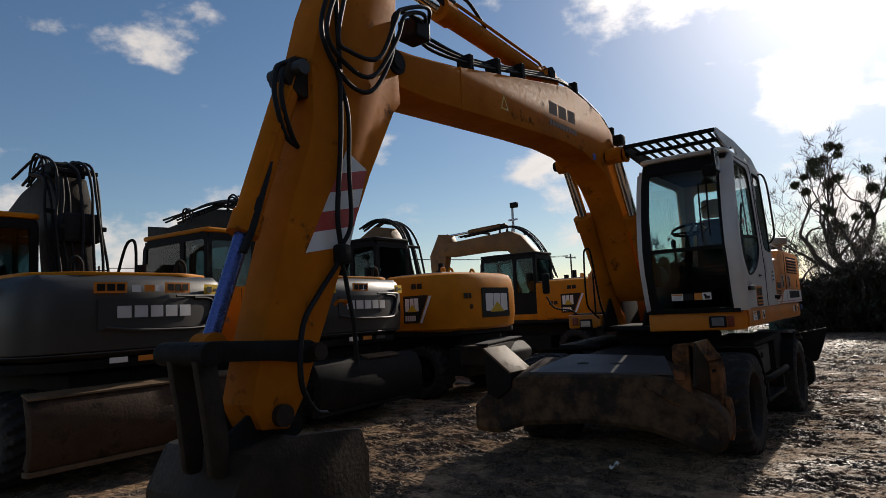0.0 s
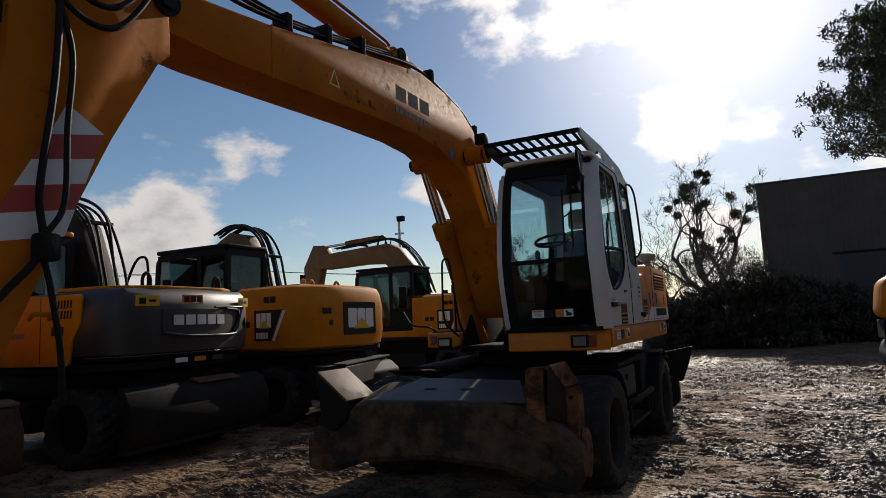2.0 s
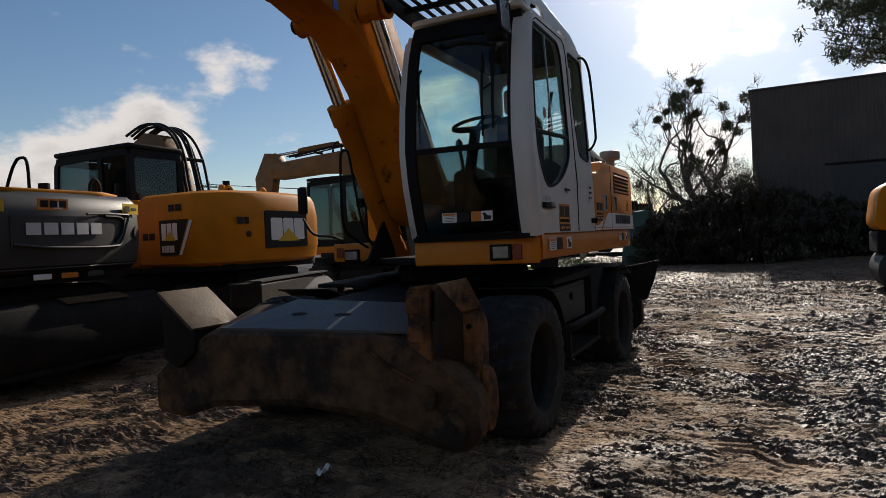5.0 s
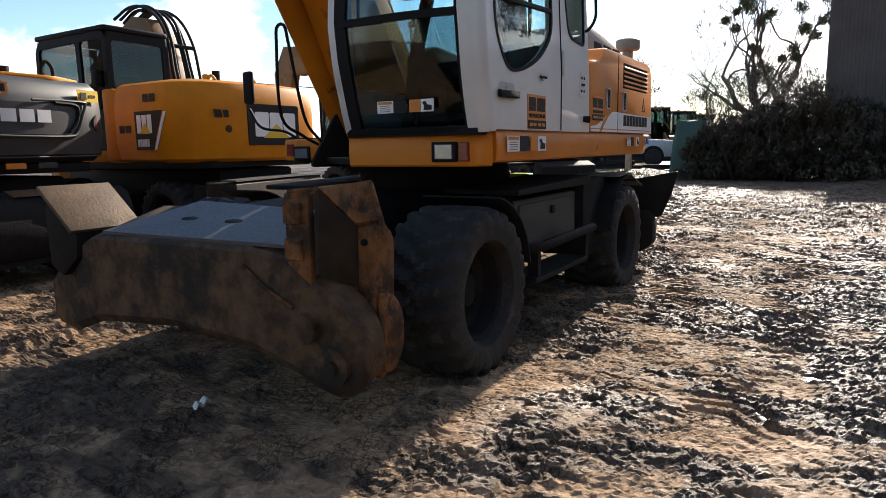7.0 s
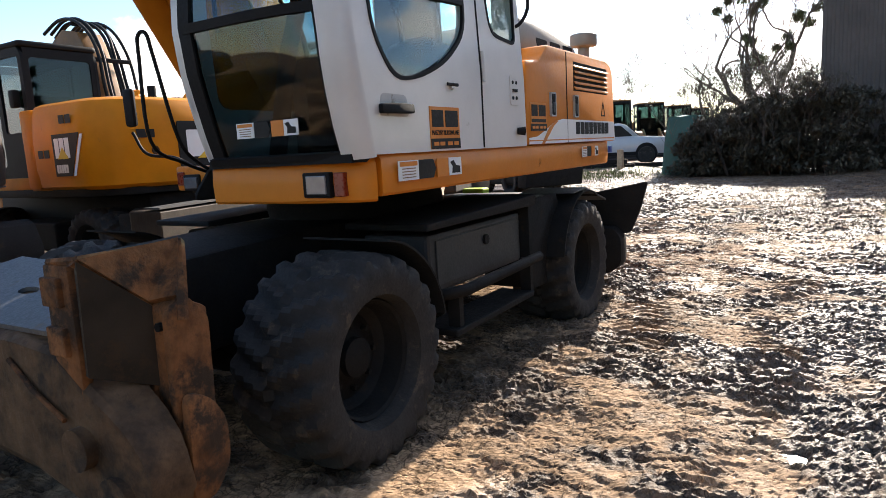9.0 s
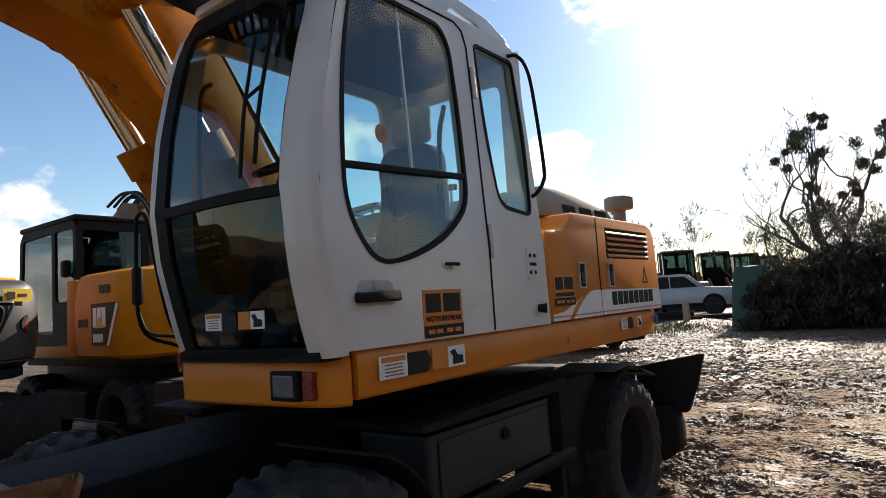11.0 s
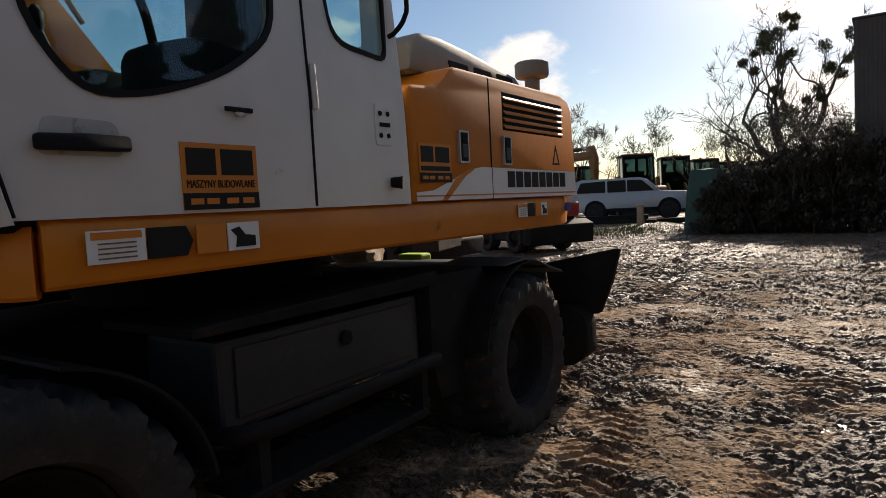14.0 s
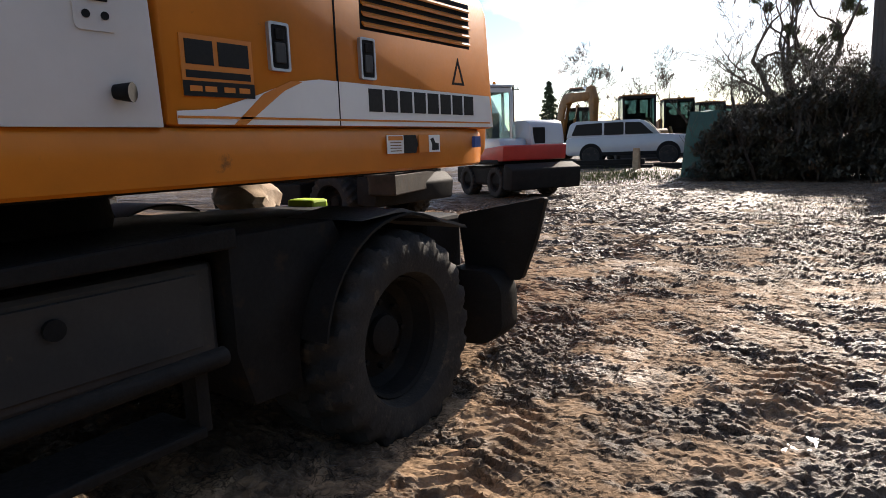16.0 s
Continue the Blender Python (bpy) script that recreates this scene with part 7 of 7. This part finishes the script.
# ---------------------------------------------------------------- shed, stack, posts
def shed():
    s = thing("storage_shed", "tall dark sheet-clad shed with a flat roof", "shed")
    x0, x1, y0, y1, h = 2.42, 18.0, 28.5, 35.0, 7.6
    for nm, lo, hi in (("wall", (x0, y0, -0.1), (x1, y0 + 0.12, h)), ("wall", (x0, y0 + 0.12, -0.1), (x0 + 0.12, y1, h)), ("wall", (x1 - 0.12, y0 + 0.12, -0.1), (x1, y1, h)), ("wall", (x0 + 0.12, y1 - 0.12, -0.1), (x1 - 0.12, y1, h))):
        part(nm, box(lo, hi, 0.01), SHED, s)
    part("roof", box((x0 - 0.06, y0 - 0.08, h), (x1 + 0.1, y1 + 0.1, h + 0.08), 0.02), ROOF, s)
    for k in range(int((x1 - x0) / 0.28)):
        x = x0 + 0.02 + 0.28 * k
        bm = slab([(x, y0), (x + 0.04, y0 - 0.03), (x + 0.12, y0 - 0.03), (x + 0.16, y0)], 0.0, h - 0.02, "z")
        part("cladding_rib", bm, SHED, s)
    dr = part("shed_door", box((5.6, y0 - 0.055, 0.0), (9.2, y0 - 0.032, 3.9), 0.006), GREY_STEEL, s, "closed grey sliding door")
    part("door_rail", box((5.3, y0 - 0.09, 3.92), (9.6, y0 - 0.035, 4.02), 0.01), DARK, s)
    return s


shed()


tp = thing("covered_stack", "stack of goods under a dark green tarpaulin", "tarpaulin")
bm = bmesh.new()
n = 14
gv = [[bm.verts.new((-2.75 + 1.5 * i / n, 23.6 + 1.8 * j / n, 0)) for j in range(n + 1)] for i in range(n + 1)]
for i in range(n):
    for j in range(n):
        bm.faces.new((gv[i][j], gv[i + 1][j], gv[i + 1][j + 1], gv[i][j + 1]))
for v in bm.verts:
    u, w = (v.co.x + 2.75) / 1.5, (v.co.y - 23.6) / 1.8
    e_ = max(0.0, min(u, 1 - u, w, 1 - w))
    v.co.z = 2.25 * min(1.0, e_ * 7) ** 0.6 + 0.12 * noise.noise(v.co * 2.0) * (e_ > 0.05)
part("tarpaulin", bm, TARP, tp, "", 50)
part("pallet", box((-2.6, 23.7, 0.0), (-1.4, 25.2, 0.14)), BARK, tp)


def lamp_mast(x, y, h, r=0.10):
    m = thing("lamp_mast", "tall grey lighting mast", "mast")
    part("mast", rod((0, 0, 0), (0, 0, h), r, 12, r1=r * 0.7), GALV, m, "", 40)
    part("cross_arm", box((-0.28, -0.04, h - 0.72), (0.30, 0.04, h - 0.62), 0.01), GALV, m)
    part("floodlight", box((-0.05, -0.2, h), (0.38, 0.05, h + 0.30), 0.03), DARK, m)
    m.matrix_basis = pose(x, y, 0)
    return m


lamp_mast(-15.6, 24.3, 7.3)


def utility_pole(x, y, h):
    m = thing("utility_pole", "wooden utility pole carrying cables", "pole", "utility poles")
    part("post", rod((0, 0, 0), (0, 0, h), 0.13, 12, r1=0.09), BARK, m, "", 40)
    part("cross_arm", box((-0.8, -0.06, h - 0.5), (0.8, 0.06, h - 0.38), 0.01), BARK, m)
    for k in (-0.7, 0.0, 0.7):
        part("insulator", rod((k, 0, h - 0.38), (k, 0, h - 0.2), 0.05, 8), GALV, m, "", 40)
    m.matrix_basis = pose(x, y, 0, 0, 0, 70)
    return m


POLES = [(-60.0, 22.0), (-42.0, 38.0), (-30.0, 62.0)]
for x, y in POLES:
    utility_pole(x, y, 7.6)
for k in (-0.7, 0.7):
    pts = []
    for a, b in zip(POLES, POLES[1:]):
        for i in range(9):
            t = i / 8
            pts.append((a[0] + (b[0] - a[0]) * t, a[1] + (b[1] - a[1]) * t + k, 7.4 - 1.4 * t * (1 - t) * 4 * 0.25))
    tagged(part("overhead_cable", tube(pts, 0.025, 6), BLACK_PLASTIC), "thin overhead power cable between poles", "cable")


# ---------------------------------------------------------------- trees and bushes
def branchy(rng_, start, way, length, r, depth, bm, tips, spread=0.55, lift=0.10, wob=0.16):
    """A limb that bends and forks."""
    p, d = Vector(start), Vector(way).normalized()
    n = 5
    pts, radii = [p.copy()], [r]
    for i in range(n):
        d = (d + Vector((rng_.gauss(0, wob), rng_.gauss(0, wob), rng_.gauss(0, wob) + lift * 0.5))).normalized()
        p = p + d * length / n
        pts.append(p.copy())
        radii.append(max(0.006, r * (1 - 0.45 * (i + 1) / n)))
    tube(pts, r, 7 if r > 0.05 else 4, bm, radii)
    if depth == 0:
        tips.append((p.copy(), d.copy()))
        return
    kids = rng_.choice((2, 3, 3)) + (1 if depth == 1 else 0)
    for k in range(kids):
        i = rng_.choice((2, 3, 4, 5)) if k else 5
        q = pts[i]
        a = Vector((rng_.gauss(0, 1), rng_.gauss(0, 1), rng_.gauss(0.25, 0.6))).normalized()
        w = (d * (1 - spread) + a * spread + Vector((0, 0, lift))).normalized()
        branchy(rng_, q, w, length * rng_.uniform(0.55, 0.80), max(0.008, radii[i] * rng_.uniform(0.5, 0.75)), depth - 1, bm, tips, spread, lift, wob)


def leaf_cloud(bm, rng_, centre, radius, count, size, squash=1.0):
    for _ in range(count):
        while True:
            o = Vector((rng_.uniform(-1, 1), rng_.uniform(-1, 1), rng_.uniform(-1, 1)))
            if o.length < 1:
                break
        o *= rng_.uniform(0.6, 1.0)
        c = Vector(centre) + Vector((o.x * radius, o.y * radius, o.z * radius * squash))
        u = Vector((rng_.gauss(0, 1), rng_.gauss(0, 1), rng_.gauss(0, 1))).normalized()
        d, u1, v1 = frame_of(u)
        s = size * rng_.uniform(0.6, 1.3)
        q = [bm.verts.new(c + d * s), bm.verts.new(c + u1 * s * 0.35), bm.verts.new(c - d * s), bm.verts.new(c - u1 * s * 0.35)]
        bm.faces.new(q)


def bare_tree(x, y, h, seed, mistle=0, depth=4, r=0.22, label="bare winter tree"):
    rng_ = random.Random(seed)
    t = thing("tree", label, "tree")
    bm, tips = bmesh.new(), []
    if mistle > 10:
        tube([(0, 0, -0.1), (0.1, 0, h * 0.10), (0.15, 0, h * 0.2)], r, 10, bm, [r * 1.2, r, r * 0.85])
        for k in range(6):
            a = 2 * math.pi * k / 6 + rng_.uniform(-0.3, 0.3)
            branchy(rng_, (0.15, 0, h * (0.13 + 0.012 * k)), (0.75 * math.cos(a), 0.75 * math.sin(a), 0.8), h * 0.34, r * 0.5, depth - 1, bm, tips, 0.5, 0.14, 0.22)
    else:
        branchy(rng_, (0, 0, -0.1), (rng_.uniform(-0.15, 0.15), 0, 1), h * 0.36, r, depth, bm, tips, 0.55, 0.12, 0.14)
    top_z = max(p.z for p, _ in tips)
    k = h / top_z
    bmesh.ops.scale(bm, vec=(k, k, k), verts=bm.verts)
    tips = [(p * k, d) for p, d in tips]
    trunk = part("trunk", bm, BARK, t, "", 60)
    bm = bmesh.new()
    for p, d in tips:
        for _ in range(4 if y > 60 else 5):
            w = (d + Vector((rng_.gauss(0, 0.5), rng_.gauss(0, 0.5), rng_.gauss(0, 0.5)))).normalized()
            tube([p, p + w * h * 0.03, p + w * h * 0.055 + Vector((0, 0, rng_.uniform(-0.05, 0.1)))], 0.008, 3, bm, [0.022, 0.018, 0.012] if y > 60 else [0.012, 0.008, 0.003])
    tagged(part("twig_mass", bm, BARK, t), kind="stuff")
    for _ in range(mistle):
        p, d = rng_.choice(tips)
        bm = bmesh.new()
        p = p - d * rng_.uniform(0.0, 1.4)
        leaf_cloud(bm, rng_, p, rng_.uniform(0.28, 0.60), 380, 0.11, 0.9)
        part("mistletoe_ball", bm, MISTLETOE, t, "dense round mistletoe clump")
    t.matrix_basis = pose(x, y, 0)
    return t


bare_tree(-0.9, 40.0, 11.8, 5, 34, 4, 0.42, "crooked bare tree full of mistletoe clumps")
bare_tree(-2.6, 34.0, 8.2, 12, 0, 4, 0.11, "slender bare birch-like tree")
for k, (x, y, h) in enumerate(((-22.5, 66.0, 11.5), (-15.5, 70.0, 10.5), (-24.5, 78.0, 8.0), (-11.0, 82.0, 8.0))):
    bare_tree(x, y, h, 30 + k, 0, 5, 0.22, "distant bare tree on the horizon")


def bush(x, y, h, w, seed, leaf, label, count=900, size=0.07):
    rng_ = random.Random(seed)
    b = thing("bush", label, "bush")
    bm, tips = bmesh.new(), []
    for k in range(7):
        a = rng_.uniform(0, 6.28)
        branchy(rng_, (0.25 * w * math.cos(a), 0.25 * w * math.sin(a), 0), (0.35 * math.cos(a), 0.35 * math.sin(a), 1), h * 0.48, 0.03, 2, bm, tips, 0.45, 0.16, 0.12)
    tagged(part("branchwork", bm, BARK, b), kind="stuff")
    bm = bmesh.new()
    for p, d in tips:
        leaf_cloud(bm, rng_, p, 0.22 * w, max(4, count // len(tips)), size, 0.8)
    tagged(part("leaves", bm, leaf, b), kind="stuff")
    b.matrix_basis = pose(x, y, 0)
    return b


for k, (x, y, h, w) in enumerate(((2.0, 24.0, 3.6, 1.7), (1.0, 25.0, 4.0, 1.9), (0.0, 27.0, 4.4, 2.0), (-1.2, 29.0, 4.8, 2.0), (0.9, 30.0, 4.8, 2.2), (-2.2, 28.6, 4.6, 1.5), (1.9, 31.0, 4.6, 2.0))):
    bush(x, y, h, w, 70 + k, LEAF, "dense brown winter bush behind the hedge", 3000, 0.055)


def hedge_bush(x, y, h, w, seed):
    """A bush that is leafy from the ground up, with a ragged top."""
    rng_ = random.Random(seed)
    b = thing("bush", "dense dark hedge bush at the yard's edge", "bush", "hedge bushes")
    twigs, tips = bmesh.new(), []
    for k in range(6):
        a = rng_.uniform(0, 6.28)
        branchy(rng_, (0.2 * w * math.cos(a), 0.2 * w * math.sin(a), 0), (0.3 * math.cos(a), 0.3 * math.sin(a), 1), h * 0.5, 0.03, 2, twigs, tips, 0.45, 0.16, 0.12)
    tagged(part("branchwork", twigs, BARK, b), kind="stuff")
    leaves = bmesh.new()
    for k in range(64):
        u = rng_.random() ** 1.25
        a, r = rng_.uniform(0, 6.28), 0.55 * w * math.sqrt(rng_.random()) * (1.05 - 0.45 * u)
        leaf_cloud(leaves, rng_, (r * math.cos(a), r * math.sin(a), 0.12 + u * (h - 0.3)), 0.26 + 0.16 * rng_.random(), 120, 0.095, 0.8)
    tagged(part("leaves", leaves, LEAF, b), kind="stuff")
    b.matrix_basis = pose(x, y, 0)


# a dark hedge along the yard's edge, tallest beside the shed
for k, (x, y, h, w) in enumerate(((-1.2, 23.2, 2.2, 1.9), (-0.4, 23.9, 2.6, 2.0), (0.1, 22.9, 2.3, 2.0), (0.9, 23.6, 2.9, 2.0), (1.5, 22.8, 2.8, 2.1), (2.2, 24.0, 3.4, 2.1), (2.9, 23.0, 2.9, 2.2), (3.8, 25.0, 3.0, 2.3), (5.0, 26.0, 2.7, 2.3), (6.4, 26.8, 2.4, 2.3), (-0.8, 25.0, 2.3, 2.2), (0.6, 25.2, 2.6, 2.4), (2.0, 25.4, 3.0, 2.4))):
    hedge_bush(x, y, h, w, 140 + k)


def conifer(seed):
    """A full dark conifer with drooping boughs to the ground."""
    rng_ = random.Random(seed)
    t = thing("conifer", "tall dark conifer out of view round the yard, holding back sky light", "tree", "conifers beside the yard")
    h = 12.0
    part("trunk", tube([(0, 0, -0.1), (0.05, 0, h * 0.5), (0, 0.05, h)], 0.2, 8, None, [0.26, 0.17, 0.03]), BARK, t, "", 60)
    crown, limbs = bmesh.new(), bmesh.new()
    for k in range(70):
        u = k / 69
        z = h * (0.06 + 0.92 * u)
        a = k * 2.4 + rng_.uniform(-0.3, 0.3)
        reach = (2.9 * (1 - u) + 0.25) * rng_.uniform(0.75, 1.1)
        tip = Vector((math.cos(a) * reach, math.sin(a) * reach, z - 0.18 * reach))
        tube([(0, 0, z), tip], 0.03, 4, limbs, [0.05, 0.012])
        for q in range(6):
            c = Vector((0, 0, z)).lerp(tip, 0.25 + 0.75 * q / 5)
            leaf_cloud(crown, rng_, c, 0.24 + 0.32 * (1 - u), 22, 0.32, 0.6)
    tagged(part("limb_mass", limbs, BARK, t), kind="stuff")
    tagged(part("crown", crown, PINE, t), kind="stuff")
    return t


# out of view: the door glass mirrors them, and they cut sky light
first = conifer(61)
first.matrix_basis = pose(17.0, -13.0, 0, 0, 0, 0)
spread = random.Random(62)
for k in range(15):
    x, y = 14.2 + 2.0 * (k % 2) + spread.uniform(-0.5, 0.5), -11.0 + 1.6 * k
    copy_thing(first, pose(x, y, 0, 0, 0, spread.uniform(0, 360)) @ Matrix.Scale(spread.uniform(0.66, 0.86), 4))
# unseen row added behind to hold back sky light
for k in range(6):
    copy_thing(first, pose(10.0 - 3.4 * k, -28.0 + spread.uniform(-0.8, 0.8), 0, 0, 0, spread.uniform(0, 360)))


def pine(x, y, h, seed):
    rng_ = random.Random(seed)
    t = thing("pine_tree", "tall dark pine rising behind the shed", "tree")
    part("trunk", tube([(0, 0, 0), (0.1, 0, h * 0.5), (0, 0.1, h)], 0.2, 10, None, [0.28, 0.18, 0.04]), BARK, t, "", 60)
    limbs, crown = bmesh.new(), bmesh.new()
    for k in range(150):
        u = k / 149
        z = h * (0.46 + 0.52 * u)
        a = k * 2.4 + rng_.uniform(-0.4, 0.4)
        reach = (h * 0.36) * (1 - u ** 2.2) * rng_.uniform(0.55, 1.08) + 0.4
        d = Vector((math.cos(a), math.sin(a), 0.14))
        pts = [Vector((0, 0, z)), Vector((0, 0, z)) + d * reach * 0.5, Vector((0, 0, z)) + d * reach + Vector((0, 0, 0.8))]
        tube(pts, 0.03, 4, limbs, [0.07, 0.04, 0.015])
        for q in range(12):
            c = pts[0].lerp(pts[2], 0.35 + 0.65 * q / 11) + Vector((rng_.gauss(0, 0.35), rng_.gauss(0, 0.35), rng_.gauss(0.08, 0.2)))
            leaf_cloud(crown, rng_, c, 0.50, 70, 0.15, 1.2)
    tagged(part("limb_mass", limbs, BARK, t), kind="stuff")
    tagged(part("crown", crown, PINE, t), kind="stuff")
    t.matrix_basis = pose(x, y, 0)
    return t


pine(12.9, 40.0, 21.6, 3)
spruce = copy_thing(first, pose(-30.6, 72.0, 0, 0, 0, 40) @ Matrix.Scale(0.72, 4))
spruce["label"] = "distant dark spruce on the horizon"


def treeline():
    rng_ = random.Random(99)
    bm = bmesh.new()
    for k in range(240):
        a = radians(rng_.uniform(-80, 40))
        d = rng_.uniform(110, 170)
        leaf_cloud(bm, rng_, (d * math.sin(a), d * math.cos(a), rng_.uniform(0.5, 3.2)), rng_.uniform(2.0, 4.0), 60, 0.8, 0.7)
    o = part("far_woods", bm, BARK)
    tagged(o, "low distant winter woods along the horizon", "woods", kind="stuff")


treeline()

# timber and a concrete post lie before the car
def yard_timber(x, y, z, length, turn):
    o = part("timber_beam", box((-length / 2, -0.11, 0), (length / 2, 0.11, 0.20), 0.015), DARK)
    o.matrix_basis = pose(x, y, z, 0, 0, turn)
    tagged(o, "dark weathered timber beam lying on the ground", "timber", "timber beams")


for x, y, z, length, turn in ((-6.2, 26.2, 0.24, 3.6, 8), (-6.0, 25.85, 0.22, 3.2, 4), (-6.3, 26.0, 0.43, 3.0, 12), (-4.2, 26.4, 0.25, 2.2, -6), (-8.4, 26.6, 0.24, 2.4, 20)):
    yard_timber(x, y, z, length, turn)
o = part("concrete_post", prism([(-0.13, 0), (0.16, 0), (0.10, 0.85), (-0.06, 0.88)], -0.12, 0.12, 0.015), STONE)
o.matrix_basis = pose(-4.85, 25.3, 0.20)
tagged(o, "short pale concrete post stub", "post")
rng_ = random.Random(17)
bm = bmesh.new()
spots = np.random.default_rng(17).normal((-5.0, 23.2), (1.1, 1.0), (2600, 2))
for (x, y), z in zip(spots, ground_height(spots[:, 0], spots[:, 1])):
    h, a = rng_.uniform(0.05, 0.14), rng_.uniform(0, 6.28)
    bm.faces.new([bm.verts.new(p) for p in ((x - 0.012 * math.cos(a), y - 0.012 * math.sin(a), z - 0.01), (x + 0.012 * math.cos(a), y + 0.012 * math.sin(a), z - 0.01), (x + 0.05 * math.sin(a), y - 0.05 * math.cos(a), z + h))])
tagged(part("grass", bm, GRASS), "sparse yellow-green grass at the yard's edge", "grass", kind="stuff")

# yellow roller at the side of the shed
yr = thing("yellow_machine", "small yellow machine parked in the shed's shade", "machine")
part("tank", slab(round_poly([(4.75, 1.35), (4.85, 2.05), (5.2, 2.25), (6.6, 2.25), (6.8, 1.9), (6.8, 1.2), (4.9, 1.2)], 0.15), 10.6, 1.3, "y", 0.08), YELLOW, yr, "", 40)
part("frame", box((4.8, 10.7, 0.75), (6.8, 11.8, 1.2), 0.05), DARK, yr)
for x in (5.25, 6.4):
    part("drum", rod((x, 10.6, 0.42), (x, 11.9, 0.42), 0.46, 28), GREY_STEEL, yr, "", 40)

# a stone lies on the rear frame, a scrap of paper in the mud
bm = bmesh.new()
bmesh.ops.create_icosphere(bm, subdivisions=3, radius=0.235)
for v in bm.verts:
    v.co = v.co * (1 + 0.55 * noise.noise(v.co * 4.2) + 0.12 * noise.noise(v.co * 14))
    v.co.z = max(-0.10, v.co.z * 0.62)
o = part("stone", bm, STONE, None, "", 20)
o.matrix_basis = pose(-0.93, 3.78, 1.045)
tagged(o, "pale brown stone lying on the rear frame", "stone")
# bright block added here in place of a bright patch farther off
o = part("plastic_wedge", box((-0.36, 3.70, 0.945), (-0.10, 3.86, 1.035), 0.02), BRIGHT_LIME)
tagged(o, "bright yellow-green block standing in for a farther bright patch", "wedge")
scrap = sheet(lambda u, v: (0.27 + u, -1.39 + v, 0.035 + 0.03 * math.sin(u * 60) + 0.02 * math.cos(v * 70)), steps(-0.045, 0.045, 6), steps(-0.025, 0.025, 4), 0.002)
tagged(part("paper_scrap", scrap, STICKER_WHITE, None, "", 40), "small crumpled scrap of white paper on the mud", "litter")
